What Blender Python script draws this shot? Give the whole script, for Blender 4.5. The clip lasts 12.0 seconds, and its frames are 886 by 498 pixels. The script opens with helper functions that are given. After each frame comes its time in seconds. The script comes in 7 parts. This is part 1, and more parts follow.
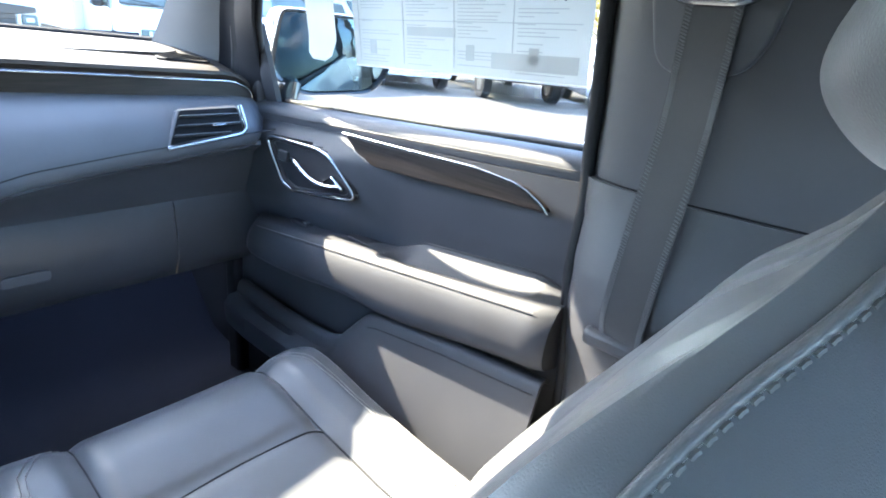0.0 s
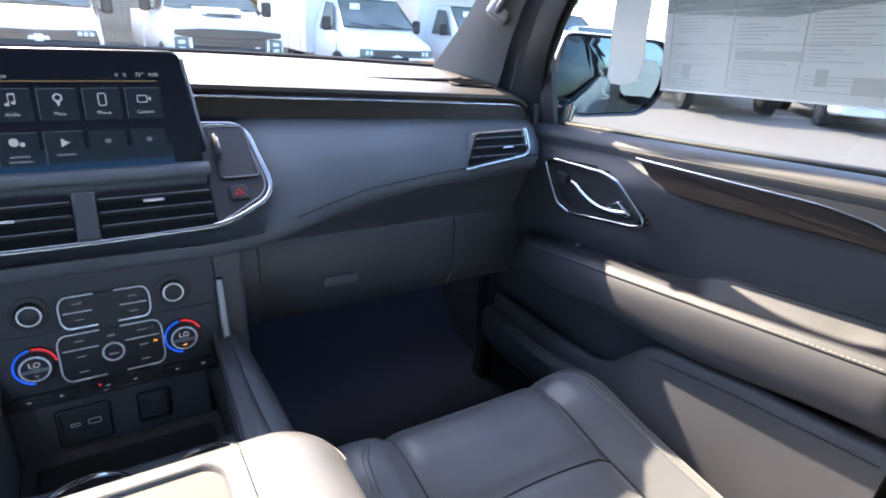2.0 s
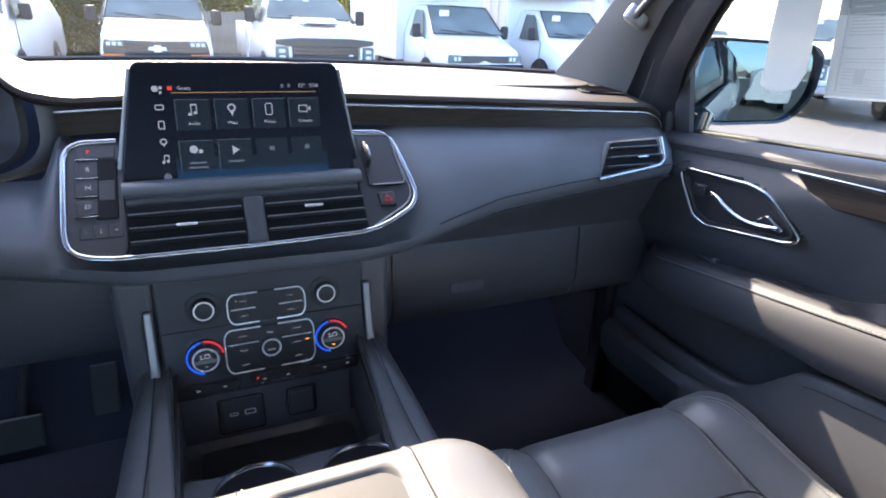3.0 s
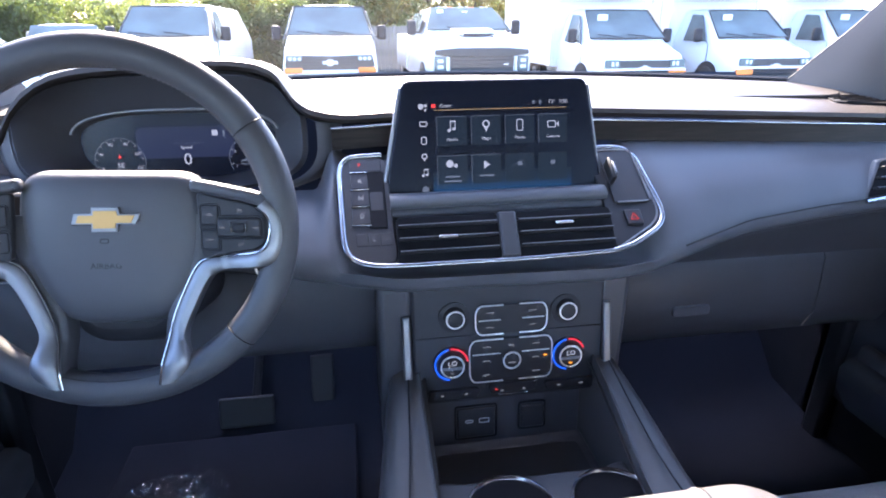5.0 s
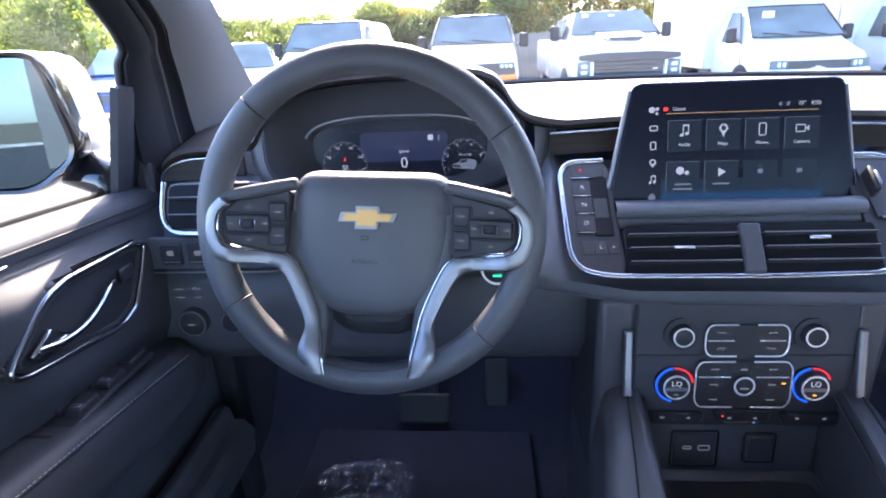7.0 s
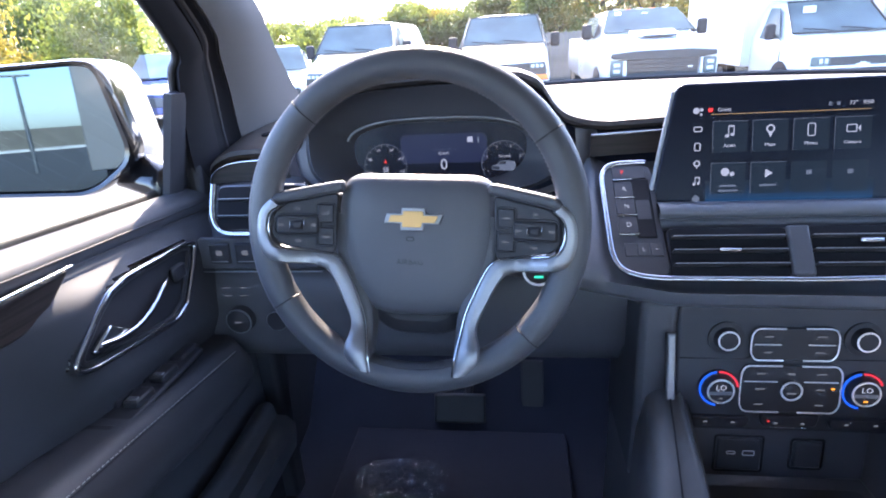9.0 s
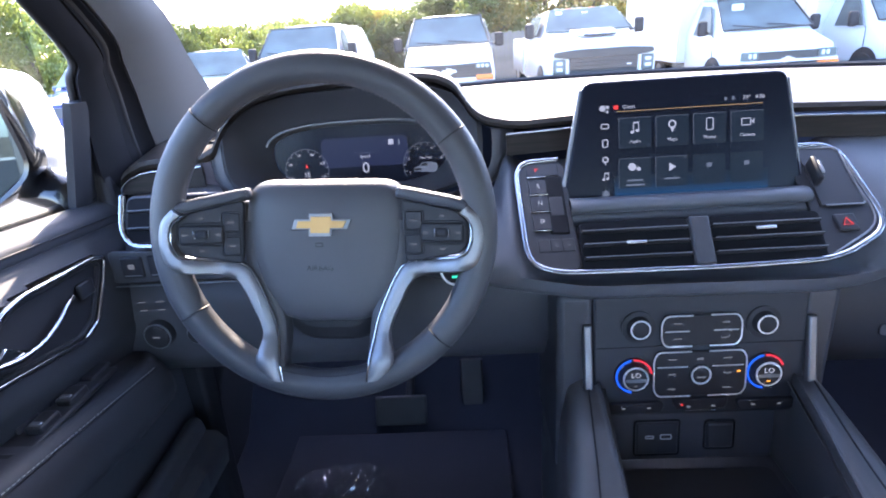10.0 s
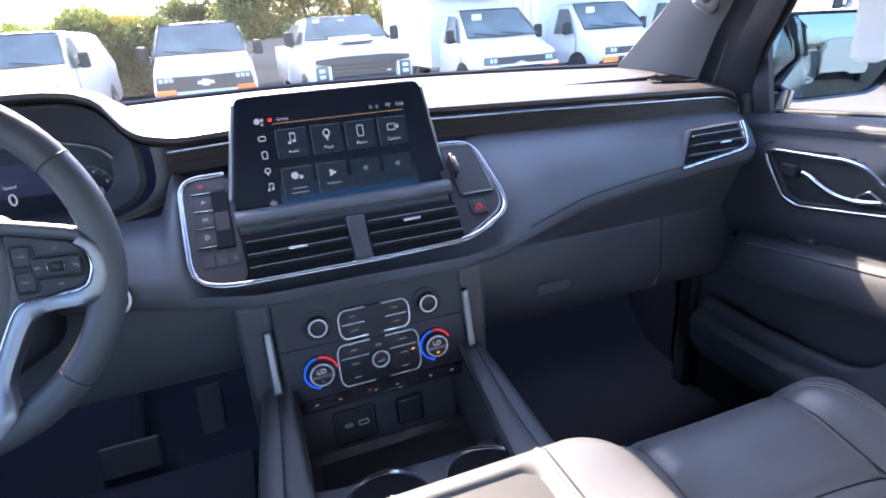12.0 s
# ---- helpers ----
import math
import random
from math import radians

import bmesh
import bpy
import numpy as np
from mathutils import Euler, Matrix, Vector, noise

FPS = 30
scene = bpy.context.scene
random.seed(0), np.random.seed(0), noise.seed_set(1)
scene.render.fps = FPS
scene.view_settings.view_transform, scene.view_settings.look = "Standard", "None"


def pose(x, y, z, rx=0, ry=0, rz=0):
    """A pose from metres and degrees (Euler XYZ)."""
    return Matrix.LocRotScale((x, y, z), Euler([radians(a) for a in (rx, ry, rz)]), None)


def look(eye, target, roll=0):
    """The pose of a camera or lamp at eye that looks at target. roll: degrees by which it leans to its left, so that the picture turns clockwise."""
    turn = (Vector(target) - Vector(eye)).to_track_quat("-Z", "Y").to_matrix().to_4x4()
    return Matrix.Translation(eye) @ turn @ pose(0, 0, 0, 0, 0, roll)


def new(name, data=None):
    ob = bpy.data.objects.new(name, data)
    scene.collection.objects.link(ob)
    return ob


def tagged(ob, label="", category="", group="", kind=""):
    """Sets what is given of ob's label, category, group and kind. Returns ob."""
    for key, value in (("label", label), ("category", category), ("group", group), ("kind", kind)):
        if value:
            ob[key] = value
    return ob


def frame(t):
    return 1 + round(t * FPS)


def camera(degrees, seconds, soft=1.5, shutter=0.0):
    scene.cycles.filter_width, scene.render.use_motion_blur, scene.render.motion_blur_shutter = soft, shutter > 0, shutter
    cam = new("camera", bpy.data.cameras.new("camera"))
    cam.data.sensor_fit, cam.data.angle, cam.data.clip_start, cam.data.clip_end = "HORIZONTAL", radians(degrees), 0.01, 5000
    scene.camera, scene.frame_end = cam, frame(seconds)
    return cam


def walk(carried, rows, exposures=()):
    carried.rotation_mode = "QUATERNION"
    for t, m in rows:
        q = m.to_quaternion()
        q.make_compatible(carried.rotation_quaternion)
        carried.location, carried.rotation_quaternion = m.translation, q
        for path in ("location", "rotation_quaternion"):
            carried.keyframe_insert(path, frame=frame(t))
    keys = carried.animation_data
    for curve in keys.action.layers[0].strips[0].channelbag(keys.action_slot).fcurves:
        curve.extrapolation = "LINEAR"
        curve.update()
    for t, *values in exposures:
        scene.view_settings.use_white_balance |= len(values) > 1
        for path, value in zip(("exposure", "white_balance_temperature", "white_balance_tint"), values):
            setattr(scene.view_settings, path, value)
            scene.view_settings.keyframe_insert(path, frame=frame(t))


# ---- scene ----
cam = camera(76.7, 12.0, soft=1.9)
PATH = [
    (0, (0.18, -0.018, 1.49), (1.63, 1.142, 0.748), 6.4),
    (0.5, (0.142, 0.02, 1.493), (1.481, 1.303, 0.744), 5.8),
    (1, (0.1, 0.057, 1.496), (1.328, 1.445, 0.744), 5.0),
    (1.5, (0.063, 0.087, 1.496), (1.175, 1.567, 0.739), 4.3),
    (2, (0.027, 0.116, 1.498), (1.023, 1.675, 0.739), 3.7),
    (2.5, (-0.013, 0.141, 1.496), (0.861, 1.773, 0.738), 3.0),
    (3, (-0.059, 0.167, 1.498), (0.697, 1.857, 0.741), 2.4),
    (3.2, (-0.076, 0.183, 1.499), (0.641, 1.888, 0.738), 2.3),
    (5, (-0.206, 0.223, 1.506), (0.087, 2.056, 0.762), -0.2),
    (5.5, (-0.245, 0.23, 1.509), (-0.069, 2.081, 0.773), -0.9),
    (6, (-0.281, 0.238, 1.505), (-0.222, 2.1, 0.777), -1.5),
    (6.5, (-0.308, 0.242, 1.502), (-0.367, 2.107, 0.782), -2.2),
    (7, (-0.337, 0.241, 1.503), (-0.49, 2.104, 0.792), -2.5),
    (7.5, (-0.357, 0.236, 1.508), (-0.592, 2.093, 0.802), -2.7),
    (7.7, (-0.365, 0.235, 1.507), (-0.624, 2.089, 0.805), -2.9),
    (9.3, (-0.344, 0.231, 1.508), (-0.591, 2.086, 0.802), -3.6),
    (9.5, (-0.335, 0.233, 1.508), (-0.548, 2.091, 0.8), -3.8),
    (10, (-0.301, 0.235, 1.507), (-0.401, 2.102, 0.795), -4.1),
    (10.5, (-0.258, 0.231, 1.507), (-0.212, 2.099, 0.793), -4.4),
    (11, (-0.213, 0.221, 1.508), (-0.002, 2.076, 0.79), -4.7),
    (11.5, (-0.169, 0.206, 1.506), (0.231, 2.027, 0.782), -4.6),
    (12, (-0.132, 0.181, 1.507), (0.47, 1.94, 0.768), -4.0),
]
SUN_ELEV, SUN_AZ = 38.0, -5.5      # degrees; azimuth from straight ahead, minus: to the left
walk(cam, [(t, look(eye, target, roll)) for t, eye, target, roll in PATH],
     exposures=[(0.0, 5.0, 5600, 9), (0.6, 4.54, 5650, 10), (1.2, 4.13, 6000, 15), (2.0, 4.16, 5950, 17), (3.2, 4.22, 5950, 19), (5.0, 4.66, 5720, 24), (10.5, 4.66, 5680, 24), (12.0, 4.40, 5750, 23)])

# ---- world and sun ----
world = bpy.data.worlds.new("daylight")
scene.world = world
world.use_nodes = True
wn = world.node_tree.nodes
sky = wn.new("ShaderNodeTexSky")
sky.sky_type = "NISHITA"
sky.sun_disc = False
sky.sun_elevation = radians(SUN_ELEV)
sky.sun_rotation = radians(SUN_AZ)
sky.altitude, sky.air_density, sky.dust_density = 60, 1.0, 1.6
wn["Background"].inputs["Strength"].default_value = 0.15
world.node_tree.links.new(sky.outputs[0], wn["Background"].inputs[0])
sun = new("sun", bpy.data.lights.new("sun", "SUN"))
sun.data.energy, sun.data.angle, sun.data.color = 2.15, radians(0.6), (1.0, 0.83, 0.56)
_e, _a = radians(SUN_ELEV), radians(SUN_AZ)
sun.matrix_world = look((0, 0, 30), (-math.sin(_a) * math.cos(_e), -math.cos(_a) * math.cos(_e), 30 - math.sin(_e)))


# ---- materials ----
def material(name, color, rough=0.5, metal=0.0, grain=0.0, grain_scale=400.0, vary=0.15, vary_scale=6.0, bump=0.0, bump_scale=900.0,
             coat=0.0, kind="noise", spec=0.5):
    """A Principled surface with colour variation at two scales and a fine relief."""
    m = bpy.data.materials.new(name)
    m.use_nodes = True
    n, l = m.node_tree.nodes, m.node_tree.links
    b = n["Principled BSDF"]
    b.inputs["Roughness"].default_value = rough
    b.inputs["Metallic"].default_value = metal
    b.inputs["Coat Weight"].default_value = coat
    b.inputs["Specular IOR Level"].default_value = spec
    co = n.new("ShaderNodeTexCoord")
    big = n.new("ShaderNodeTexNoise")
    big.inputs["Scale"].default_value = vary_scale
    big.inputs["Detail"].default_value = 5
    l.new(co.outputs["Object"], big.inputs["Vector"])
    fine = n.new("ShaderNodeTexNoise")
    fine.inputs["Scale"].default_value = grain_scale
    fine.inputs["Detail"].default_value = 2
    l.new(co.outputs["Object"], fine.inputs["Vector"])
    add = n.new("ShaderNodeMath")
    add.operation = "MULTIPLY_ADD"
    l.new(fine.outputs["Fac"], add.inputs[0])
    add.inputs[1].default_value = grain
    l.new(big.outputs["Fac"], add.inputs[2])
    ramp = n.new("ShaderNodeMapRange")
    ramp.inputs["From Min"].default_value = 0.3
    ramp.inputs["From Max"].default_value = 0.7 + grain
    ramp.inputs["To Min"].default_value = 1 - vary
    ramp.inputs["To Max"].default_value = 1 + vary
    l.new(add.outputs[0], ramp.inputs["Value"])
    mul = n.new("ShaderNodeVectorMath")
    mul.operation = "SCALE"
    mul.inputs[0].default_value = color
    l.new(ramp.outputs[0], mul.inputs["Scale"])
    l.new(mul.outputs[0], b.inputs["Base Color"])
    rr = n.new("ShaderNodeMapRange")
    rr.inputs["To Min"].default_value = max(0.02, rough - 0.5 * vary * rough)
    rr.inputs["To Max"].default_value = min(1.0, rough + 0.5 * vary * rough)
    l.new(big.outputs["Fac"], rr.inputs["Value"])
    l.new(rr.outputs[0], b.inputs["Roughness"])
    if bump:
        if kind == "leather":
            tex = n.new("ShaderNodeTexVoronoi")
            tex.feature = "DISTANCE_TO_EDGE"
            out = tex.outputs["Distance"]
        else:
            tex = n.new("ShaderNodeTexNoise")
            tex.inputs["Detail"].default_value = 3
            out = tex.outputs["Fac"]
        tex.inputs["Scale"].default_value = bump_scale
        l.new(co.outputs["Object"], tex.inputs["Vector"])
        bn = n.new("ShaderNodeBump")
        bn.inputs["Strength"].default_value = bump
        bn.inputs["Distance"].default_value = 0.0006
        l.new(out, bn.inputs["Height"])
        l.new(bn.outputs[0], b.inputs["Normal"])
    return m


def glow(name, color, strength):
    m = bpy.data.materials.new(name)
    m.use_nodes = True
    b = m.node_tree.nodes["Principled BSDF"]
    b.inputs["Base Color"].default_value = (0.01, 0.01, 0.01, 1)
    b.inputs["Roughness"].default_value = 0.3
    b.inputs["Specular IOR Level"].default_value = 0.1
    b.inputs["Emission Color"].default_value = (*color, 1)
    b.inputs["Emission Strength"].default_value = strength
    return m


def glass(name, tint=(0.93, 0.96, 0.95), base=0.035):
    m = bpy.data.materials.new(name)
    m.use_nodes = True
    n, l = m.node_tree.nodes, m.node_tree.links
    n.remove(n["Principled BSDF"])
    clear = n.new("ShaderNodeBsdfTransparent")
    clear.inputs[0].default_value = (*tint, 1)
    gloss = n.new("ShaderNodeBsdfGlossy")
    gloss.inputs["Roughness"].default_value = 0.01
    lw = n.new("ShaderNodeLayerWeight")
    lw.inputs["Blend"].default_value = 0.5
    pw = n.new("ShaderNodeMath")
    pw.operation = "POWER"
    pw.inputs[1].default_value = 5.0
    fres = n.new("ShaderNodeMath")
    fres.operation = "MULTIPLY_ADD"
    fres.inputs[1].default_value, fres.inputs[2].default_value = 0.7, base
    l.new(lw.outputs["Facing"], pw.inputs[0])
    l.new(pw.outputs[0], fres.inputs[0])
    mix = n.new("ShaderNodeMixShader")
    l.new(fres.outputs[0], mix.inputs[0])
    l.new(clear.outputs[0], mix.inputs[1])
    l.new(gloss.outputs[0], mix.inputs[2])
    l.new(mix.outputs[0], n["Material Output"].inputs[0])
    return m


def paper(name):
    m = bpy.data.materials.new(name)
    m.use_nodes = True
    n, l = m.node_tree.nodes, m.node_tree.links
    d, t, mix = n["Principled BSDF"], n.new("ShaderNodeBsdfTranslucent"), n.new("ShaderNodeMixShader")
    d.inputs["Base Color"].default_value = (0.52, 0.52, 0.50, 1)
    d.inputs["Roughness"].default_value = 0.6
    t.inputs[0].default_value = (0.52, 0.52, 0.49, 1)
    mix.inputs[0].default_value = 0.5
    l.new(d.outputs[0], mix.inputs[1])
    l.new(t.outputs[0], mix.inputs[2])
    l.new(mix.outputs[0], n["Material Output"].inputs[0])
    return m


def wood(name, color):
    m = material(name, color, 0.5, vary=0.2, bump=0.15, bump_scale=300, spec=0.22)
    n, l = m.node_tree.nodes, m.node_tree.links
    w = n.new("ShaderNodeTexNoise")
    w.inputs["Scale"].default_value = 60
    w.inputs["Detail"].default_value = 6
    mp = n.new("ShaderNodeMapping")
    mp.inputs["Scale"].default_value = (0.25, 0.12, 4.0)
    co = n.new("ShaderNodeTexCoord")
    l.new(co.outputs["Object"], mp.inputs[0])
    l.new(mp.outputs[0], w.inputs["Vector"])
    r = n.new("ShaderNodeValToRGB")
    r.color_ramp.elements[0].position, r.color_ramp.elements[1].position = 0.38, 0.66
    r.color_ramp.elements[0].color = (color[0] * 0.5, color[1] * 0.48, color[2] * 0.46, 1)
    r.color_ramp.elements[1].color = (color[0] * 1.2, color[1] * 1.15, color[2] * 1.1, 1)
    l.new(w.outputs["Fac"], r.inputs[0])
    l.new(r.outputs[0], n["Principled BSDF"].inputs["Base Color"])
    return m


LEATHER = material("black_leather", (0.074, 0.074, 0.078), 0.38, vary=0.18, bump=0.35, bump_scale=520, kind="leather")
# Copy of LEATHER, lightened because the seat rendered too dark; console keeps LEATHER.
SEAT_LEATHER = material("lightened_seat_leather", (0.092, 0.096, 0.104), 0.34, vary=0.18, bump=0.35, bump_scale=520, kind="leather")
SEAT_LEATHER.node_tree.nodes["Principled BSDF"].inputs["Sheen Weight"].default_value = 0.22
SEAT_LEATHER.node_tree.nodes["Principled BSDF"].inputs["Sheen Roughness"].default_value = 0.45
WHEEL = material("wheel_leather", (0.047, 0.048, 0.053), 0.45, vary=0.18, bump=0.4, bump_scale=700, kind="leather")
PAD = material("dash_pad_vinyl", (0.038, 0.033, 0.030), 0.5, spec=0.3, vary=0.12, bump=0.3, bump_scale=700, kind="leather")
VINYL = material("black_soft_vinyl", (0.074, 0.077, 0.088), 0.46, vary=0.15, bump=0.3, bump_scale=700, kind="leather")
# Copy of VINYL, darkened to hold down the light on doors and control panel.
DIM_VINYL = material("dimmed_vinyl", (0.032, 0.033, 0.038), 0.56, spec=0.32, vary=0.15, bump=0.3, bump_scale=700, kind="leather")
PLASTIC = material("black_moulded_plastic", (0.046, 0.047, 0.053), 0.45, vary=0.15, bump=0.25, bump_scale=1400)
SLAT = material("grey_blade_edge", (0.16, 0.165, 0.175), 0.35, vary=0.08)
DARK = material("matt_dark_plastic", (0.018, 0.018, 0.021), 0.6, vary=0.2, bump=0.2, spec=0.3)
# Near-black that paints the shade inside slots, vent throats and wells; also seams.
VOID = material("recess_shade_black", (0.007, 0.007, 0.009), 0.8, vary=0.1, spec=0.15)
GLOSSY = material("piano_black", (0.006, 0.006, 0.007), 0.12, vary=0.1, coat=0.5)
BUTTON = material("button_plastic", (0.020, 0.020, 0.023), 0.5, vary=0.1, spec=0.3)
CHROME = material("bright_chrome", (0.42, 0.435, 0.46), 0.18, 1.0, vary=0.04)
FRAME_METAL = material("frame_chrome", (0.36, 0.375, 0.41), 0.24, 1.0, vary=0.05)
DISPLAY = material("dark_display_glass", (0.006, 0.008, 0.015), 0.26, vary=0.05, spec=0.17)
BRIGHT = material("brushed_bright_metal", (0.72, 0.72, 0.735), 0.35, 0.5, vary=0.05)
SATIN = material("satin_silver", (0.235, 0.24, 0.25), 0.48, 1.0, vary=0.06, bump=0.05, bump_scale=2500)
CLOTH = material("pillar_cloth", (0.075, 0.073, 0.071), 0.85, vary=0.1, grain=0.3, grain_scale=900, bump=0.5, bump_scale=1600)
# Kept pale so the unseen ceiling and rear panels bounce light into the cabin.
HEADLINER = material("pale_headliner", (0.60, 0.59, 0.56), 0.9, vary=0.06, grain=0.3, grain_scale=900, bump=0.4, bump_scale=1600)
CARPET = material("black_carpet", (0.012, 0.0145, 0.023), 0.95, spec=0.2, vary=0.35, grain=0.5, grain_scale=500, bump=0.9, bump_scale=700)
FRAME_BLACK = material("black_door_frame", (0.010, 0.010, 0.012), 0.6, vary=0.1, spec=0.2)
RUBBER = material("black_rubber", (0.018, 0.018, 0.018), 0.6, vary=0.2)
THREAD = material("grey_thread", (0.26, 0.255, 0.25), 0.7, vary=0.1)
WEB = material("seat_belt_webbing", (0.035, 0.035, 0.037), 0.75, vary=0.1, bump=0.6, bump_scale=600)
RIB = material("webbing_rib", (0.085, 0.088, 0.092), 0.8, vary=0.1)
WOOD = wood("dark_open_pore_wood", (0.017, 0.013, 0.012))
GLASS = glass("window_glass", (0.485, 0.505, 0.49))
TINT = glass("tinted_glass", (0.74, 0.77, 0.77))
MIRROR = material("mirror_silver", (0.070, 0.100, 0.118), 0.015, 1.0, vary=0.01)
PAPER = paper("printed_paper")
INK = material("grey_print", (0.36, 0.365, 0.36), 0.7, vary=0.1)
INK_DARK = material("dark_print", (0.16, 0.16, 0.16), 0.7, vary=0.1)
SLEEVE = glass("clear_sleeve", (0.90, 0.90, 0.90))
WRAP = glass("clear_wrap", (0.97, 0.97, 0.97), 0.085)
WHITE_CAR = material("white_car_paint", (0.68, 0.69, 0.70), 0.25, vary=0.03, coat=0.6, vary_scale=1.2)
BLUE_CAR = material("dark_blue_car_paint", (0.015, 0.03, 0.10), 0.2, vary=0.05, coat=0.8)
BOX_WHITE = material("white_box_body", (0.66, 0.67, 0.68), 0.45, vary=0.05, vary_scale=0.8)
# White box body greyed: the shade on it is put into the colour.
BOX_SHADED = material("shaded_box_body", (0.24, 0.235, 0.24), 0.5, vary=0.06, vary_scale=0.8)
# Gloss kept low; the pale reflections on the glass are put into the base.
CAR_GLASS = material("dark_vehicle_glass", (0.102, 0.120, 0.116), 0.10, vary=0.3, vary_scale=1.2, spec=0.08)
GRILLE = material("dark_grey_grille", (0.026, 0.027, 0.028), 0.5, vary=0.15, vary_scale=3)
AMBER = material("amber_lens", (0.75, 0.20, 0.03), 0.25, vary=0.08)
LAMP = material("clear_lamp_lens", (0.55, 0.60, 0.66), 0.15, vary=0.15, vary_scale=20)
TYRE = material("tyre_rubber", (0.02, 0.02, 0.02), 0.8, vary=0.2)
ASPHALT = material("asphalt", (0.080, 0.072, 0.060), 0.9, vary=0.3, vary_scale=0.25, grain=0.6, grain_scale=30, bump=0.8, bump_scale=60)
FENCE = material("weathered_fence_board", (0.16, 0.15, 0.13), 0.85, vary=0.3, vary_scale=2.0, bump=0.3, bump_scale=40)
BARK = material("bark", (0.09, 0.07, 0.05), 0.9, vary=0.4, bump=0.8, bump_scale=30)


def leaf(name, color):
    m = material(name, color, 0.6, vary=0.5, vary_scale=0.6, grain=0.4, grain_scale=6)
    n, l = m.node_tree.nodes, m.node_tree.links
    t, mix = n.new("ShaderNodeBsdfTranslucent"), n.new("ShaderNodeMixShader")
    t.inputs[0].default_value = (color[0] * 2.2, color[1] * 2.0, color[2] * 0.9, 1)
    mix.inputs[0].default_value = 0.45
    l.new(n["Principled BSDF"].outputs[0], mix.inputs[1])
    l.new(t.outputs[0], mix.inputs[2])
    l.new(mix.outputs[0], n["Material Output"].inputs[0])
    return m


LEAF = leaf("green_leaf", (0.105, 0.130, 0.042))
LEAF_YELLOW = leaf("yellowing_leaf", (0.18, 0.155, 0.045))
LEAF_DARK = leaf("dark_green_leaf", (0.055, 0.075, 0.028))
UI_WHITE = glow("display_white", (0.85, 0.9, 1.0), 0.024)
UI_GREY = glow("display_grey", (0.5, 0.6, 0.75), 0.012)
UI_TILE = glow("display_tile", (0.05, 0.11, 0.20), 0.006)
UI_NAVY = glow("display_navy", (0.06, 0.08, 0.20), 0.012)
UI_FADE = [glow("display_fade", (0.02, 0.10, 0.24), 0.034 * 0.66 ** k) for k in range(6)]
UI_RED = glow("display_red", (1.0, 0.06, 0.05), 0.05)
UI_AMBER = glow("display_amber", (1.0, 0.35, 0.03), 0.08)
UI_GOLD = glow("display_gold", (0.8, 0.55, 0.25), 0.03)
UI_GREEN = glow("display_green", (0.05, 0.9, 0.45), 0.06)
RING_BLUE = glow("ring_blue", (0.02, 0.12, 0.8), 0.06)
RING_RED = glow("ring_red", (0.9, 0.04, 0.06), 0.05)
UI_DIM = glow("button_legend", (0.6, 0.65, 0.7), 0.01)
GOLD = material("gold_badge", (0.42, 0.25, 0.085), 0.38, 0.6, vary=0.08, bump=0.1, bump_scale=1500)


# ---- building helpers ----
def link(name, bm, mat, parent=None, label="", smooth=True, angle=50, m=None):
    me = bpy.data.meshes.new(name)
    bmesh.ops.remove_doubles(bm, verts=bm.verts, dist=1e-5)
    bmesh.ops.recalc_face_normals(bm, faces=bm.faces)
    if m is not None:
        bm.transform(m)
    for f in bm.faces:
        f.smooth = smooth
    for e in bm.edges:
        if e.smooth and len(e.link_faces) == 2 and e.calc_face_angle(0) > radians(angle):
            e.smooth = False
    bm.to_mesh(me)
    bm.free()
    mats = mat if isinstance(mat, (list, tuple)) else [mat]
    for x in mats:
        me.materials.append(x)
    ob = new(name, me)
    if parent is not None:
        ob.parent = parent
        if label:
            tagged(ob, label)
    return ob


part = link


def thing(name, label, category, group="", kind="", at=(0, 0, 0)):
    ob = new(name)
    ob.empty_display_size = 0.05
    ob.location = at
    return tagged(ob, label, category, group, kind)


def grid(rows, closed=False, caps=False, bm=None):
    """A skin over rows of points with the same count."""
    bm = bm or bmesh.new()
    vs = [[bm.verts.new(p) for p in r] for r in rows]
    k = len(rows[0])
    for a, b in zip(vs, vs[1:]):
        for i in range(k if closed else k - 1):
            j = (i + 1) % k
            bm.faces.new((a[i], a[j], b[j], b[i]))
    if caps:
        bm.faces.new(vs[0])
        bm.faces.new(vs[-1])
    return bm


def slab(rows, thick):
    """A skin over rows of points with thickness along its normals (towards the back)."""
    bm = grid(rows)
    bmesh.ops.recalc_face_normals(bm, faces=bm.faces)
    bmesh.ops.solidify(bm, geom=bm.faces[:], thickness=thick)
    return bm


def block(size, at=(0, 0, 0), r=0.004, seg=2, bm=None, m=None):
    """A box with rounded edges."""
    b = bmesh.new()
    bmesh.ops.create_cube(b, size=1)
    bmesh.ops.scale(b, verts=b.verts, vec=size)
    if r > 0:
        bmesh.ops.bevel(b, geom=b.edges[:], offset=min(r, min(size) * 0.49), segments=seg, affect="EDGES", profile=0.5)
        for f in b.faces:
            if max(abs(c) for c in f.normal) > 0.999:
                for e in f.edges:
                    e.smooth = False
    bmesh.ops.translate(b, verts=b.verts, vec=at)
    if m is not None:
        b.transform(m)
    return merge(b, bm)


def inside(u, v, outline):
    """Whether a point lies within an outline."""
    hit, k = False, len(outline)
    for i in range(k):
        (u1, v1), (u2, v2) = outline[i], outline[i - 1]
        if (v1 > v) != (v2 > v) and u < (u2 - u1) * (v - v1) / (v2 - v1) + u1:
            hit = not hit
    return hit


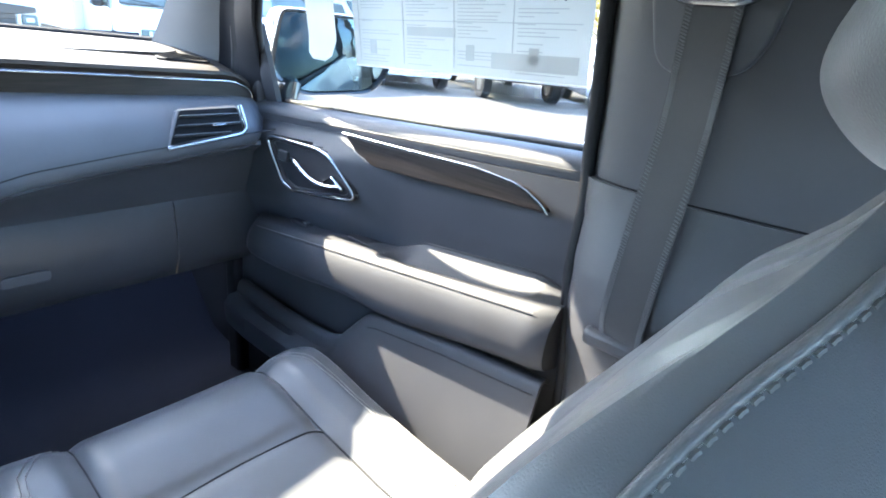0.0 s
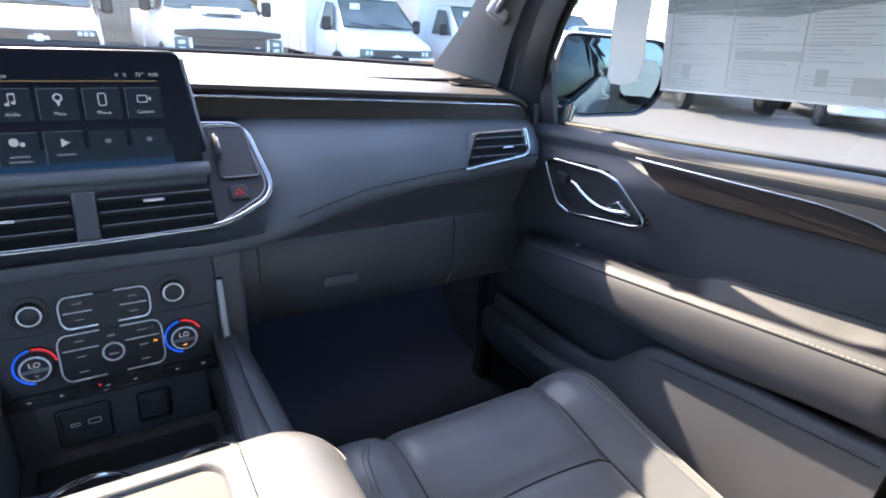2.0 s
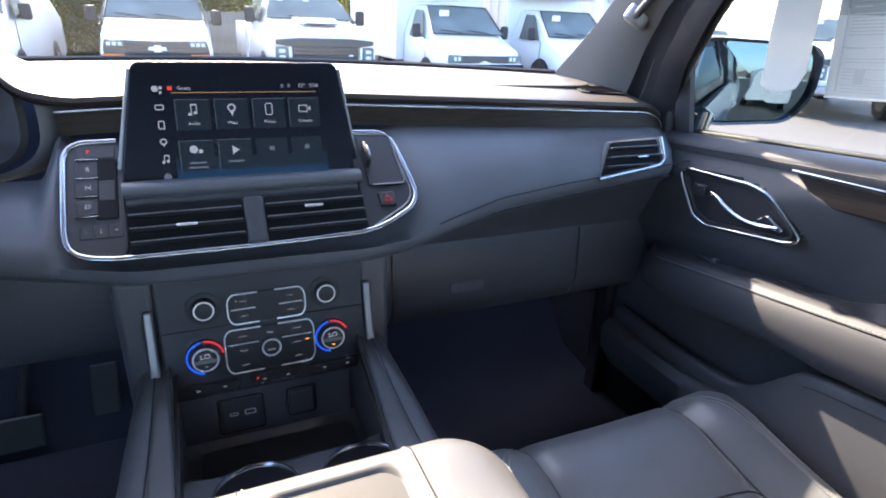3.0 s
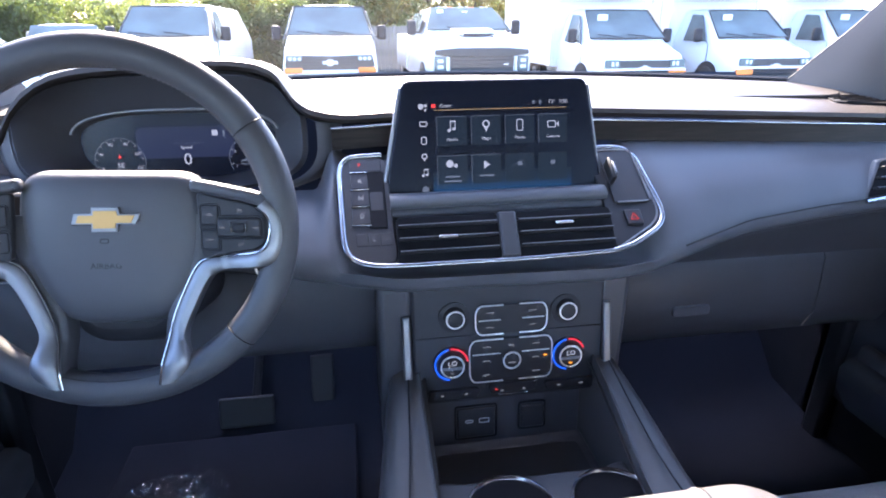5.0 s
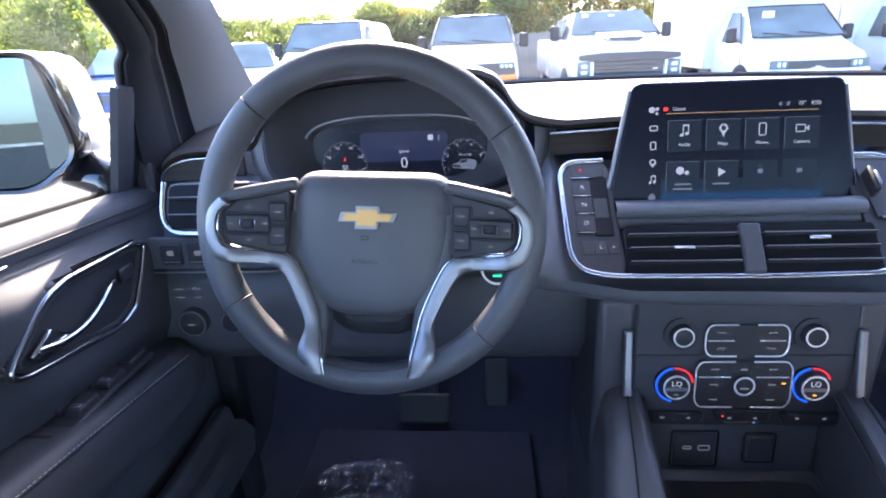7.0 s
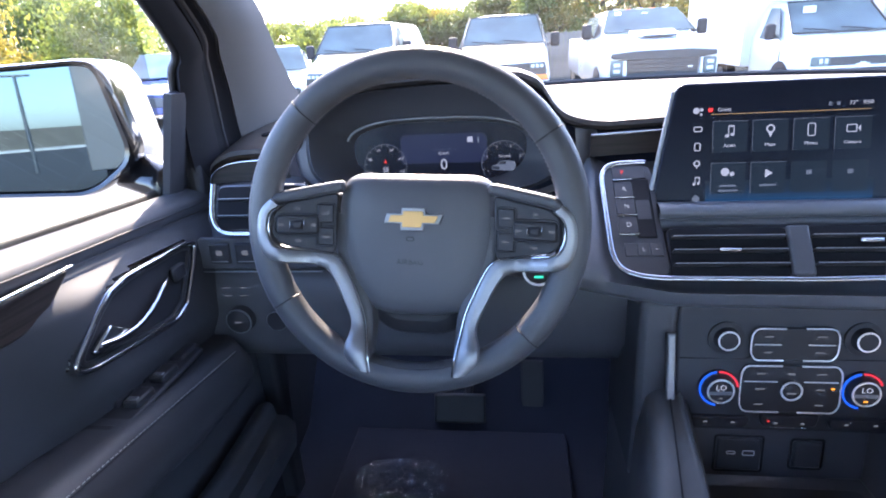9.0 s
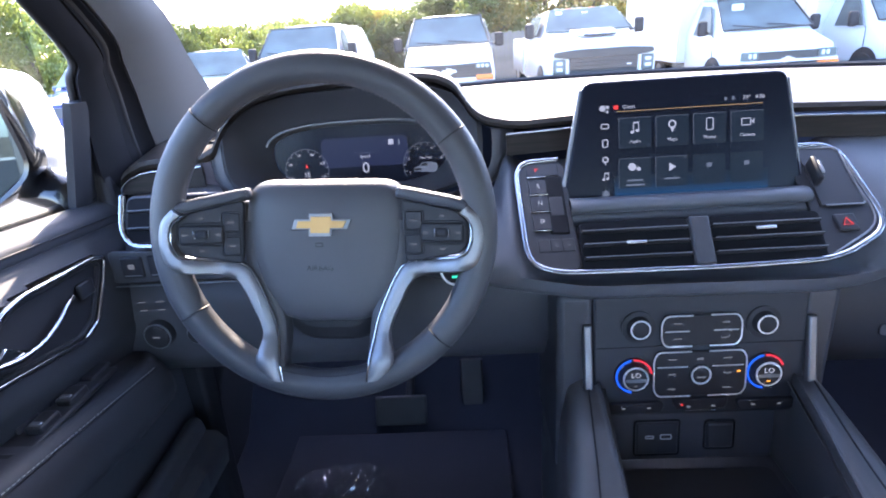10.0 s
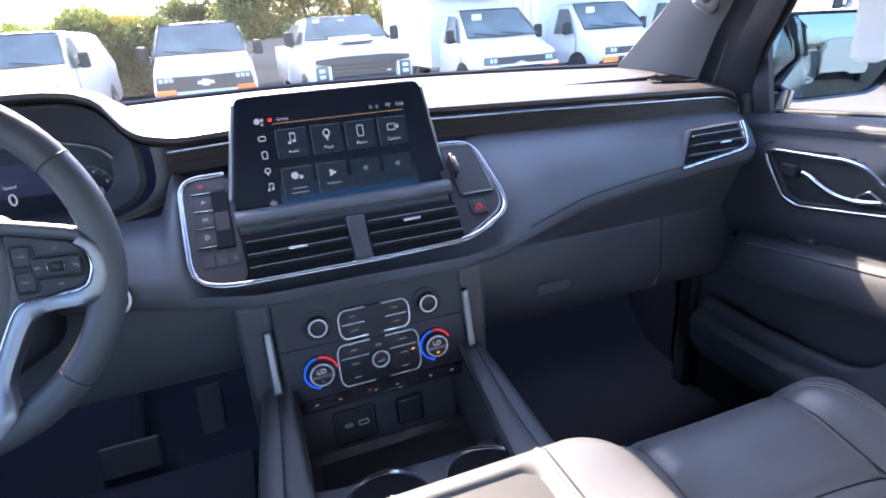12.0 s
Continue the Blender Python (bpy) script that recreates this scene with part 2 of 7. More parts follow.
def merge(b, bm):
    if bm is None:
        return b
    me = bpy.data.meshes.new("tmp")
    b.to_mesh(me)
    b.free()
    bm.from_mesh(me)
    bpy.data.meshes.remove(me)
    return bm


def prism(outline, depth, r=0.0, bm=None, m=None, seg=2):
    """A flat outline (u, v) pulled out along w by depth, its rim rounded."""
    b = bmesh.new()
    low = [b.verts.new((u, v, 0)) for u, v in outline]
    f = b.faces.new(low)
    ext = bmesh.ops.extrude_face_region(b, geom=[f])
    top = [g for g in ext["geom"] if isinstance(g, bmesh.types.BMVert)]
    bmesh.ops.translate(b, verts=top, vec=(0, 0, depth))
    if r > 0:
        ts = set(top)
        es = [e for e in b.edges if e.verts[0] in ts and e.verts[1] in ts]
        bmesh.ops.bevel(b, geom=es, offset=r, segments=seg, affect="EDGES", profile=0.5)
    bmesh.ops.triangulate(b, faces=[f for f in b.faces if len(f.verts) > 4])
    for f in b.faces:
        if abs(f.normal.z) > 0.999:
            for e in f.edges:
                e.smooth = False
    bmesh.ops.recalc_face_normals(b, faces=b.faces)
    if m is not None:
        b.transform(m)
    return merge(b, bm)


def rounded(w, h, r, n=4, cx=0.0, cy=0.0):
    """The outline of a rounded rectangle."""
    pts = []
    for sx, sy, a in ((1, 1, 0), (-1, 1, 90), (-1, -1, 180), (1, -1, 270)):
        for i in range(n + 1):
            t = radians(a + 90 * i / n)
            pts.append((cx + sx * (w / 2 - r) + r * math.cos(t), cy + sy * (h / 2 - r) + r * math.sin(t)))
    return pts


def soften(pts, r, n=4, closed=True):
    """Rounds the corners of an outline."""
    out = []
    k = len(pts)
    for i, p in enumerate(pts):
        if not closed and i in (0, k - 1):
            out.append(tuple(p))
            continue
        p, a, b = Vector(p), Vector(pts[i - 1]), Vector(pts[(i + 1) % k])
        d1, d2 = min(r, (a - p).length * 0.45), min(r, (b - p).length * 0.45)
        q1, q2 = p + (a - p).normalized() * d1, p + (b - p).normalized() * d2
        for j in range(n + 1):
            t = j / n
            out.append(tuple((1 - t) ** 2 * q1 + 2 * t * (1 - t) * p + t * t * q2))
    return out


def curve3(pts, n=6):
    """A smooth run through a few points."""
    ps = [Vector(p) for p in pts]
    ps = [2 * ps[0] - ps[1]] + ps + [2 * ps[-1] - ps[-2]]
    out = []
    for i in range(1, len(ps) - 2):
        a, b, c, d = ps[i - 1:i + 3]
        for j in range(n):
            t = j / n
            out.append(0.5 * (2 * b + (c - a) * t + (2 * a - 5 * b + 4 * c - d) * t * t + (3 * b - a - 3 * c + d) * t ** 3))
    out.append(ps[-2])
    return out


def tube(path, r, k=8, closed=False, bm=None, flat=1.0, up=None):
    """A round or flattened bar along a path. r: one radius, or one for each point."""
    path = [Vector(p) for p in path]
    rows = []
    n = len(path)
    rad = r if isinstance(r, (list, tuple)) else [r] * n
    ref = Vector(up) if up else None
    side = None
    for i, p in enumerate(path):
        t = (path[(i + 1) % n] - path[i - 1]) if closed else (path[min(i + 1, n - 1)] - path[max(i - 1, 0)])
        t.normalize()
        if ref is not None:
            s = t.cross(ref).normalized()
        else:
            s = (side - t * side.dot(t)).normalized() if side is not None else t.orthogonal().normalized()
        side = s
        o = t.cross(s)
        rows.append([p + s * (rad[i] * math.cos(2 * math.pi * j / k)) + o * (rad[i] * flat * math.sin(2 * math.pi * j / k)) for j in range(k)])
    if closed:
        rows.append(rows[0])
    return grid(rows, closed=True, caps=not closed, bm=bm)


def ring(r, tube_r, n=40, k=8, m=None, bm=None, flat=1.0):
    b = tube([(r * math.cos(2 * math.pi * i / n), r * math.sin(2 * math.pi * i / n), 0) for i in range(n)], tube_r, k, closed=True, flat=flat, up=(0, 0, 1))
    if m is not None:
        b.transform(m)
    return merge(b, bm)


def turned(profile, n=32, m=None, bm=None):
    """A turned body from (radius, height) pairs."""
    rows = [[(r * math.cos(2 * math.pi * j / n), r * math.sin(2 * math.pi * j / n), h) for j in range(n)] for r, h in profile]
    b = grid(rows, closed=True, caps=True)
    if m is not None:
        b.transform(m)
    return merge(b, bm)


def frame_at(at, right, up):
    """The matrix of a flat panel: u to its right, v up it, w out of it."""
    u = Vector(right).normalized()
    v = Vector(up)
    v = (v - u * v.dot(u)).normalized()
    w = u.cross(v)
    m = Matrix((u, v, w)).transposed().to_4x4()
    m.translation = Vector(at)
    return m


def lettering(name, text, size, m, mat, parent, thick=0.0003, label=""):
    cu = bpy.data.curves.new(name, "FONT")
    cu.body, cu.size, cu.align_x, cu.align_y, cu.extrude = text, size, "CENTER", "CENTER", thick
    cu.resolution_u = 2
    tmp = new("tmp", cu)
    me = bpy.data.meshes.new_from_object(tmp.evaluated_get(bpy.context.evaluated_depsgraph_get()))
    bpy.data.objects.remove(tmp)
    bpy.data.curves.remove(cu)
    me.transform(m)
    me.materials.clear()
    me.materials.append(mat)
    me.name = name
    ob = new(name, me)
    ob.parent = parent
    if label:
        tagged(ob, label)
    return ob


def bisect(runs, d):
    """The number of entries of a rising list that are not above d."""
    lo, hi = 0, len(runs)
    while lo < hi:
        mid = (lo + hi) // 2
        lo, hi = (mid + 1, hi) if runs[mid] <= d else (lo, mid)
    return lo


def stitches(path, parent, step=0.006, r=0.0009, mat=THREAD, length=0.65, label="grey stitching", name="stitching"):
    """Short threads along a path."""
    ps = [Vector(p) for p in path]
    run = [0.0]
    for a, b in zip(ps, ps[1:]):
        run.append(run[-1] + (b - a).length)

    def along(d):
        i = min(max(bisect(run, d) - 1, 0), len(ps) - 2)
        return ps[i].lerp(ps[i + 1], (d - run[i]) / max(1e-9, run[i + 1] - run[i]))
    bm = bmesh.new()
    for k in range(int(run[-1] / step)):
        d = k * step
        tube([along(d), along(d + step * length * 0.5) + Vector((0, 0, r * 0.5)), along(d + step * length)], r, 5, bm=bm)
    return part(name, bm, mat, parent, label)


def lerp(a, b, t):
    return a + (b - a) * t


def smooth01(t):
    t = min(1.0, max(0.0, t))
    return t * t * (3 - 2 * t)


def table(x, pairs):
    """Eased in-between values."""
    if x <= pairs[0][0]:
        return pairs[0][1]
    for (a, va), (b, vb) in zip(pairs, pairs[1:]):
        if x <= b:
            return lerp(va, vb, (x - a) / (b - a))
    return pairs[-1][1]


def steps(a, b, n):
    return [a + (b - a) * i / n for i in range(n + 1)]


# ---- cabin shell ----
GROUND = -0.15


def cabin():
    floor = thing("floor", "black carpeted cabin floor", "floor", kind="structure")
    rows = [[(-0.92, y, z), (0.92, y, z)] for y, z in ((-2.2, 0.60), (0.2, 0.60), (1.22, 0.60), (1.34, 0.62), (1.62, 0.93), (1.74, 1.30), (1.79, 1.375))]
    part("carpet", slab(rows, 0.03), CARPET, floor)
    roof = thing("ceiling", "grey cloth headliner under the roof", "ceiling", kind="structure")
    rows = []
    # Front rows, out of view, reach past the glass top to shade the backrest.
    for y in (1.03, 0.985, 0.93, 0.88, 0.78, 0.5, 0.0, -0.8, -1.6, -2.2):
        hw = table(y, [(-2.2, 0.70), (0.4, 0.755), (0.70, 0.800)])
        rows.append([(x * hw, y - 0.20 * abs(x) ** 6 * smooth01((y - 0.3) / 0.5), 1.845 - 0.045 * x * x - 0.03 * smooth01((y - 0.3) / 0.5) - 0.42 * max(0.0, y - 0.78)) for x in steps(-1, 1, 10)])
    part("headliner", slab(rows, 0.02), HEADLINER, roof)
    rows = [[(x, y, z + 0.035) for x, y, z in r] for r in rows]
    part("roof_panel", slab(rows, 0.008), WHITE_CAR, roof)
    for s, nm in ((1, "wall_right"), (-1, "wall_left")):
        wall = thing(nm, "rear side wall of the cabin, pale unseen panel for bounce, tinted window", "wall", kind="structure")
        part("kick_panel", block((0.03, 0.75, 0.82), (s * 0.885, 1.46, 0.935), 0.01), DARK, wall)
        # Filler block added to stop daylight leaking past the door's front edge.
        part("jamb_filler", block((0.075, 0.05, 0.72), (s * 0.858, 1.150, 0.94), 0.01), DARK, wall)
        part("hinge_pillar", block((0.14, 0.06, 0.86), (s * 0.94, 1.21, 0.84), 0.01), DARK, wall)
        part("sill_panel", block((0.06, 1.4, 0.20), (s * 0.88, 0.48, 0.63), 0.02), DARK, wall)
        # Pale panel out of view, serving as a reflector for the cabin.
        part("lower_panel", block((0.05, 2.1, 0.78), (s * 0.88, -1.16, 0.94), 0.01), HEADLINER, wall)
        part("body_side", slab([[(s * x, y, z) for x, z in ((0.925, 1.345), (0.965, 1.26), (0.985, 1.0), (0.985, 0.75), (0.95, 0.45))] for y in steps(-0.105, -2.35, 6)], 0.01), WHITE_CAR, wall, "white painted flank")
        part("door_pull", tube(curve3([(s * 0.975, -0.16, 1.17), (s * 1.012, -0.20, 1.172), (s * 1.012, -0.33, 1.175), (s * 0.975, -0.37, 1.178)], 4), 0.013, 8), WHITE_CAR, wall, "white outer pull")
        # Unseen rail, carried forward to y 0.82 to keep sun off the belt.
        part("roof_rail", grid([[(s * 0.74, y, 1.79), (s * 0.80, y, 1.73), (s * 0.83, y, 1.70), (s * 0.86, y, 1.73), (s * 0.78, y, 1.86), (s * 0.70, y, 1.87)] for y in (0.82, 0.55, 0.2, -1.0, -2.2)], closed=True, caps=True), CLOTH, wall)
        w = part("window_pane", block((0.005, 1.9, 0.42), (0, 0, 0), 0, m=pose(s * 0.875, -1.05, 1.53, 0, -s * 11, 0)), TINT, wall)
        w.visible_shadow = False
        part("pillar", block((0.07, 0.12, 0.46), (0, 0, 0), 0.02, m=pose(s * 0.86, -1.05, 1.53, 0, -s * 11, 0)), CLOTH, wall)
    back = thing("wall_rear", "unseen rear wall of the cabin, panel pale for bounce, with a window", "wall", kind="structure")
    part("lower_panel", block((1.74, 0.05, 0.75), (0, -2.2, 0.95), 0.01), HEADLINER, back)
    part("header", block((1.5, 0.06, 0.12), (0, -2.2, 1.80), 0.02), CLOTH, back)
    w = part("window_pane", block((1.6, 0.005, 0.46), (0, -2.2, 1.55), 0), TINT, back)
    w.visible_shadow = False


def windshield():
    th = thing("window_1", "clear laminated windshield with a black lower edge", "windshield", kind="structure")

    def pt(x, s):
        xx = lerp(0.812, 0.800, s) * x
        return (xx, lerp(1.79 - 0.34 * x * x, 0.86 - 0.08 * x * x, s), lerp(1.383, 1.81, s) + 0.01 * math.sin(math.pi * s))
    pane = part("pane", grid([[pt(x, s) for x in steps(-1, 1, 14)] for s in steps(0, 1, 8)]), GLASS, th)
    pane.visible_shadow = False
    part("black_edge", tube([Vector(pt(x, 0.004)) + Vector((0, 0.002, -0.001)) for x in steps(-1, 1, 24)], 0.006, 6), DARK, th, "black ceramic edge")


def a_pillar(s):
    th = thing("a_pillar", "grey cloth windshield pillar trim beside the dashboard", "pillar trim", "windshield pillars")
    inner = curve3([(0.822, 1.50, 1.345), (0.800, 1.365, 1.431), (0.780, 1.254, 1.501), (0.769, 1.200, 1.540), (0.758, 1.140, 1.577), (0.764, 0.98, 1.68), (0.785, 0.82, 1.785)], 5)
    ridge = curve3([(0.858, 1.30, 1.300), (0.842, 1.235, 1.375), (0.815, 1.165, 1.462), (0.797, 1.115, 1.510), (0.776, 1.056, 1.560), (0.776, 0.91, 1.672), (0.795, 0.73, 1.79)], 5)
    outer = curve3([(0.890, 1.11, 1.265), (0.884, 1.085, 1.345), (0.842, 1.042, 1.420), (0.799, 0.978, 1.476), (0.778, 0.925, 1.540), (0.778, 0.83, 1.66), (0.800, 0.62, 1.795)], 5)
    if s < 0:       # only the passenger outline above is pulled in, letting sun reach the armrest
        outer = curve3([(0.890, 1.11, 1.265), (0.884, 1.085, 1.345), (0.866, 1.065, 1.440), (0.849, 1.046, 1.483), (0.830, 1.026, 1.525), (0.818, 0.86, 1.66), (0.820, 0.62, 1.795)], 5)
    ridge = [a.lerp(b, 0.20) for a, b in zip(ridge, outer)]
    jamb = [a.lerp(b, 0.52) for a, b in zip(ridge, outer)]

    def band(a_, b_, bow):
        rows = []
        for a, b in zip(a_, b_):
            row = []
            for t in steps(0, 1, 6):
                p = a.lerp(b, t)
                k = bow * math.sin(math.pi * t)
                row.append((s * (p.x - 0.7 * k), p.y - 0.7 * k, p.z))
            rows.append(row)
        return rows
    part("trim", slab(band(inner, ridge, 0.013), 0.008), CLOTH, th)
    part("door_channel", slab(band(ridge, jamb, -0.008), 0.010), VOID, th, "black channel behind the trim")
    part("door_frame_trim", slab(band(jamb, outer, 0.003), 0.012), FRAME_BLACK, th, "black door frame trim")
    part("channel_seal", tube([(s * p.x, p.y - 0.002, p.z) for p in [a.lerp(b, 0.55) for a, b in zip(ridge, jamb)]], 0.0055, 8), RUBBER, th, "rubber seal")
    part("trim_edge", tube([(s * p.x, p.y, p.z) for p in ridge], 0.004, 8), CLOTH, th)
    edge = [(s * (p.x + 0.004), p.y - 0.004, p.z) for p in outer[3:]]
    part("door_seal", tube(edge, 0.006, 8), RUBBER, th, "black rubber door seal")
    # Unseen tube added ahead of the frame to keep sun off the sill.
    part("sill_shade_bar", tube([(s * lerp(0.866, 0.846, smooth01((p.z - 1.48) / 0.12)), p.y + 0.160, p.z) for p in outer if p.z > 1.48], 0.026, 10), WHITE_CAR, th, "unseen white bar outside that shades the sill")
    part("glass_edge", tube([(s * (p.x + 0.004), p.y + 0.006, p.z) for p in inner], 0.005, 6), DARK, th, "black glass edge")
    if s > 0:
        path = curve3([(0.775, 1.135, 1.508), (0.758, 1.105, 1.528), (0.753, 1.04, 1.575), (0.752, 0.93, 1.650), (0.765, 0.86, 1.700)], 5)
        part("grab_handle", tube(path, 0.010, 10, flat=0.8), PLASTIC, th, "black grab handle")
        # Satin silver here paints in the bracket's sun glint.
        part("handle_cap", block((0.026, 0.040, 0.050), (0, 0, 0), 0.010, 3, m=frame_at((0.768, 1.118, 1.520), (0.7, 0.7, 0), (0, -0.55, 0.6))), SATIN, th, "handle bracket, silver for its sun glint")


# ---- dashboard ----
def chrome_z(x):
    return 1.372 - 0.042 * abs(x)


def end_drop(x):
    """How far the pad rolls down at its outer ends."""
    t = min(1.0, max(0.0, (abs(x) - 0.800) / 0.060))
    return 0.034 * (1 - math.sqrt(max(0.0, 1 - t * t)))


def hood_bump(x):
    """The gauge hood's rise: squarer towards the door, softer towards the middle."""
    d = x + 0.472
    if d < 0:
        u = abs(d) / 0.232
        return 0.090 * (1 - u ** 5) ** 0.95 if u < 1 else 0.0
    return table(d, [(0, 0.090), (0.06, 0.0895), (0.10, 0.087), (0.13, 0.081), (0.15, 0.072), (0.161, 0.062), (0.171, 0.045), (0.178, 0.034), (0.186, 0.024), (0.197, 0.0155), (0.209, 0.010), (0.237, 0.003), (0.26, 0.0)])


def lip(x):
    a = abs(x)
    y = table(a, [(0, 0.906), (0.15, 0.910), (0.23, 0.93), (0.32, 0.958), (0.41, 0.984), (0.55, 0.998), (0.86, 1.002)])
    if x > 0:
        z = table(x, [(0, 1.163), (0.15, 1.158), (0.22, 1.157), (0.30, 1.170), (0.41, 1.187), (0.76, 1.216), (0.86, 1.224)])
    else:
        z = table(a, [(0, 1.163), (0.15, 1.163), (0.25, 1.172), (0.41, 1.185), (0.86, 1.185)])
    return y, z


def face_top(x):
    u = abs(x + 0.472) / 0.235
    k = smooth01((1.0 - u) / 0.14)
    return 1.108 - 0.02 * k, lerp(chrome_z(x) - 0.034, 1.268, k)


def face(x, t):
    """A point on the padded dash face, t from the trim band (0) to above the lower lip (1)."""
    ya, za = face_top(x)
    yl, zl = lip(x)
    yb, zb = yl + 0.001, zl + 0.042
    n = Vector((0, -(za - zb), ya - yb))
    n.normalize()
    d = 0.016 * math.sin(math.pi * t) * smooth01((abs(x) - 0.16) / 0.12) - 0.024 * smooth01((0.25 - abs(x)) / 0.05)
    return Vector((x, lerp(ya, yb, t), lerp(za, zb, t))) + Vector((0, n.y, n.z)) * d


def vent_block(parent, outline, m, slats, chrome_path, tab_u, tab_v, depth=0.05):
    """An air outlet: flat black plate painting a shaded throat, thin blades with bright edges, a bright tab."""
    us = [u for u, v in outline]
    vs = [v for u, v in outline]
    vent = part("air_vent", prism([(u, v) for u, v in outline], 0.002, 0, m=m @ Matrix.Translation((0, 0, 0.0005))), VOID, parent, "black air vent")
    lo, hi = min(vs), max(vs)

    def span(v):
        xs = []
        k = len(outline)
        for i in range(k):
            (u1, v1), (u2, v2) = outline[i], outline[(i + 1) % k]
            if (v1 - v) * (v2 - v) < 0:
                xs.append(lerp(u1, u2, (v - v1) / (v2 - v1)))
        return (min(xs), max(xs)) if len(xs) > 1 else (min(us), max(us))
    for i in range(slats):
        v = lerp(lo, hi, (i + 0.8) / (slats + 0.6))
        a, b = span(v)
        sl = part("slat", block((b - a - 0.004, 0.0032, 0.010), ((a + b) / 2, v, 0.006), 0.0010, 1, m=m), DARK, vent)
        part("slat_edge", block((b - a - 0.006, 0.0009, 0.002), ((a + b) / 2, v + 0.001, 0.0112), 0, m=m), SLAT, sl, "thin pale edge")
    part("tab", block((0.027, 0.0048, 0.006), (tab_u, tab_v, 0.013), 0.0018, m=m), CHROME, vent, "chrome tab")
    if chrome_path:
        part("chrome_edge", tube([m @ Vector((u, v, 0.005)) for u, v in chrome_path], 0.0045, 8, flat=0.7), CHROME, vent, "bright chrome edge")
    return vent


def dashboard():
    th = thing("dashboard", "dark padded dashboard with chrome lines and wood trim", "dashboard", at=(0, 0, 0))
    xs = [-0.86, -0.857, -0.853, -0.847] + steps(-0.84, -0.36, 24) + steps(-0.354, -0.20, 28) + steps(-0.18, 0.84, 51) + [0.847, 0.853, 0.857, 0.86]
    # top pad, with the hood over the gauges
    rows = []
    for x in xs:
        zc, h = chrome_z(x), hood_bump(x)
        k = h / 0.090
        ye = 1.105 + 0.012 * k
        yf = 1.775 - 0.50 * x * x
        end = end_drop(x)
        row = [(x, ye + 0.03, zc + h + 0.001 - end), (x, ye + 0.004, zc + h + 0.002 - end), (x, ye - 0.005, zc + h + 0.008 - end), (x, ye - 0.002, zc + h + 0.015 - end), (x, ye + 0.014, zc + h + 0.019 - end)]
        for t in (0.12, 0.3, 0.5, 0.7, 0.85, 1.0):
            y = lerp(ye + 0.014, yf, t)
            z = lerp(zc + 0.019 - end, 1.379, t) + h * (1 - smooth01(t / 0.62)) + 0.006 * math.sin(math.pi * t)
            row.append((x, y, z))
        row += [(x, y, z - 0.014) for x, y, z in row[:4:-1]] + [(x, ye + 0.034, zc + h - 0.004 - end)]
        rows.append(row)
    part("top_pad", grid(rows, closed=True, caps=True), PAD, th, "sunlit dark brown padded top")
    spans = [[x for x in xs if x > -0.242], [x for x in xs if x < -0.702]]
    for sp in spans:
        part("chrome_line", tube([(x, 1.0975, chrome_z(x) - 0.003 - 0.95 * end_drop(x)) for x in sp], 0.0023, 8), CHROME, th, "thin chrome line")
        part("wood_trim", slab([[(x, 1.106 - 0.002 * u, lerp(chrome_z(x) - 0.004, chrome_z(x) - 0.036, u) - 0.85 * (1 - u) * end_drop(x)) for u in steps(0, 1, 4)] for x in sp], 0.006), WOOD, th, "dark wood trim band")
    # padded face, lower lip and the recess under it
    rows = []
    for x in xs:
        yl, zl = lip(x)
        row = [tuple(face(x, t)) for t in steps(0, 1, 12)]
        row += [(x, yl - 0.007, zl + 0.026), (x, yl - 0.006, zl + 0.012), (x, yl + 0.004, zl + 0.002), (x, yl + 0.03, zl - 0.004)]
        end = 0.05 * smooth01((abs(x) - 0.80) / 0.06)
        rows.append([(px, py + end, pz) for px, py, pz in row])
    part("padded_face", slab(rows, 0.01), VINYL, th, "soft blue-black padded face")
    part("seam", tube([(x, lip(x)[0] - 0.0075, lip(x)[1] + 0.030) for x in xs if x > 0.27], 0.0014, 6), DARK, th, "sewn seam")
    rows = []
    for x in steps(-0.86, 0.86, 40):
        yl, zl = lip(x)
        low = 1.098 if x > 0 else 1.10
        rows.append([(x, yl + 0.02, zl + 0.004), (x, max(yl + 0.05, 1.04), zl - 0.018), (x, 1.09, low + 0.012), (x, 1.092, low)])
    part("recess", slab(rows, 0.01), PLASTIC, th, "dark recess under the lip")
    # lower dash, passenger side: glove box and end panel
    for a, b, nm, lab in ((0.245, 0.664, "glove_box", "dark glove box lid"), (0.6665, 0.86, "end_panel", ""), (0.15, 0.243, "knee_panel", "")):
        rows = []
        for x in steps(a, b, 6):
            rows.append([(x, 1.094, 1.100), (x, 1.088, 1.090), (x, 1.084, 1.04), (x, 1.082, 0.985), (x, 1.10, 0.945), (x, 1.16, 0.915), (x, 1.30, 0.905)])
        g = part(nm, slab(rows, 0.012), PLASTIC, th, lab)
        if nm == "glove_box":
            part("latch", prism(rounded(0.075, 0.022, 0.008), 0.006, 0.002, m=frame_at((0.400, 1.073, 1.006), (1, 0, 0), (0, 0, 1))), VINYL, g, "dull grey latch")
            part("latch_cup", prism(rounded(0.100, 0.008, 0.003), 0.002, 0, m=frame_at((0.408, 1.075, 1.028), (1, 0, 0), (0, 0, 1))), DARK, g)
    # lower dash, driver side
    rows = []
    for x in steps(-0.86, -0.15, 20):
        k = smooth01((x + 0.36) / 0.14)
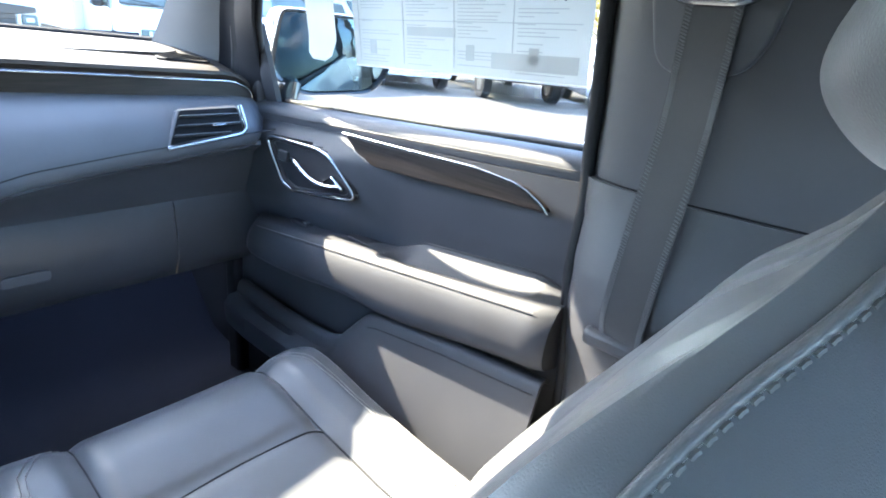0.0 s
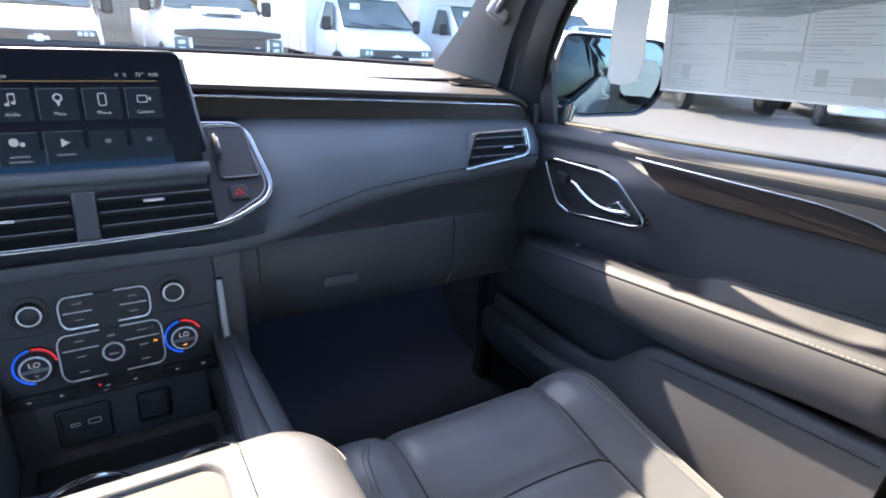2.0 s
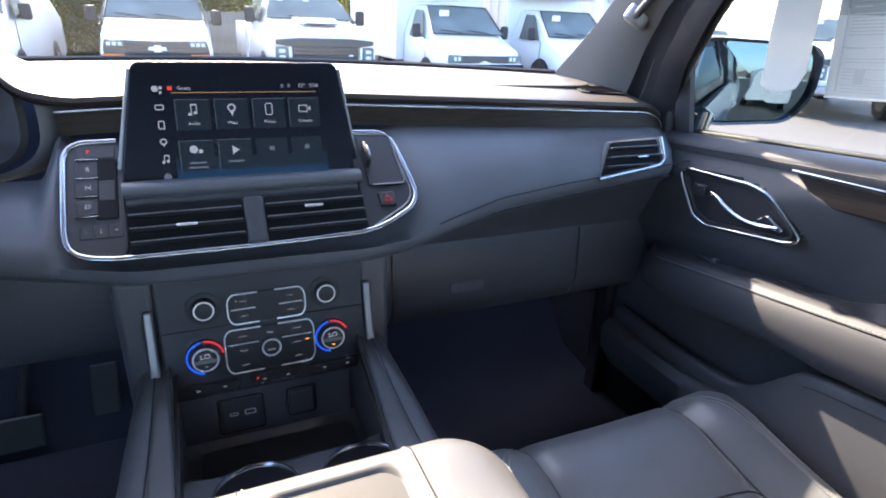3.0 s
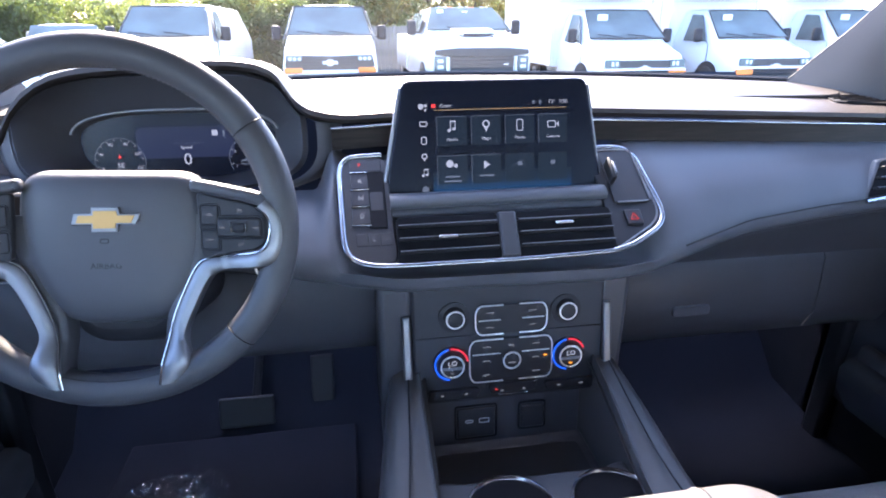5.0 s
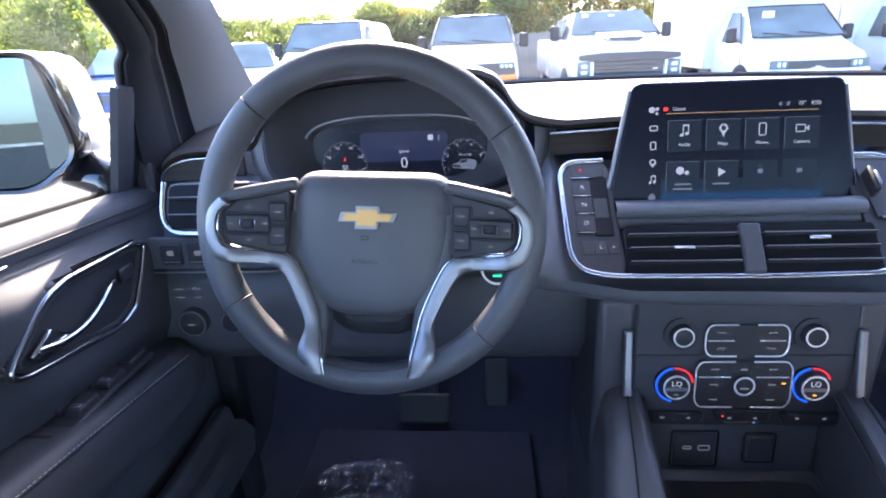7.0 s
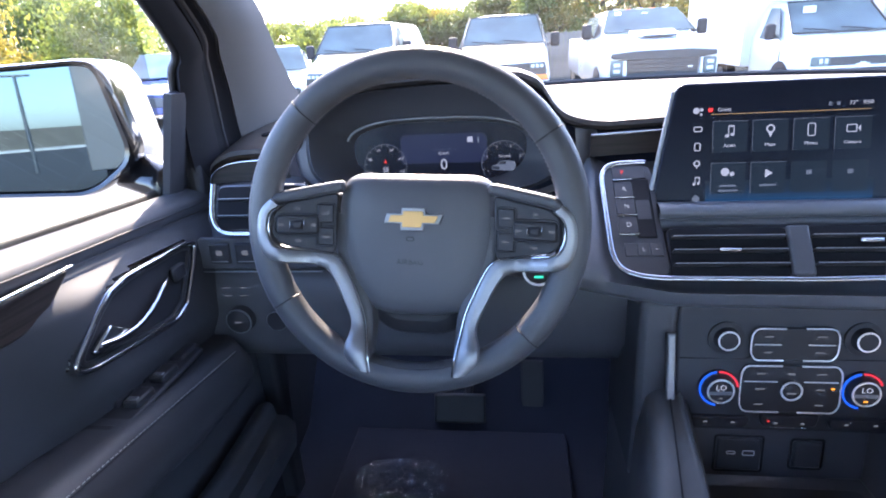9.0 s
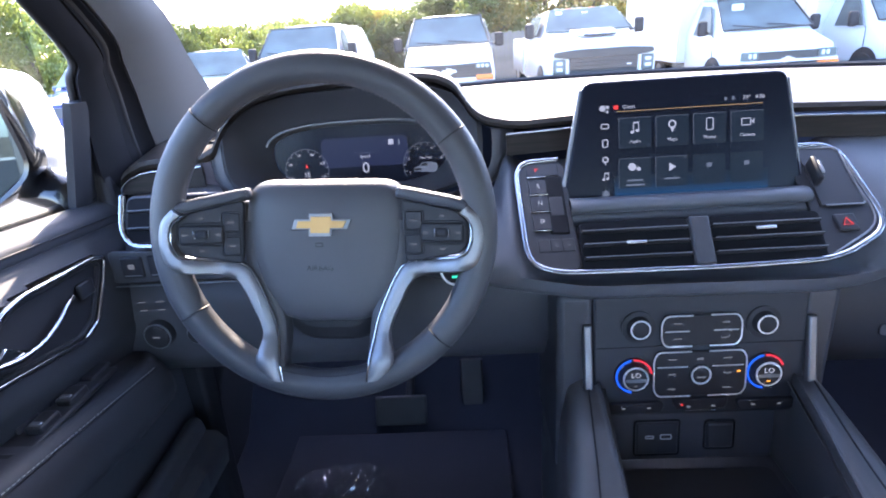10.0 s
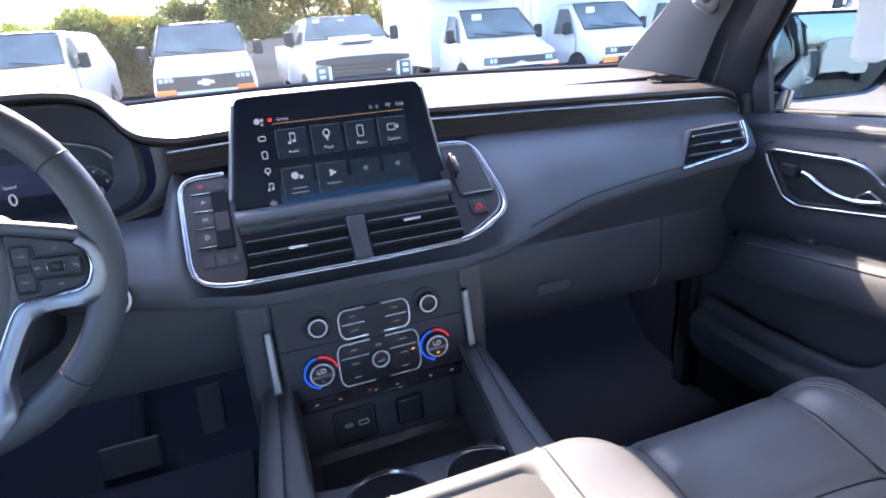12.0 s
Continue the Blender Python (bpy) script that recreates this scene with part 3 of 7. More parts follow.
        rows.append([(x, 1.05, 1.176), (x, 1.03 - 0.01 * k, 1.165), (x, 1.02, 1.12), (x, 1.02, 1.06), (x, 1.06, 1.01), (x, 1.15, 0.96), (x, 1.36, 0.93)])
    part("knee_panel", slab(rows, 0.012), PLASTIC, th)
    # right end vent and left end vent
    for s in (1, -1):
        m = frame_at((0.705, 1.012, 1.264) if s > 0 else (-0.735, 1.012, 1.283), (1, 0, 0), (0, 0.40, 0.916)) @ Matrix.Translation((0, 0, 0.006))
        if s > 0:
            out = soften([(-0.075, -0.032), (0.074, -0.014), (0.070, 0.031), (-0.043, 0.029)], 0.006)
            ch = soften([(-0.082, -0.038), (0.068, -0.021), (0.080, -0.010), (0.076, 0.034)], 0.008, closed=False)
        else:
            out = soften([(0.070, -0.032), (-0.066, -0.036), (-0.066, 0.030), (0.070, 0.030)], 0.012)
            ch = soften([(-0.072, 0.034), (-0.074, -0.018), (-0.058, -0.041), (0.066, -0.042)], 0.02, closed=False)
        part("vent_frame", prism([(u * 1.08, v * 1.14) for u, v in out], 0.012, 0.004, m=m @ Matrix.Translation((0, 0, -0.012))), VINYL, th)
        vent_block(th, out, m, 3 if s > 0 else 2, ch, 0.02 if s > 0 else 0.045, -0.003)
        # small outlet on the pad beside the pillar
        zp = lerp(chrome_z(s * 0.745) + 0.019, 1.379, 0.215) + 0.0025
        mm = frame_at((s * 0.745, 1.20, zp), (1, 0, -s * 0.02), (0, 1, 0.05))
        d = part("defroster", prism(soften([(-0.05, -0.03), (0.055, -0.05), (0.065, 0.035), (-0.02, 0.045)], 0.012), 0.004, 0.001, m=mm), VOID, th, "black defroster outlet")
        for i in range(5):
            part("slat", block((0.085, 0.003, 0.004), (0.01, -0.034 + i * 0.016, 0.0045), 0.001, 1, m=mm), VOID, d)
    part("speaker_cover", prism(rounded(0.42, 0.20, 0.08, 8), 0.004, 0.003, m=frame_at((0.58, 1.33, 1.3745), (1, -0.12, 0), (0.12, 1, 0.02))), PAD, th, "raised cover on the pad")
    part("sensor_strip", prism(rounded(0.06, 0.02, 0.004), 0.003, 0.001, m=frame_at((0.16, 1.58, 1.382), (1, 0, 0), (0, 1, 0.0))), DARK, th)
    return th


def gauge_cluster(dash):
    """Shroud, screen and figures behind the wheel."""
    def loop(cx, cz, a, up, dn, y0, lean, n=48, p=2.6):
        pts = []
        for i in range(n):
            t = 2 * math.pi * i / n
            c, s_ = math.cos(t), math.sin(t)
            u = a * math.copysign(abs(c) ** (2 / p), c)
            v = (up if s_ > 0 else dn) * math.copysign(abs(s_) ** (2 / p), s_)
            z = cz + v
            if s_ > 0:
                z = min(z, chrome_z(cx + u) + hood_bump(cx + u) - 0.001)
            pts.append((cx + u, y0 + lean * v, z))
        return pts
    o0 = loop(-0.482, 1.352, 0.208, 0.096, 0.083, 1.110, 0.10, p=3.4)
    o1 = loop(-0.482, 1.352, 0.200, 0.090, 0.077, 1.103, 0.10, p=3.4)
    o2 = loop(-0.482, 1.351, 0.195, 0.084, 0.073, 1.115, 0.10, p=3.4)
    skirt = [loop(-0.474, 1.350, a, up, dn, y, 0.10, p=3.2) for a, up, dn, y in ((0.252, 0.100, 0.100, 1.150), (0.240, 0.100, 0.096, 1.122), (0.226, 0.099, 0.090, 1.108), (0.214, 0.097, 0.085, 1.106))]
    part("gauge_surround", grid(skirt, closed=True), VINYL, dash, "padded surround of the gauges")
    i1 = loop(-0.482, 1.337, 0.160, 0.049, 0.064, 1.178, 0.15, p=3.0)
    i2 = loop(-0.482, 1.333, 0.150, 0.042, 0.060, 1.190, 0.15, p=2.8)
    sh = part("gauge_shroud", grid([o0, o1, o2, i1, i2], closed=True), PLASTIC, dash, "black shroud round the gauges")
    arch = [p for p in loop(-0.482, 1.337, 0.157, 0.046, 0.062, 1.178, 0.15, 120, p=2.8) if p[2] > 1.348]
    arch = sorted(arch, key=lambda p: p[0])
    part("chrome_arch", tube([(x, y - 0.004, z) for x, y, z in arch], 0.0024, 8), SATIN, sh, "satin silver arch")
    bm = bmesh.new()
    bm.faces.new([bm.verts.new((x, y + 0.002, z)) for x, y, z in i2])
    bmesh.ops.triangulate(bm, faces=bm.faces)
    scr = part("display", bm, DISPLAY, dash, "dark instrument display")
    m = frame_at((-0.474, 1.1855, 1.318), (1, 0, 0), (0, 0.15, 1))
    part("panel_glow", prism(rounded(0.150, 0.050, 0.01, cy=0.012), 0.0005, 0, m=m), UI_NAVY, scr)
    lettering("speed_digit", "0", 0.027, m @ Matrix.Translation((0.0, -0.016, 0.0012)), UI_WHITE, scr)
    lettering("speed_word", "Speed", 0.0075, m @ Matrix.Translation((0.0, 0.004, 0.0012)), UI_WHITE, scr)
    part("divider", block((0.046, 0.0005, 0.0004), (0.003, 0.0105, 0.001), 0, m=m), UI_GREY, scr)
    part("status_icon", block((0.009, 0.009, 0.0005), (0.046, 0.026, 0.001), 0.001, m=m), UI_WHITE, scr)
    part("status_bar", block((0.003, 0.010, 0.0005), (0.060, 0.025, 0.001), 0, m=m), UI_GREY, scr)
    for cx, nums, a0, a1 in ((-0.103, ("20", "40", "60", "80", "100", "120"), 200, -20), (0.103, ("1", "2", "3", "4", "5", "6"), 205, -25)):
        g = m @ Matrix.Translation((cx, -0.016, 0.001))
        part("gauge_ring", tube([g @ Vector((0.038 * math.cos(radians(a)), 0.038 * math.sin(radians(a)), 0)) for a in range(-30, 211, 8)], 0.0004, 5), UI_GREY, scr)
        for i, t in enumerate(nums):
            a = radians(lerp(a0, a1, i / (len(nums) - 1)))
            lettering("gauge_number", t, 0.0065, g @ Matrix.Translation((0.030 * math.cos(a), 0.030 * math.sin(a), 0.0003)), UI_WHITE, scr)
        for i in range(12):
            a = radians(lerp(a0, a1, (i + 0.5) / 12))
            part("tick", block((0.003, 0.0008, 0.0004), (0.035, 0, 0.0002), 0, m=g @ Matrix.Rotation(a, 4, "Z")), UI_WHITE, scr)
    lettering("heading", "SE", 0.012, m @ Matrix.Translation((-0.103, -0.022, 0.0012)), UI_WHITE, scr)
    part("north_mark", prism([(-0.0025, 0), (0.0025, 0), (0, 0.006)], 0.0004, 0, m=m @ Matrix.Translation((-0.103, -0.010, 0.001))), UI_RED, scr)
    lettering("mode_word", "Normal", 0.0065, m @ Matrix.Translation((0.104, -0.004, 0.0012)), UI_WHITE, scr)
    # small picture of a car on the display
    car = m @ Matrix.Translation((0.103, -0.020, 0.0012)) @ Matrix.Scale(0.8, 4)
    part("car_picture", prism(soften([(-0.026, -0.008), (0.020, -0.012), (0.026, -0.002), (0.024, 0.008), (0.006, 0.011), (-0.008, 0.010), (-0.014, 0.003), (-0.026, 0.0)], 0.003), 0.0004, 0, m=car), UI_GREY, scr)
    part("car_picture_glass", prism(soften([(-0.012, 0.003), (0.004, 0.003), (0.006, 0.0095), (-0.006, 0.0085)], 0.001), 0.0003, 0, m=car @ Matrix.Translation((0, 0, 0.0004))), DARK, scr)
    part("car_picture_grille", prism([(-0.025, -0.006), (-0.010, -0.008), (-0.010, -0.002), (-0.025, -0.001)], 0.0003, 0, m=car @ Matrix.Translation((0, 0, 0.0004))), DARK, scr)


def centre_stack(dash):
    """Chrome-framed panel with shift buttons, display, vents and nook."""
    m = frame_at((0, 1.0005, 1.275), (1, 0, 0), (0, 0.7975, 0.6034))
    path = soften([(0.166, 0.080, 0), (0.232, 0.078, 0), (0.249, -0.066, 0), (0.168, -0.112, 0.002), (0.02, -0.116, 0.002), (-0.19, -0.114, 0.002), (-0.226, -0.095, 0), (-0.230, 0.078, 0), (-0.166, 0.080, 0)], 0.035, 6, closed=False)
    part("chrome_frame", tube([m @ Vector(p) for p in path], 0.0043, 10, flat=0.8), FRAME_METAL, dash, "bright chrome frame")
    inner = soften([(0.166, 0.074, 0), (0.226, 0.072, 0), (0.241, -0.060, 0), (0.163, -0.105, 0)], 0.03, 6, closed=False)
    part("chrome_inner_line", tube([m @ Vector(p) for p in inner], 0.0016, 6), SATIN, dash)
    plate = soften([(-0.158, 0.078), (-0.227, 0.076), (-0.224, -0.09), (-0.19, -0.110), (-0.154, -0.110), (-0.158, -0.02)], 0.02, 6)
    panel = part("stack_panel", prism(plate, 0.004, 0.002, m=m @ Matrix.Translation((0, 0, -0.004))), BUTTON, dash, "black centre panel")
    plate = soften([(0.160, 0.078), (0.235, 0.076), (0.246, -0.062), (0.166, -0.108), (0.154, -0.108), (0.158, -0.02)], 0.02, 6)
    part("stack_panel", prism(plate, 0.004, 0.002, m=m @ Matrix.Translation((0, 0, -0.004))), BUTTON, dash, "black centre panel")
    # shift buttons
    for i, (t, v, h) in enumerate((("P", 0.060, 0.022), ("R", 0.030, 0.026), ("N", 0.000, 0.026), ("D", -0.031, 0.027))):
        w = 0.046 if t == "P" else 0.026
        b = part("shift_button", block((w, h, 0.006), (-0.214 + w / 2, v, -0.0014), 0.0012, m=m), BUTTON, panel)
        lettering("button_letter", t, 0.010, m @ Matrix.Translation((-0.200, v, 0.0019)), UI_RED if t == "P" else UI_WHITE, b)
        part("button_edge", block((0.027, 0.0017, 0.003), (-0.201, v - h / 2 - 0.0018, 0.0012), 0.0006, 1, m=m), CHROME, b, "chrome edge")
    for i, t in enumerate(("-", "L", "+")):
        b = part("shift_button", block((0.0155, 0.020, 0.002), (-0.202 + i * 0.0165, -0.070, -0.0003), 0.0008, m=m), BUTTON, panel)
        lettering("button_letter", t, 0.008, m @ Matrix.Translation((-0.202 + i * 0.0165, -0.070, 0.0010)), UI_WHITE, b)
    # Thin plate whose near-black colour stands for the slot's shade.
    part("finger_slot", block((0.026, 0.100, 0.004), (-0.178, -0.002, -0.0005), 0.003, m=m), VOID, panel, "finger slot with its depth painted black")
    part("slot_step", block((0.020, 0.034, 0.0035), (-0.178, -0.006, 0.0), 0.0015, m=m), BUTTON, panel)
    # nook with a hook, hazard button
    part("nook", block((0.056, 0.100, 0.003), (0.202, 0.020, 0.001), 0.004, m=m), BUTTON, panel, "shallow black nook")
    part("nook_edge", tube([m @ Vector(p) for p in soften([(0.176, 0.071, 0.003), (0.229, 0.070, 0.003), (0.232, -0.030, 0.003), (0.180, -0.030, 0.003)], 0.006, closed=False)], 0.0012, 6), SLAT, panel)
    part("nook_hook", block((0.007, 0.040, 0.020), (0.179, 0.022, 0.012), 0.003, m=m), BUTTON, panel)
    part("hook_face", block((0.004, 0.022, 0.003), (0.181, 0.020, 0.0235), 0.002, m=m), SATIN, panel, "silver hook face")
    hz = part("hazard_button", block((0.026, 0.026, 0.005), (0.196, -0.058, 0.001), 0.002, m=m), BUTTON, panel)
    part("hazard_mark", tube([m @ Vector((0.196 + a, -0.058 + b, 0.0038)) for a, b in ((-0.006, -0.005), (0.006, -0.005), (0, 0.006))], 0.0008, 5, closed=True), UI_RED, hz)
    # centre vents
    for s in (1, -1):
        vm = frame_at((s * 0.084, 0.936, 1.231), (1, 0, 0), (0, 0.040, 0.050)) @ Matrix.Translation((0, 0, 0.002))
        vent_block(dash, rounded(0.142, 0.066, 0.006), vm, 3, None, -0.004 if s > 0 else -0.002, 0.010 if s > 0 else -0.001)
    vm = frame_at((0.0, 0.936, 1.231), (1, 0, 0), (0, 0.040, 0.050))
    part("vent_divider", block((0.026, 0.066, 0.020), (0, 0, 0.002), 0.003, m=vm), PLASTIC, dash)
    part("vent_housing", block((0.308, 0.066, 0.02), (0, 0.002, -0.012), 0.004, m=vm), DARK, dash)
    # padded ledge under the display: two rolls with a fold between them
    rows = []
    for x in steps(-0.160, 0.164, 16):
        e = 0.006 * smooth01((abs(x) - 0.15) / 0.018)
        prof = [(1.030, 1.262), (1.012, 1.277), (0.992, 1.282), (0.980, 1.2795), (0.9745, 1.273), (0.976, 1.2655), (0.982, 1.2625), (0.978, 1.259), (0.9765, 1.2535), (0.979, 1.248), (0.990, 1.244), (1.010, 1.243)]
        rows.append([(x, p.x + e, p.y - 0.3 * e) for p in curve3([(y, z, 0) for y, z in prof], 4)])
    part("ledge", grid(rows), VINYL, dash, "padded ledge")
    # the display
    sm = frame_at((0.003, 1.020, 1.290), (1, 0, 0), (0, 0.034, 0.134))
    out = soften([(-0.170, -0.030), (0.169, -0.030), (0.1435, 0.1465), (-0.1355, 0.1465)], 0.014, 6)
    disp = part("touch_display", prism(out, 0.018, 0.004, m=sm @ Matrix.Translation((0, 0, -0.018)), seg=3), DISPLAY, dash, "black touch display showing menu tiles")
    for side in ([(-0.1655, 0.002), (-0.138, 0.136)], [(0.1635, 0.002), (0.146, 0.136)]):
        part("display_edge", tube([sm @ Vector((u, v, -0.006)) for u, v in side], 0.0038, 8), SATIN, disp, "satin silver edge")
    e = 0.0006
    for k in range(6):
        part("display_glow", prism([(-0.095, -0.022 + 0.006 * k), (0.118, -0.022 + 0.006 * k), (0.118, -0.016 + 0.006 * k), (-0.095, -0.016 + 0.006 * k)], 0.0002, 0, m=sm @ Matrix.Translation((0, 0, e * 0.3))), UI_FADE[k], disp)
    part("menu_line", block((0.200, 0.0007, 0.0003), (0.010, 0.1035, e), 0, m=sm), UI_GOLD, disp)
    lettering("user_word", "Guest", 0.0072, sm @ Matrix.Translation((-0.073, 0.1095, e)), UI_WHITE, disp)
    part("user_icon", block((0.006, 0.005, 0.0003), (-0.091, 0.1095, e), 0, m=sm), UI_RED, disp)
    lettering("clock", "73°   9:50", 0.0075, sm @ Matrix.Translation((0.098, 0.1120, e)), UI_WHITE, disp)
    for u in (0.060, 0.070):
        part("status_dot", block((0.004, 0.005, 0.0003), (u, 0.1120, e), 0.001, m=sm), UI_GREY, disp)
    names = (("Audio", "Maps", "Phone", "Camera"), ("", "", None, None))
    for r in range(2):
        for c in range(4):
            u, v = -0.065 + c * 0.0515 - (0.001 if r else 0), 0.0730 - r * 0.0565
            t = names[r][c]
            part("tile", prism(rounded(0.045, 0.042, 0.002), 0.0002, 0, m=sm @ Matrix.Translation((u, v, e))), UI_TILE, disp)
            for du, dv, w, h in ((0, 0.021, 0.045, 0.0006), (-0.0225, 0, 0.0006, 0.042)):
                if t is not None:
                    part("tile_edge", block((w, h, 0.0002), (u + du, v + dv, e * 1.6), 0, m=sm), UI_GREY, disp)
            im = sm @ Matrix.Translation((u, v + 0.006, e * 1.8))
            mat = UI_WHITE if t is not None else UI_GREY
            if c == 0 and r == 0:
                part("icon", prism(rounded(0.005, 0.004, 0.0015, cx=-0.004, cy=-0.005), 0.0003, 0, m=im, bm=prism(rounded(0.005, 0.004, 0.0015, cx=0.003, cy=-0.003), 0.0003, 0, m=im, bm=block((0.0012, 0.012, 0.0003), (-0.002, 0.001, 0), 0, m=im, bm=block((0.0012, 0.012, 0.0003), (0.005, 0.003, 0), 0, m=im, bm=block((0.008, 0.0022, 0.0003), (0.0016, 0.008, 0), 0, m=im))))), mat, disp)
            elif c == 1 and r == 0:
                part("icon", ring(0.0045, 0.0012, 20, 5, m=im @ Matrix.Translation((0, 0.003, 0)), bm=prism([(-0.003, -0.002), (0, -0.009), (0.003, -0.002)], 0.0003, 0, m=im)), mat, disp)
            elif c == 2 and r == 0:
                part("icon", tube([im @ Vector((a, b, 0)) for a, b in rounded(0.009, 0.016, 0.002)], 0.0007, 5, closed=True), mat, disp)
            elif c == 3 and r == 0:
                part("icon", tube([im @ Vector((a, b, 0)) for a, b in rounded(0.012, 0.009, 0.001, cx=-0.002)], 0.0007, 5, closed=True, bm=prism([(0.005, 0), (0.009, -0.004), (0.009, 0.004)], 0.0003, 0, m=im)), mat, disp)
            elif c == 0:
                part("icon", turned([(0.0055, 0), (0.0055, 0.0003)], 20, m=im @ Matrix.Translation((-0.004, 0.003, 0)), bm=turned([(0.003, 0), (0.003, 0.0003)], 14, m=im @ Matrix.Translation((0.005, 0.0, 0)))), mat, disp)
            elif c == 1:
                part("icon", prism([(-0.004, -0.006), (0.006, 0), (-0.004, 0.006)], 0.0003, 0, m=im), mat, disp)
            else:
                part("icon", prism(rounded(0.007, 0.006, 0.001), 0.0003, 0, m=im), mat, disp)
            if t:
                lettering("tile_word", t, 0.0066, sm @ Matrix.Translation((u, v - 0.012, e * 1.8)), UI_WHITE, disp)
            elif t == "":
                part("tile_words", block((0.022, 0.0026, 0.0003), (u, v - 0.010, e * 1.8), 0, m=sm, bm=None if c else block((0.026, 0.0026, 0.0003), (u, v - 0.0165, e * 1.8), 0, m=sm)), UI_GREY, disp, "unreadable words")
    for i in range(6):
        u, v = -0.1065 - 0.0002 * i, 0.108 - 0.0238 * i
        im = sm @ Matrix.Translation((u, v, e))
        if i == 0:
            part("side_icon", turned([(0.0042, 0), (0.0042, 0.0003)], 20, m=im @ Matrix.Translation((-0.003, 0.001, 0)), bm=turned([(0.0024, 0), (0.0024, 0.0003)], 14, m=im @ Matrix.Translation((0.004, 0.0022, 0)), bm=turned([(0.0018, 0), (0.0018, 0.0003)], 14, m=im @ Matrix.Translation((0.0035, -0.004, 0))))), UI_WHITE, disp)
        elif i == 4:
            part("side_icon", block((0.0010, 0.009, 0.0003), (-0.0015, 0.001, 0), 0, m=im, bm=block((0.0010, 0.009, 0.0003), (0.0042, 0.002, 0), 0, m=im, bm=block((0.0067, 0.0018, 0.0003), (0.0014, 0.006, 0), 0, m=im, bm=turned([(0.0020, 0), (0.0020, 0.0003)], 12, m=im @ Matrix.Translation((-0.003, -0.003, 0)), bm=turned([(0.0020, 0), (0.0020, 0.0003)], 12, m=im @ Matrix.Translation((0.0028, -0.002, 0))))))), UI_WHITE, disp)
        elif i == 3:
            part("side_icon", ring(0.0035, 0.001, 16, 5, m=im @ Matrix.Translation((0, 0.001, 0)), bm=prism([(-0.002, -0.001), (0, -0.007), (0.002, -0.001)], 0.0003, 0, m=im)), UI_WHITE, disp)
        elif i == 5:
            part("side_icon", prism([(-0.005, -0.005), (0.005, -0.005), (0.005, 0.002), (0, 0.006), (-0.005, 0.002)], 0.0003, 0, m=im), UI_GREY, disp)
        else:
            part("side_icon", tube([im @ Vector((a, b, 0)) for a, b in rounded(0.010 if i == 1 else 0.007, 0.006 if i == 1 else 0.010, 0.0015)], 0.0008, 5, closed=True), UI_WHITE, disp)
    part("page_dots", block((0.012, 0.0016, 0.0003), (0.012, -0.0155, e * 2), 0, m=sm), UI_WHITE, disp)


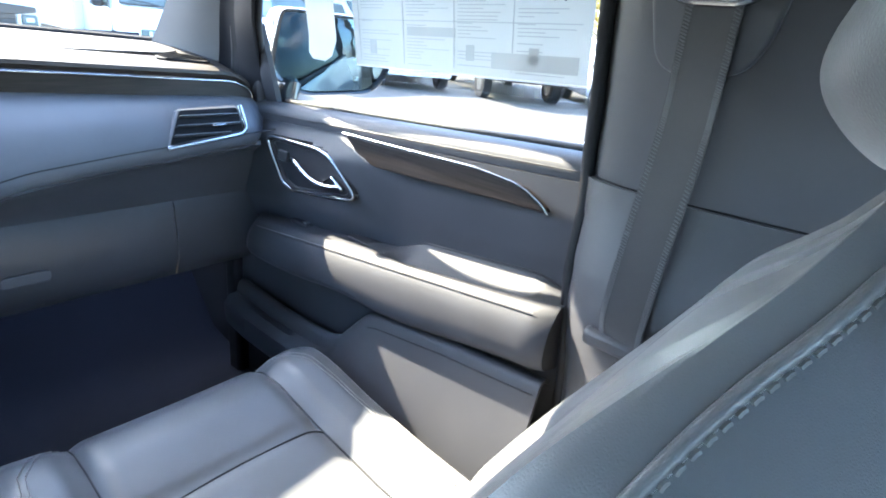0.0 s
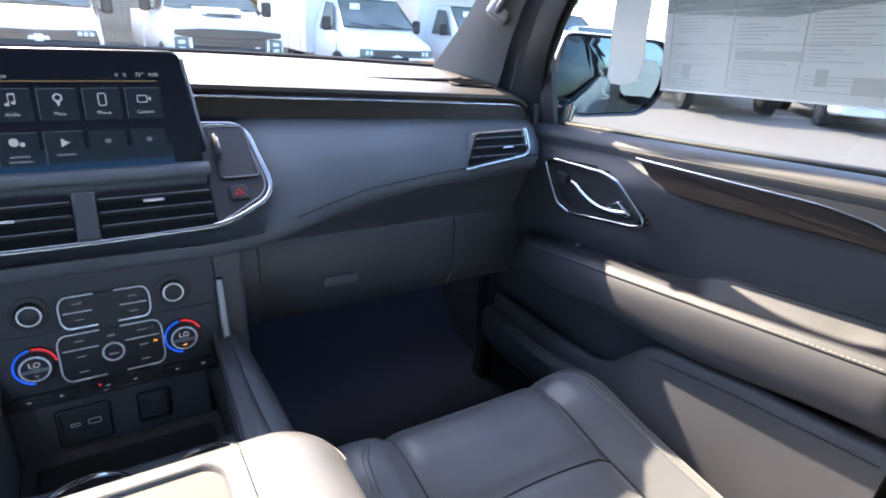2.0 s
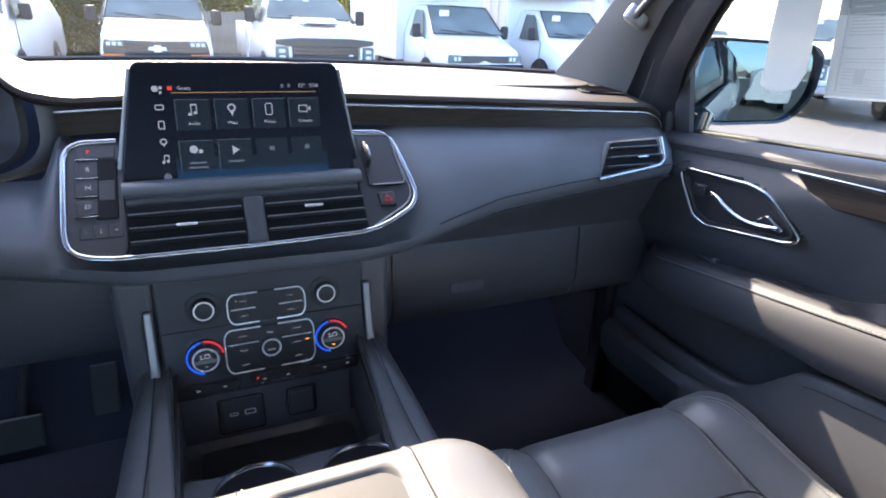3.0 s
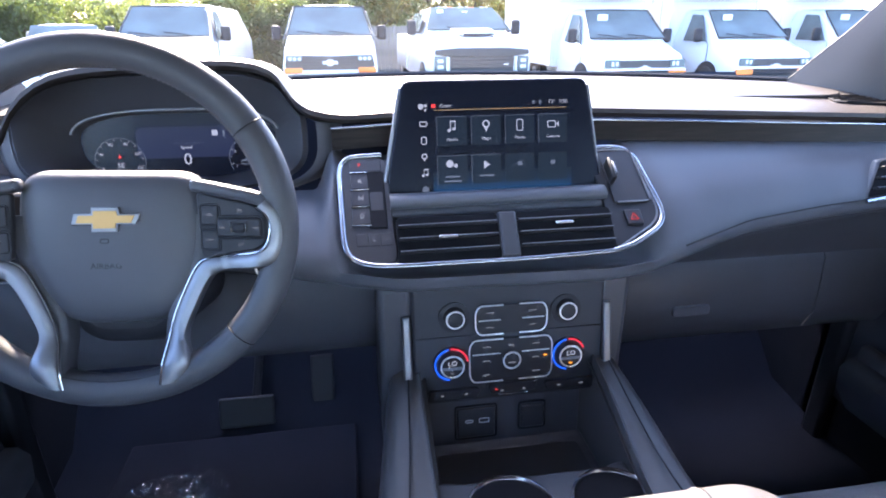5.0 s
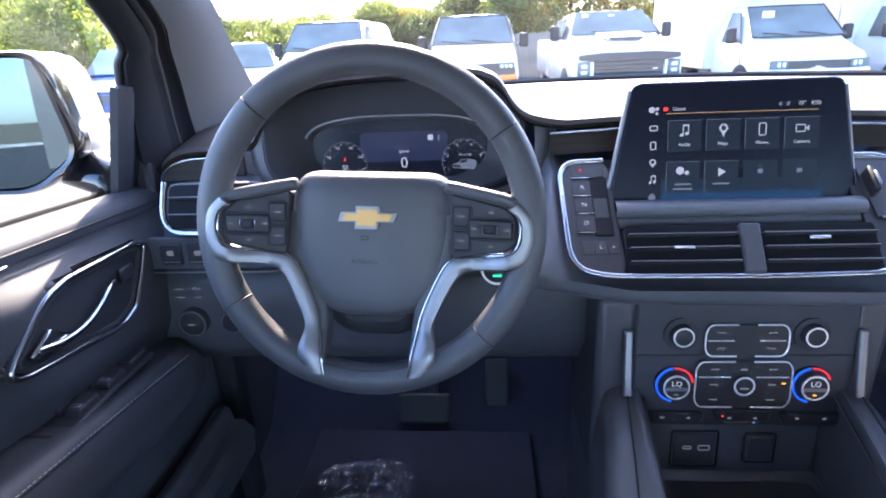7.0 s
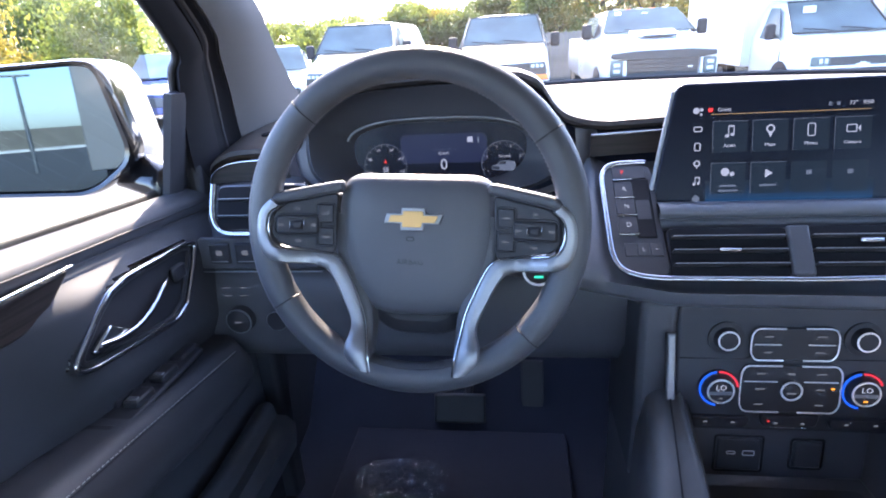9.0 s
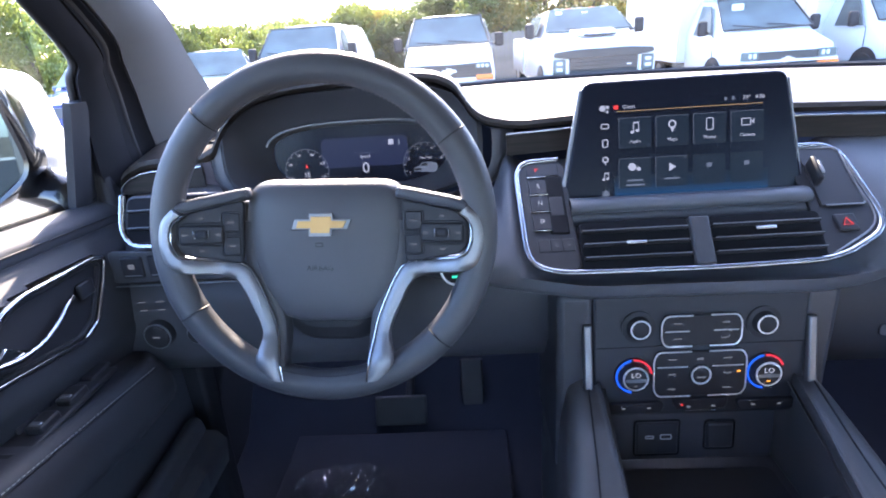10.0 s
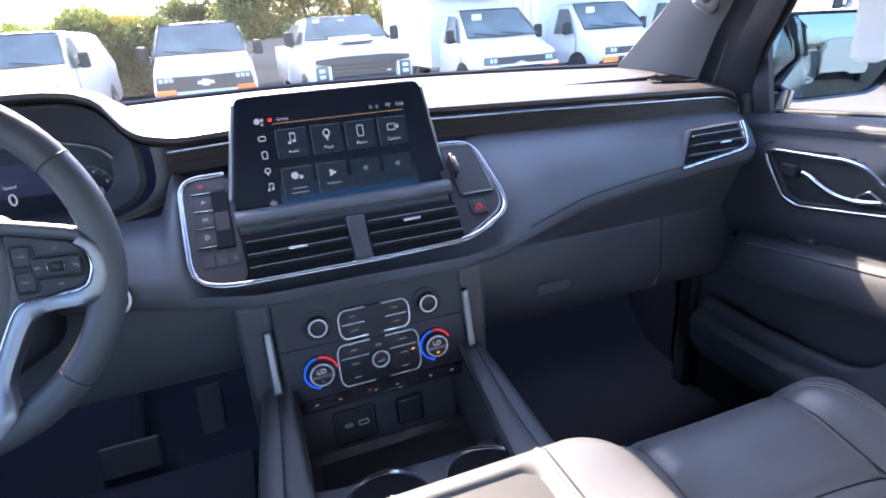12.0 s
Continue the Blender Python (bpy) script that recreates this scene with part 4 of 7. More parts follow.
def climate_stack(console):
    """Knobs, button groups and sockets under the centre panel."""
    m = frame_at((0.003, 0.908, 1.070), (1, 0, 0), (0, 0.015, 0.116))
    pan = part("control_panel", prism(rounded(0.286, 0.190, 0.012, cy=0.010), 0.02, 0.004, m=m @ Matrix.Translation((0, 0, -0.021))), DIM_VINYL, console, "black control panel")
    part("panel_split", tube([m @ Vector(p) for p in soften([(-0.14, 0.020, 0), (-0.055, 0.020, 0), (-0.045, 0.026, 0), (0.045, 0.026, 0), (0.055, 0.020, 0), (0.14, 0.020, 0)], 0.006, closed=False)], 0.0011, 5), DARK, pan)
    for s in (1, -1):
        k = m @ Matrix.Translation((s * 0.083, 0.050, 0))
        kn = part("volume_knob", turned([(0.0225, -0.002), (0.0225, 0.002), (0.0165, 0.003), (0.0145, 0.010), (0.0125, 0.012), (0.0, 0.0115)], 32, m=k), BUTTON, pan, "black knob")
        part("knob_ring", ring(0.0124, 0.0013, 32, 6, m=k @ Matrix.Translation((0, 0, 0.0115))), BRIGHT, kn, "chrome ring")
        k = m @ Matrix.Translation((s * 0.0885, -0.021, 0))
        kn = part("temperature_knob", turned([(0.0265, -0.002), (0.0255, 0.003), (0.0205, 0.004), (0.0185, 0.011), (0.0168, 0.013), (0.0, 0.0125)], 36, m=k), BUTTON, pan, "black temperature knob")
        part("knob_ring", ring(0.0163, 0.0015, 36, 6, m=k @ Matrix.Translation((0, 0, 0.0125))), BRIGHT, kn, "chrome ring")
        for mat, a0, a1, lab in ((RING_BLUE, 100, 262, "blue light ring"), (RING_RED, 22 if s > 0 else 8, 92, "red light ring")):
            part("light_ring", tube([k @ Vector((0.0240 * math.cos(radians(a)), 0.0240 * math.sin(radians(a)), 0.0042)) for a in steps(a0, a1, 20)], 0.0014, 6), mat, kn, lab)
        part("knob_band", block((0.029, 0.005, 0.001), (0, -0.0025, 0.0128), 0.0003, 1, m=k), SLAT, kn)
        lettering("knob_letters", "LO", 0.0105, k @ Matrix.Translation((0, 0.0055, 0.0136)), UI_WHITE, kn)
        part("knob_mark", block((0.005, 0.002, 0.0004), (0.0, -0.010, 0.0130), 0, m=k), UI_AMBER if s > 0 else UI_DIM, kn)
    for v0, w, h, rows_ in ((0.043, 0.106, 0.044, 2), (-0.020, 0.124, 0.066, 3)):
        gm = m @ Matrix.Translation((0.0, v0, 0.001))
        grp = part("button_panel", prism(soften([(-w / 2 + 0.006, -h / 2), (w / 2 - 0.006, -h / 2), (w / 2, -h / 2 + 0.01), (w / 2, h / 2 - 0.01), (w / 2 - 0.006, h / 2), (-w / 2 + 0.006, h / 2), (-w / 2, h / 2 - 0.01), (-w / 2, -h / 2 + 0.01)], 0.003), 0.004, 0.0012, m=gm), BUTTON, pan, "black button group")
        for s in (1, -1):
            br = soften([(s * 0.012, h / 2, 0.004), (s * (w / 2 - 0.006), h / 2, 0.004), (s * w / 2, h / 2 - 0.010, 0.004), (s * w / 2, -h / 2 + 0.010, 0.004), (s * (w / 2 - 0.006), -h / 2, 0.004), (s * 0.012, -h / 2, 0.004)], 0.006, closed=False)
            part("metal_bracket", tube([gm @ Vector(p) for p in br], 0.0012, 6), BRIGHT, grp, "bright metal bracket")
            vv = 0.0 if rows_ == 2 else h / 6
            part("chrome_bar", block((w / 2 - 0.020, 0.0015, 0.002), (s * (w / 4 + 0.006), vv, 0.0045), 0.0006, 1, m=gm), BRIGHT, grp)
            for r in range(rows_):
                v = lerp(h / 2, -h / 2, (r + 0.5) / rows_)
                part("legend", block((0.011, 0.0018, 0.0004), (s * w * 0.30, v, 0.0042), 0, m=gm), UI_DIM, grp, "unreadable legend")
        if rows_ == 3:
            part("legend", block((0.009, 0.003, 0.0004), (0, h / 3, 0.0042), 0, m=gm), UI_DIM, grp)
            part("lamp", block((0.005, 0.0025, 0.0006), (0.052, 0.002, 0.0044), 0.0006, m=gm), UI_AMBER, grp, "lit orange lamp")
            fan = part("fan_knob", turned([(0.0145, 0.002), (0.0140, 0.007), (0.012, 0.009), (0, 0.009)], 28, m=gm), BUTTON, grp)
            part("knob_ring", ring(0.0125, 0.0014, 28, 6, m=gm @ Matrix.Translation((0, 0, 0.009))), BRIGHT, fan, "chrome ring")
            part("legend", block((0.012, 0.0025, 0.0004), (0, -0.003, 0.0095), 0, m=gm), UI_DIM, fan)
    for cx, w in ((-0.0855, 0.080), (0.003, 0.076), (0.0915, 0.080)):
        b = part("seat_heat_switch", prism(soften([(-w / 2, -0.009), (w / 2 - 0.006, -0.009), (w / 2, 0.002), (w / 2 - 0.004, 0.008), (-w / 2 + 0.004, 0.008)] if cx < 0 else [(-w / 2 + 0.006, -0.009), (w / 2 - 0.004, -0.009), (w / 2, 0.008), (-w / 2 + 0.002, 0.008), (-w / 2, 0.0)], 0.004), 0.006, 0.002, m=m @ Matrix.Translation((cx, -0.069 + (0.004 if abs(cx) < 0.01 else 0.0), 0.0))), BUTTON, pan)
        for s in (1, -1):
            part("legend", block((0.005, 0.0025, 0.0004), (cx + s * w * 0.22, -0.069, 0.0062), 0, m=m), UI_DIM, b)
        if abs(cx) < 0.01:
            part("chrome_edge", block((0.046, 0.0013, 0.001), (cx, -0.0755, 0.0055), 0.0004, 1, m=m), CHROME, b)
            part("lamp", block((0.003, 0.0018, 0.0006), (cx - 0.026, -0.066, 0.0062), 0, m=m), UI_RED, b)
    # sockets at the back of the tray
    bm_ = frame_at((-0.005, 0.904, 0.945), (1, 0, 0), (0, 0.012, 0.116))
    back = part("socket_panel", block((0.246, 0.080, 0.012), (0, 0, -0.007), 0.002, m=bm_), VINYL, console, "grey-black socket panel")
    u = part("usb_plate", block((0.058, 0.050, 0.004), (-0.042, -0.003, 0.001), 0.003, m=bm_), PLASTIC, back, "black socket plate")
    part("usb_plate_gap", tube([bm_ @ Vector((a, b, 0)) for a, b in rounded(0.064, 0.056, 0.004, cx=-0.042, cy=-0.003)], 0.0014, 6, closed=True), DARK, back)
    for cx, w, h in ((-0.053, 0.011, 0.004), (-0.030, 0.015, 0.007)):
        part("usb_port", tube([bm_ @ Vector((a, b, 0.0032)) for a, b in rounded(w, h, 0.0015, cx=cx, cy=0.0)], 0.0009, 6, closed=True), BRIGHT, u, "small metal port")
    part("socket_lid", block((0.037, 0.040, 0.007), (0.046, 0.000, 0.002), 0.004, m=bm_), PLASTIC, back, "square black socket lid")
    part("lid_frame", tube([bm_ @ Vector((a, b, 0.001)) for a, b in rounded(0.042, 0.046, 0.005, cx=0.046)], 0.0016, 6, closed=True), BUTTON, back)


def console():
    th = thing("centre_console", "black centre console with chrome strips and cup holders", "console", at=(0, 0, 0))
    climate_stack(th)
    for s in (1, -1):
        part("chrome_strip", prism(soften([(-0.007, 0), (0.006, 0), (0.006, 0.092), (-0.006, 0.092)], 0.003), 0.008, 0.003, m=frame_at((s * 0.149, 0.896, 1.036), (1, 0, 0), (s * 0.01, 0.022, 0.088))), SATIN, th, "upright satin chrome strip")
        part("side_cheek", block((0.05, 0.20, 0.30), (s * 0.163, 1.020, 1.02), 0.01), PLASTIC, th)
        ys = [1.16, 1.05, 0.96, 0.905, 0.86, 0.80, 0.74, 0.68, 0.60, 0.45, 0.15]
        rows = []
        for y in ys:
            zt = table(y, [(0.15, 0.955), (0.60, 0.955), (0.68, 0.962), (0.74, 0.976), (0.80, 1.000), (0.86, 1.022), (0.905, 1.036), (0.96, 1.042), (1.16, 1.045)])
            w = table(y, [(0.15, 0.105), (0.6, 0.10), (0.74, 0.075), (0.905, 0.048), (1.16, 0.035)])
            xi = 0.131
            prof = ([(s * xi, y, 0.88), (s * xi, y, zt - 0.006), (s * (xi + 0.006), y, zt), (s * (xi + w * 0.45), y, zt - 0.002), (s * (xi + w * 0.85), y, zt - 0.014), (s * (xi + w), y, zt - 0.04), (s * (xi + w + 0.008), y, zt - 0.12), (s * (xi + w + 0.012), y, 0.61)])
            rows.append(curve3(prof, 4))
        rows = [list(r) for r in zip(*[curve3(c_, 3) for c_ in zip(*rows)])]
        part("side_rail", slab(rows, 0.012), LEATHER, th, "black leather-wrapped side rail")
        part("rail_seam", tube(curve3([(s * 0.150, 0.888, 1.0405), (s * 0.158, 0.80, 1.0025), (s * 0.165, 0.74, 0.979), (s * 0.172, 0.68, 0.966)], 6), 0.0013, 6), DARK, th)
    part("front_body", block((0.26, 0.22, 0.28), (0, 1.03, 0.75), 0.01), DARK, th)
    # deep tray in front of a raised plate with two cup holders
    part("tray", block((0.262, 0.17, 0.02), (0, 0.84, 0.880), 0.003), VINYL, th, "matt black tray")
    part("tray_mat", prism(rounded(0.226, 0.112, 0.012, 4, 0.0, 0.0), 0.004, 0.0015, m=Matrix.Translation((0.002, 0.838, 0.890))), PLASTIC, th, "black rubber tray mat")
    front = [(-0.131, 0.778), (-0.112, 0.778), (-0.098, 0.772), (0.102, 0.772), (0.116, 0.778), (0.131, 0.778), (0.131, 0.585), (-0.131, 0.585)]
    plate = part("cup_plate", prism(soften(front, 0.008), 0.070, 0.006, m=Matrix.Translation((0, 0, 0.886)), seg=3), PLASTIC, th, "black moulded cup holder plate")
    for cx_, cy_ in ((-0.043, 0.716), (0.088, 0.708)):
        c = Matrix.Translation((cx_, cy_, 0.956))
        cup = part("cup_holder", turned([(0.0560, -0.004), (0.0565, 0.003), (0.0550, 0.006), (0.0520, 0.0065), (0.0495, 0.003), (0.0490, -0.001)], 48, m=c), CHROME, plate, "chrome-rimmed cup holder")
        # Flat near-black disc paints the shaded well; no depth is cut.
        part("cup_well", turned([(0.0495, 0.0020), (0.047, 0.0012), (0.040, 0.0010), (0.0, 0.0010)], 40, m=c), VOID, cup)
    # armrest lid with a deep pocket, standing over the bin behind the cup holders
    n, cx = 10, 0.018

    def loop(w, h, r, y1, z):
        return [(u, v, z) for u, v in rounded(w, h, r, n, cx, y1 - h / 2)]
    part("bin_body", block((0.30, 0.42, 0.42), (cx, 0.345, 0.82), 0.02), PLASTIC, th, "black bin under the lid")
    outer = [(0.325, 0.44, 0.050, 0.588, 1.024), (0.350, 0.455, 0.060, 0.599, 1.038), (0.360, 0.462, 0.064, 0.605, 1.056), (0.356, 0.460, 0.062, 0.6035, 1.070), (0.340, 0.450, 0.055, 0.599, 1.083), (0.305, 0.430, 0.045, 0.592, 1.0925), (0.250, 0.405, 0.036, 0.584, 1.097), (0.180, 0.380, 0.028, 0.577, 1.0985), (0.140, 0.365, 0.024, 0.571, 1.0975), (0.124, 0.356, 0.022, 0.567, 1.094)]
    outer = list(zip(*[curve3([(o[k], o[4], 0) for o in outer], 3) for k in range(4)]))
    lid = part("armrest_lid", grid([loop(a.x, b.x, c.x, d.x, a.y) for a, b, c, d in outer], closed=True), LEATHER, th, "black leather armrest lid with a front pocket")
    part("lid_base", prism(rounded(0.325, 0.44, 0.05, 8, cx, 0.368), 0.004, 0, m=Matrix.Translation((0, 0, 1.022))), PLASTIC, lid)
    part("pocket", grid([loop(0.124, 0.356, 0.022, 0.567, 1.094), loop(0.118, 0.350, 0.02, 0.564, 1.091), loop(0.114, 0.345, 0.02, 0.561, 1.082), loop(0.108, 0.338, 0.018, 0.557, 1.074), loop(0.104, 0.330, 0.015, 0.553, 1.030)], closed=True, caps=True), DARK, lid, "moulded pocket")
    part("pocket_ring", tube(loop(0.111, 0.340, 0.019, 0.5590, 1.079), 0.0018, 6, closed=True), BRIGHT, lid, "thin silver ring")
    for s in (1, -1):
        xs_ = cx + s * 0.078
        path = curve3([(xs_, 0.6065, 1.056), (xs_, 0.6045, 1.070), (xs_, 0.599, 1.0842), (xs_, 0.589, 1.0945), (xs_, 0.570, 1.0988), (xs_, 0.50, 1.0992), (xs_, 0.2, 1.0992)], 10)
        stitches(path, lid, 0.0055, 0.0010)
        part("lid_seam", tube([(p.x + s * 0.005, p.y, p.z - 0.0006) for p in path], 0.0012, 6), DARK, lid)
    edge = [(u, v, 1.071) for u, v in rounded(0.3575, 0.4615, 0.062, 10, cx, 0.373) if u > 0.12 and v > 0.2]
    stitches(edge, lid, 0.005, 0.0009)
    return th


# ---- steering wheel ----
def steering_wheel():
    th = thing("steering_wheel", "black leather steering wheel with satin silver spokes and gold badge", "steering wheel")
    tilt = 14.5
    m = frame_at((-0.4665, 0.826, 1.3115), (1, 0, 0.0), (0, math.sin(radians(tilt)), math.cos(radians(tilt)))) @ Matrix.Rotation(radians(-2.5), 4, "Z")

    def sink(u, v):
        """The dish of the wheel: its middle lies behind the rim."""
        r = math.hypot(u, v)
        return -0.010 * (1 - smooth01((r - 0.070) / 0.090)) + 0.013 * smooth01((r - 0.128) / 0.030)
    rim = part("rim", ring(0.1785, 0.0180, 96, 20, m=m, flat=0.92), WHEEL, th, "black leather rim")
    for a in (35, 136, 212, 317):
        c, s_ = math.cos(radians(a)), math.sin(radians(a))
        mm = m @ Matrix.Translation((0.1785 * c, 0.1785 * s_, 0)) @ Matrix.Rotation(radians(a), 4, "Z") @ Matrix.Rotation(radians(90), 4, "X")
        part("rim_seam", ring(0.0180, 0.0008, 28, 5, m=mm), DARK, rim)
    low = [m @ Vector((0.1660 * math.cos(radians(a)), 0.1660 * math.sin(radians(a)), 0.0110)) for a in range(244, 297, 3)]
    part("rim_groove", tube(low, 0.0010, 6), DARK, rim)
    stitches([m @ Vector((0.1605 * math.cos(radians(a)), 0.1605 * math.sin(radians(a)), 0.003)) for a in range(20, 161, 2)], rim, 0.005, 0.0007, mat=WHEEL, label="")

    # hub pad
    def shield(k, grow=0.0):
        pts = [(-0.069, 0.056), (0.069, 0.056), (0.084, 0.046), (0.090, 0.020), (0.089, -0.015), (0.084, -0.048), (0.074, -0.078), (0.058, -0.100), (0.032, -0.109), (-0.032, -0.109), (-0.058, -0.100), (-0.074, -0.078), (-0.084, -0.048), (-0.089, -0.015), (-0.090, 0.020), (-0.084, 0.046)]
        return soften([(u * 1.04 * k, v * k + grow) for u, v in pts], 0.014, 4)
    loops = [(1.02, -0.046), (1.02, -0.030), (1.0, -0.022), (0.965, -0.0155), (0.90, -0.0115), (0.75, -0.0085), (0.5, -0.0070), (0.25, -0.0065), (0.02, -0.0065)]
    rows = [[m @ Vector((u, v, w)) for u, v in shield(k, (1 - k) * -0.02)] for k, w in loops]
    hub = part("hub_pad", grid(rows, closed=True, caps=True), WHEEL, th, "black airbag cover")
    bt = [(-0.032, -0.0045), (-0.0135, -0.0045), (-0.0135, -0.0115), (0.0115, -0.0115), (0.0125, -0.0045), (0.029, -0.0045), (0.034, 0.0055), (0.0145, 0.0055), (0.0135, 0.0115), (-0.0125, 0.0115), (-0.0125, 0.0055), (-0.029, 0.0055)]
    bm2 = m @ Matrix.Translation((-0.003, 0.006, -0.0066))
    badge = part("badge", prism([(u * 1.04, v * 1.14) for u, v in bt], 0.003, 0.0008, m=bm2), SATIN, hub, "silver badge rim")
    part("badge_face", prism([(u * 0.88, v * 0.80) for u, v in bt], 0.004, 0.0004, m=bm2), GOLD, badge, "gold badge face")
    part("airbag_mark", tube([m @ Vector((-0.006 + a, -0.017 + b, -0.0062)) for a, b in rounded(0.008, 0.004, 0.001)], 0.0005, 5, closed=True), DARK, hub)
    lettering("airbag_word", "AIRBAG", 0.009, m @ Matrix.Translation((-0.006, -0.044, -0.0068)), DARK, hub)
    # spokes
    part("core", block((0.31, 0.060, 0.012), (0, 0.004, -0.030), 0.005, m=m), DARK, th, "black spoke core")

    def ribbon(pairs, low, high, mm):
        """A bar between two rows of edge points, crowned in front."""
        rows = []
        for a, b in zip(curve3([p[0] + (0,) for p in pairs], 4), curve3([p[1] + (0,) for p in pairs], 4)):
            c = a.lerp(b, 0.5)
            rows.append([mm @ Vector((p.x, p.y, w + sink(p.x, p.y))) for p, w in ((a, low), (a, high - 0.003), (a.lerp(b, 0.10), high), (c, high + 0.001), (a.lerp(b, 0.88), high - 0.0005), (b, high - 0.004), (b, low))])
        return grid(rows, closed=True, caps=True)
    for s in (1, -1):
        mm = m @ Matrix.Diagonal((s * 1.025, 1.025, 1, 1))
        leg = [((0.062, 0.010), (0.098, 0.010)), ((0.063, -0.040), (0.092, -0.040)), ((0.057, -0.075), (0.078, -0.075)), ((0.0495, -0.100), (0.066, -0.100)), ((0.0475, -0.125), (0.062, -0.128)), ((0.046, -0.162), (0.056, -0.168))]
        part("spoke_core", ribbon(leg, -0.030, -0.004, mm), PLASTIC, th, "black inner spoke")
        arm = [((0.150, 0.018), (0.160, 0.026)), ((0.160, 0.010), (0.172, 0.014)), ((0.1635, -0.002), (0.1765, -0.003)), ((0.1625, -0.015), (0.1755, -0.022)), ((0.155, -0.0265), (0.168, -0.039)), ((0.138, -0.031), (0.150, -0.0455)), ((0.112, -0.034), (0.120, -0.0485)),
               ((0.094, -0.037), (0.104, -0.053)), ((0.083, -0.047), (0.0945, -0.063)), ((0.071, -0.071), (0.083, -0.086)), ((0.0605, -0.097), (0.0735, -0.108)), ((0.0555, -0.118), (0.0715, -0.121)), ((0.0520, -0.136), (0.0765, -0.140)), ((0.0495, -0.151), (0.0745, -0.152)), ((0.0475, -0.166), (0.061, -0.164))]
        sp = part("spoke", ribbon(arm, -0.016, 0.005, mm), SATIN, th, "satin silver spoke")
        part("spoke_edge", tube([mm @ Vector((a.x - 0.001, a.y, 0.003 + sink(a.x, a.y))) for a in curve3([p[0] + (0,) for p in arm], 4)], 0.0011, 6), CHROME, sp, "bright inner edge")
        pm = mm @ Matrix.Translation((0.125, 0, -0.005)) @ Matrix.Rotation(radians(-11), 4, "Y") @ Matrix.Translation((-0.125, 0, 0))
        pad = part("button_pad", prism(soften([(0.088, 0.034), (0.148, 0.021), (0.161, 0.010), (0.163, -0.014), (0.153, -0.026), (0.110, -0.033), (0.092, -0.036)], 0.006, 4), 0.010, 0.002, m=pm), BUTTON, th, "black button pad")
        part("button_cap", block((0.048, 0.021, 0.006), (0.134, -0.003, 0.010), 0.005, m=pm), BUTTON, pad)
        part("cap_gap", tube([pm @ Vector((a, b, 0.0108)) for a, b in rounded(0.051, 0.024, 0.008, 5, 0.134, -0.003)], 0.0011, 6, closed=True), DARK, pad)
        rl = part("roller", block((0.015, 0.012, 0.009), (0.134, -0.003, 0.0105), 0.004, m=pm), DARK, pad)
        for k in (-1, 1):
            part("roller_edge", block((0.0010, 0.010, 0.002), (0.134 + k * 0.0078, -0.003, 0.0145), 0.0005, 1, m=pm), CHROME, rl)
        for dv in (0.012, -0.014):
            b = part("side_button", block((0.019, 0.021, 0.004), (0.1025, dv - 0.002, 0.0095), 0.003, m=pm), BUTTON, pad)
            part("button_gap", tube([pm @ Vector((a, c, 0.0103)) for a, c in rounded(0.021, 0.023, 0.004, 4, 0.1025, dv - 0.002)], 0.0009, 6, closed=True), DARK, b)
            part("legend", block((0.007, 0.002, 0.0004), (0.1025, dv - 0.002, 0.0117), 0, m=pm), UI_DIM, b)
        for du, dv in ((-0.018, 0), (0.018, 0), (0, 0.018), (0, -0.018)):
            part("legend", block((0.006, 0.002, 0.0004), (0.134 + du, -0.003 + dv, 0.0132 if dv == 0 else 0.0102), 0, m=pm), UI_DIM, pad)
        part("top_edge", prism(soften([(0.080, 0.035), (0.148, 0.021), (0.166, 0.016), (0.163, 0.030), (0.145, 0.036), (0.10, 0.045), (0.082, 0.048)], 0.005), 0.016, 0.005, m=pm @ Matrix.Translation((0, 0, -0.005)), seg=3), PLASTIC, th)
    # steering column
    part("column_cover", prism(rounded(0.13, 0.17, 0.045, 6), 0.20, 0.02, m=m @ Matrix.Translation((0, -0.055, -0.235))), DARK, th, "dark column cover")
    for s in (1, -1):
        part("stalk", tube([m @ Vector(p) for p in ((s * 0.05, 0.0, -0.05), (s * 0.10, 0.01, -0.045), (s * 0.155, 0.012, -0.04))], [0.008, 0.007, 0.009], 10), PLASTIC, th, "black stalk")


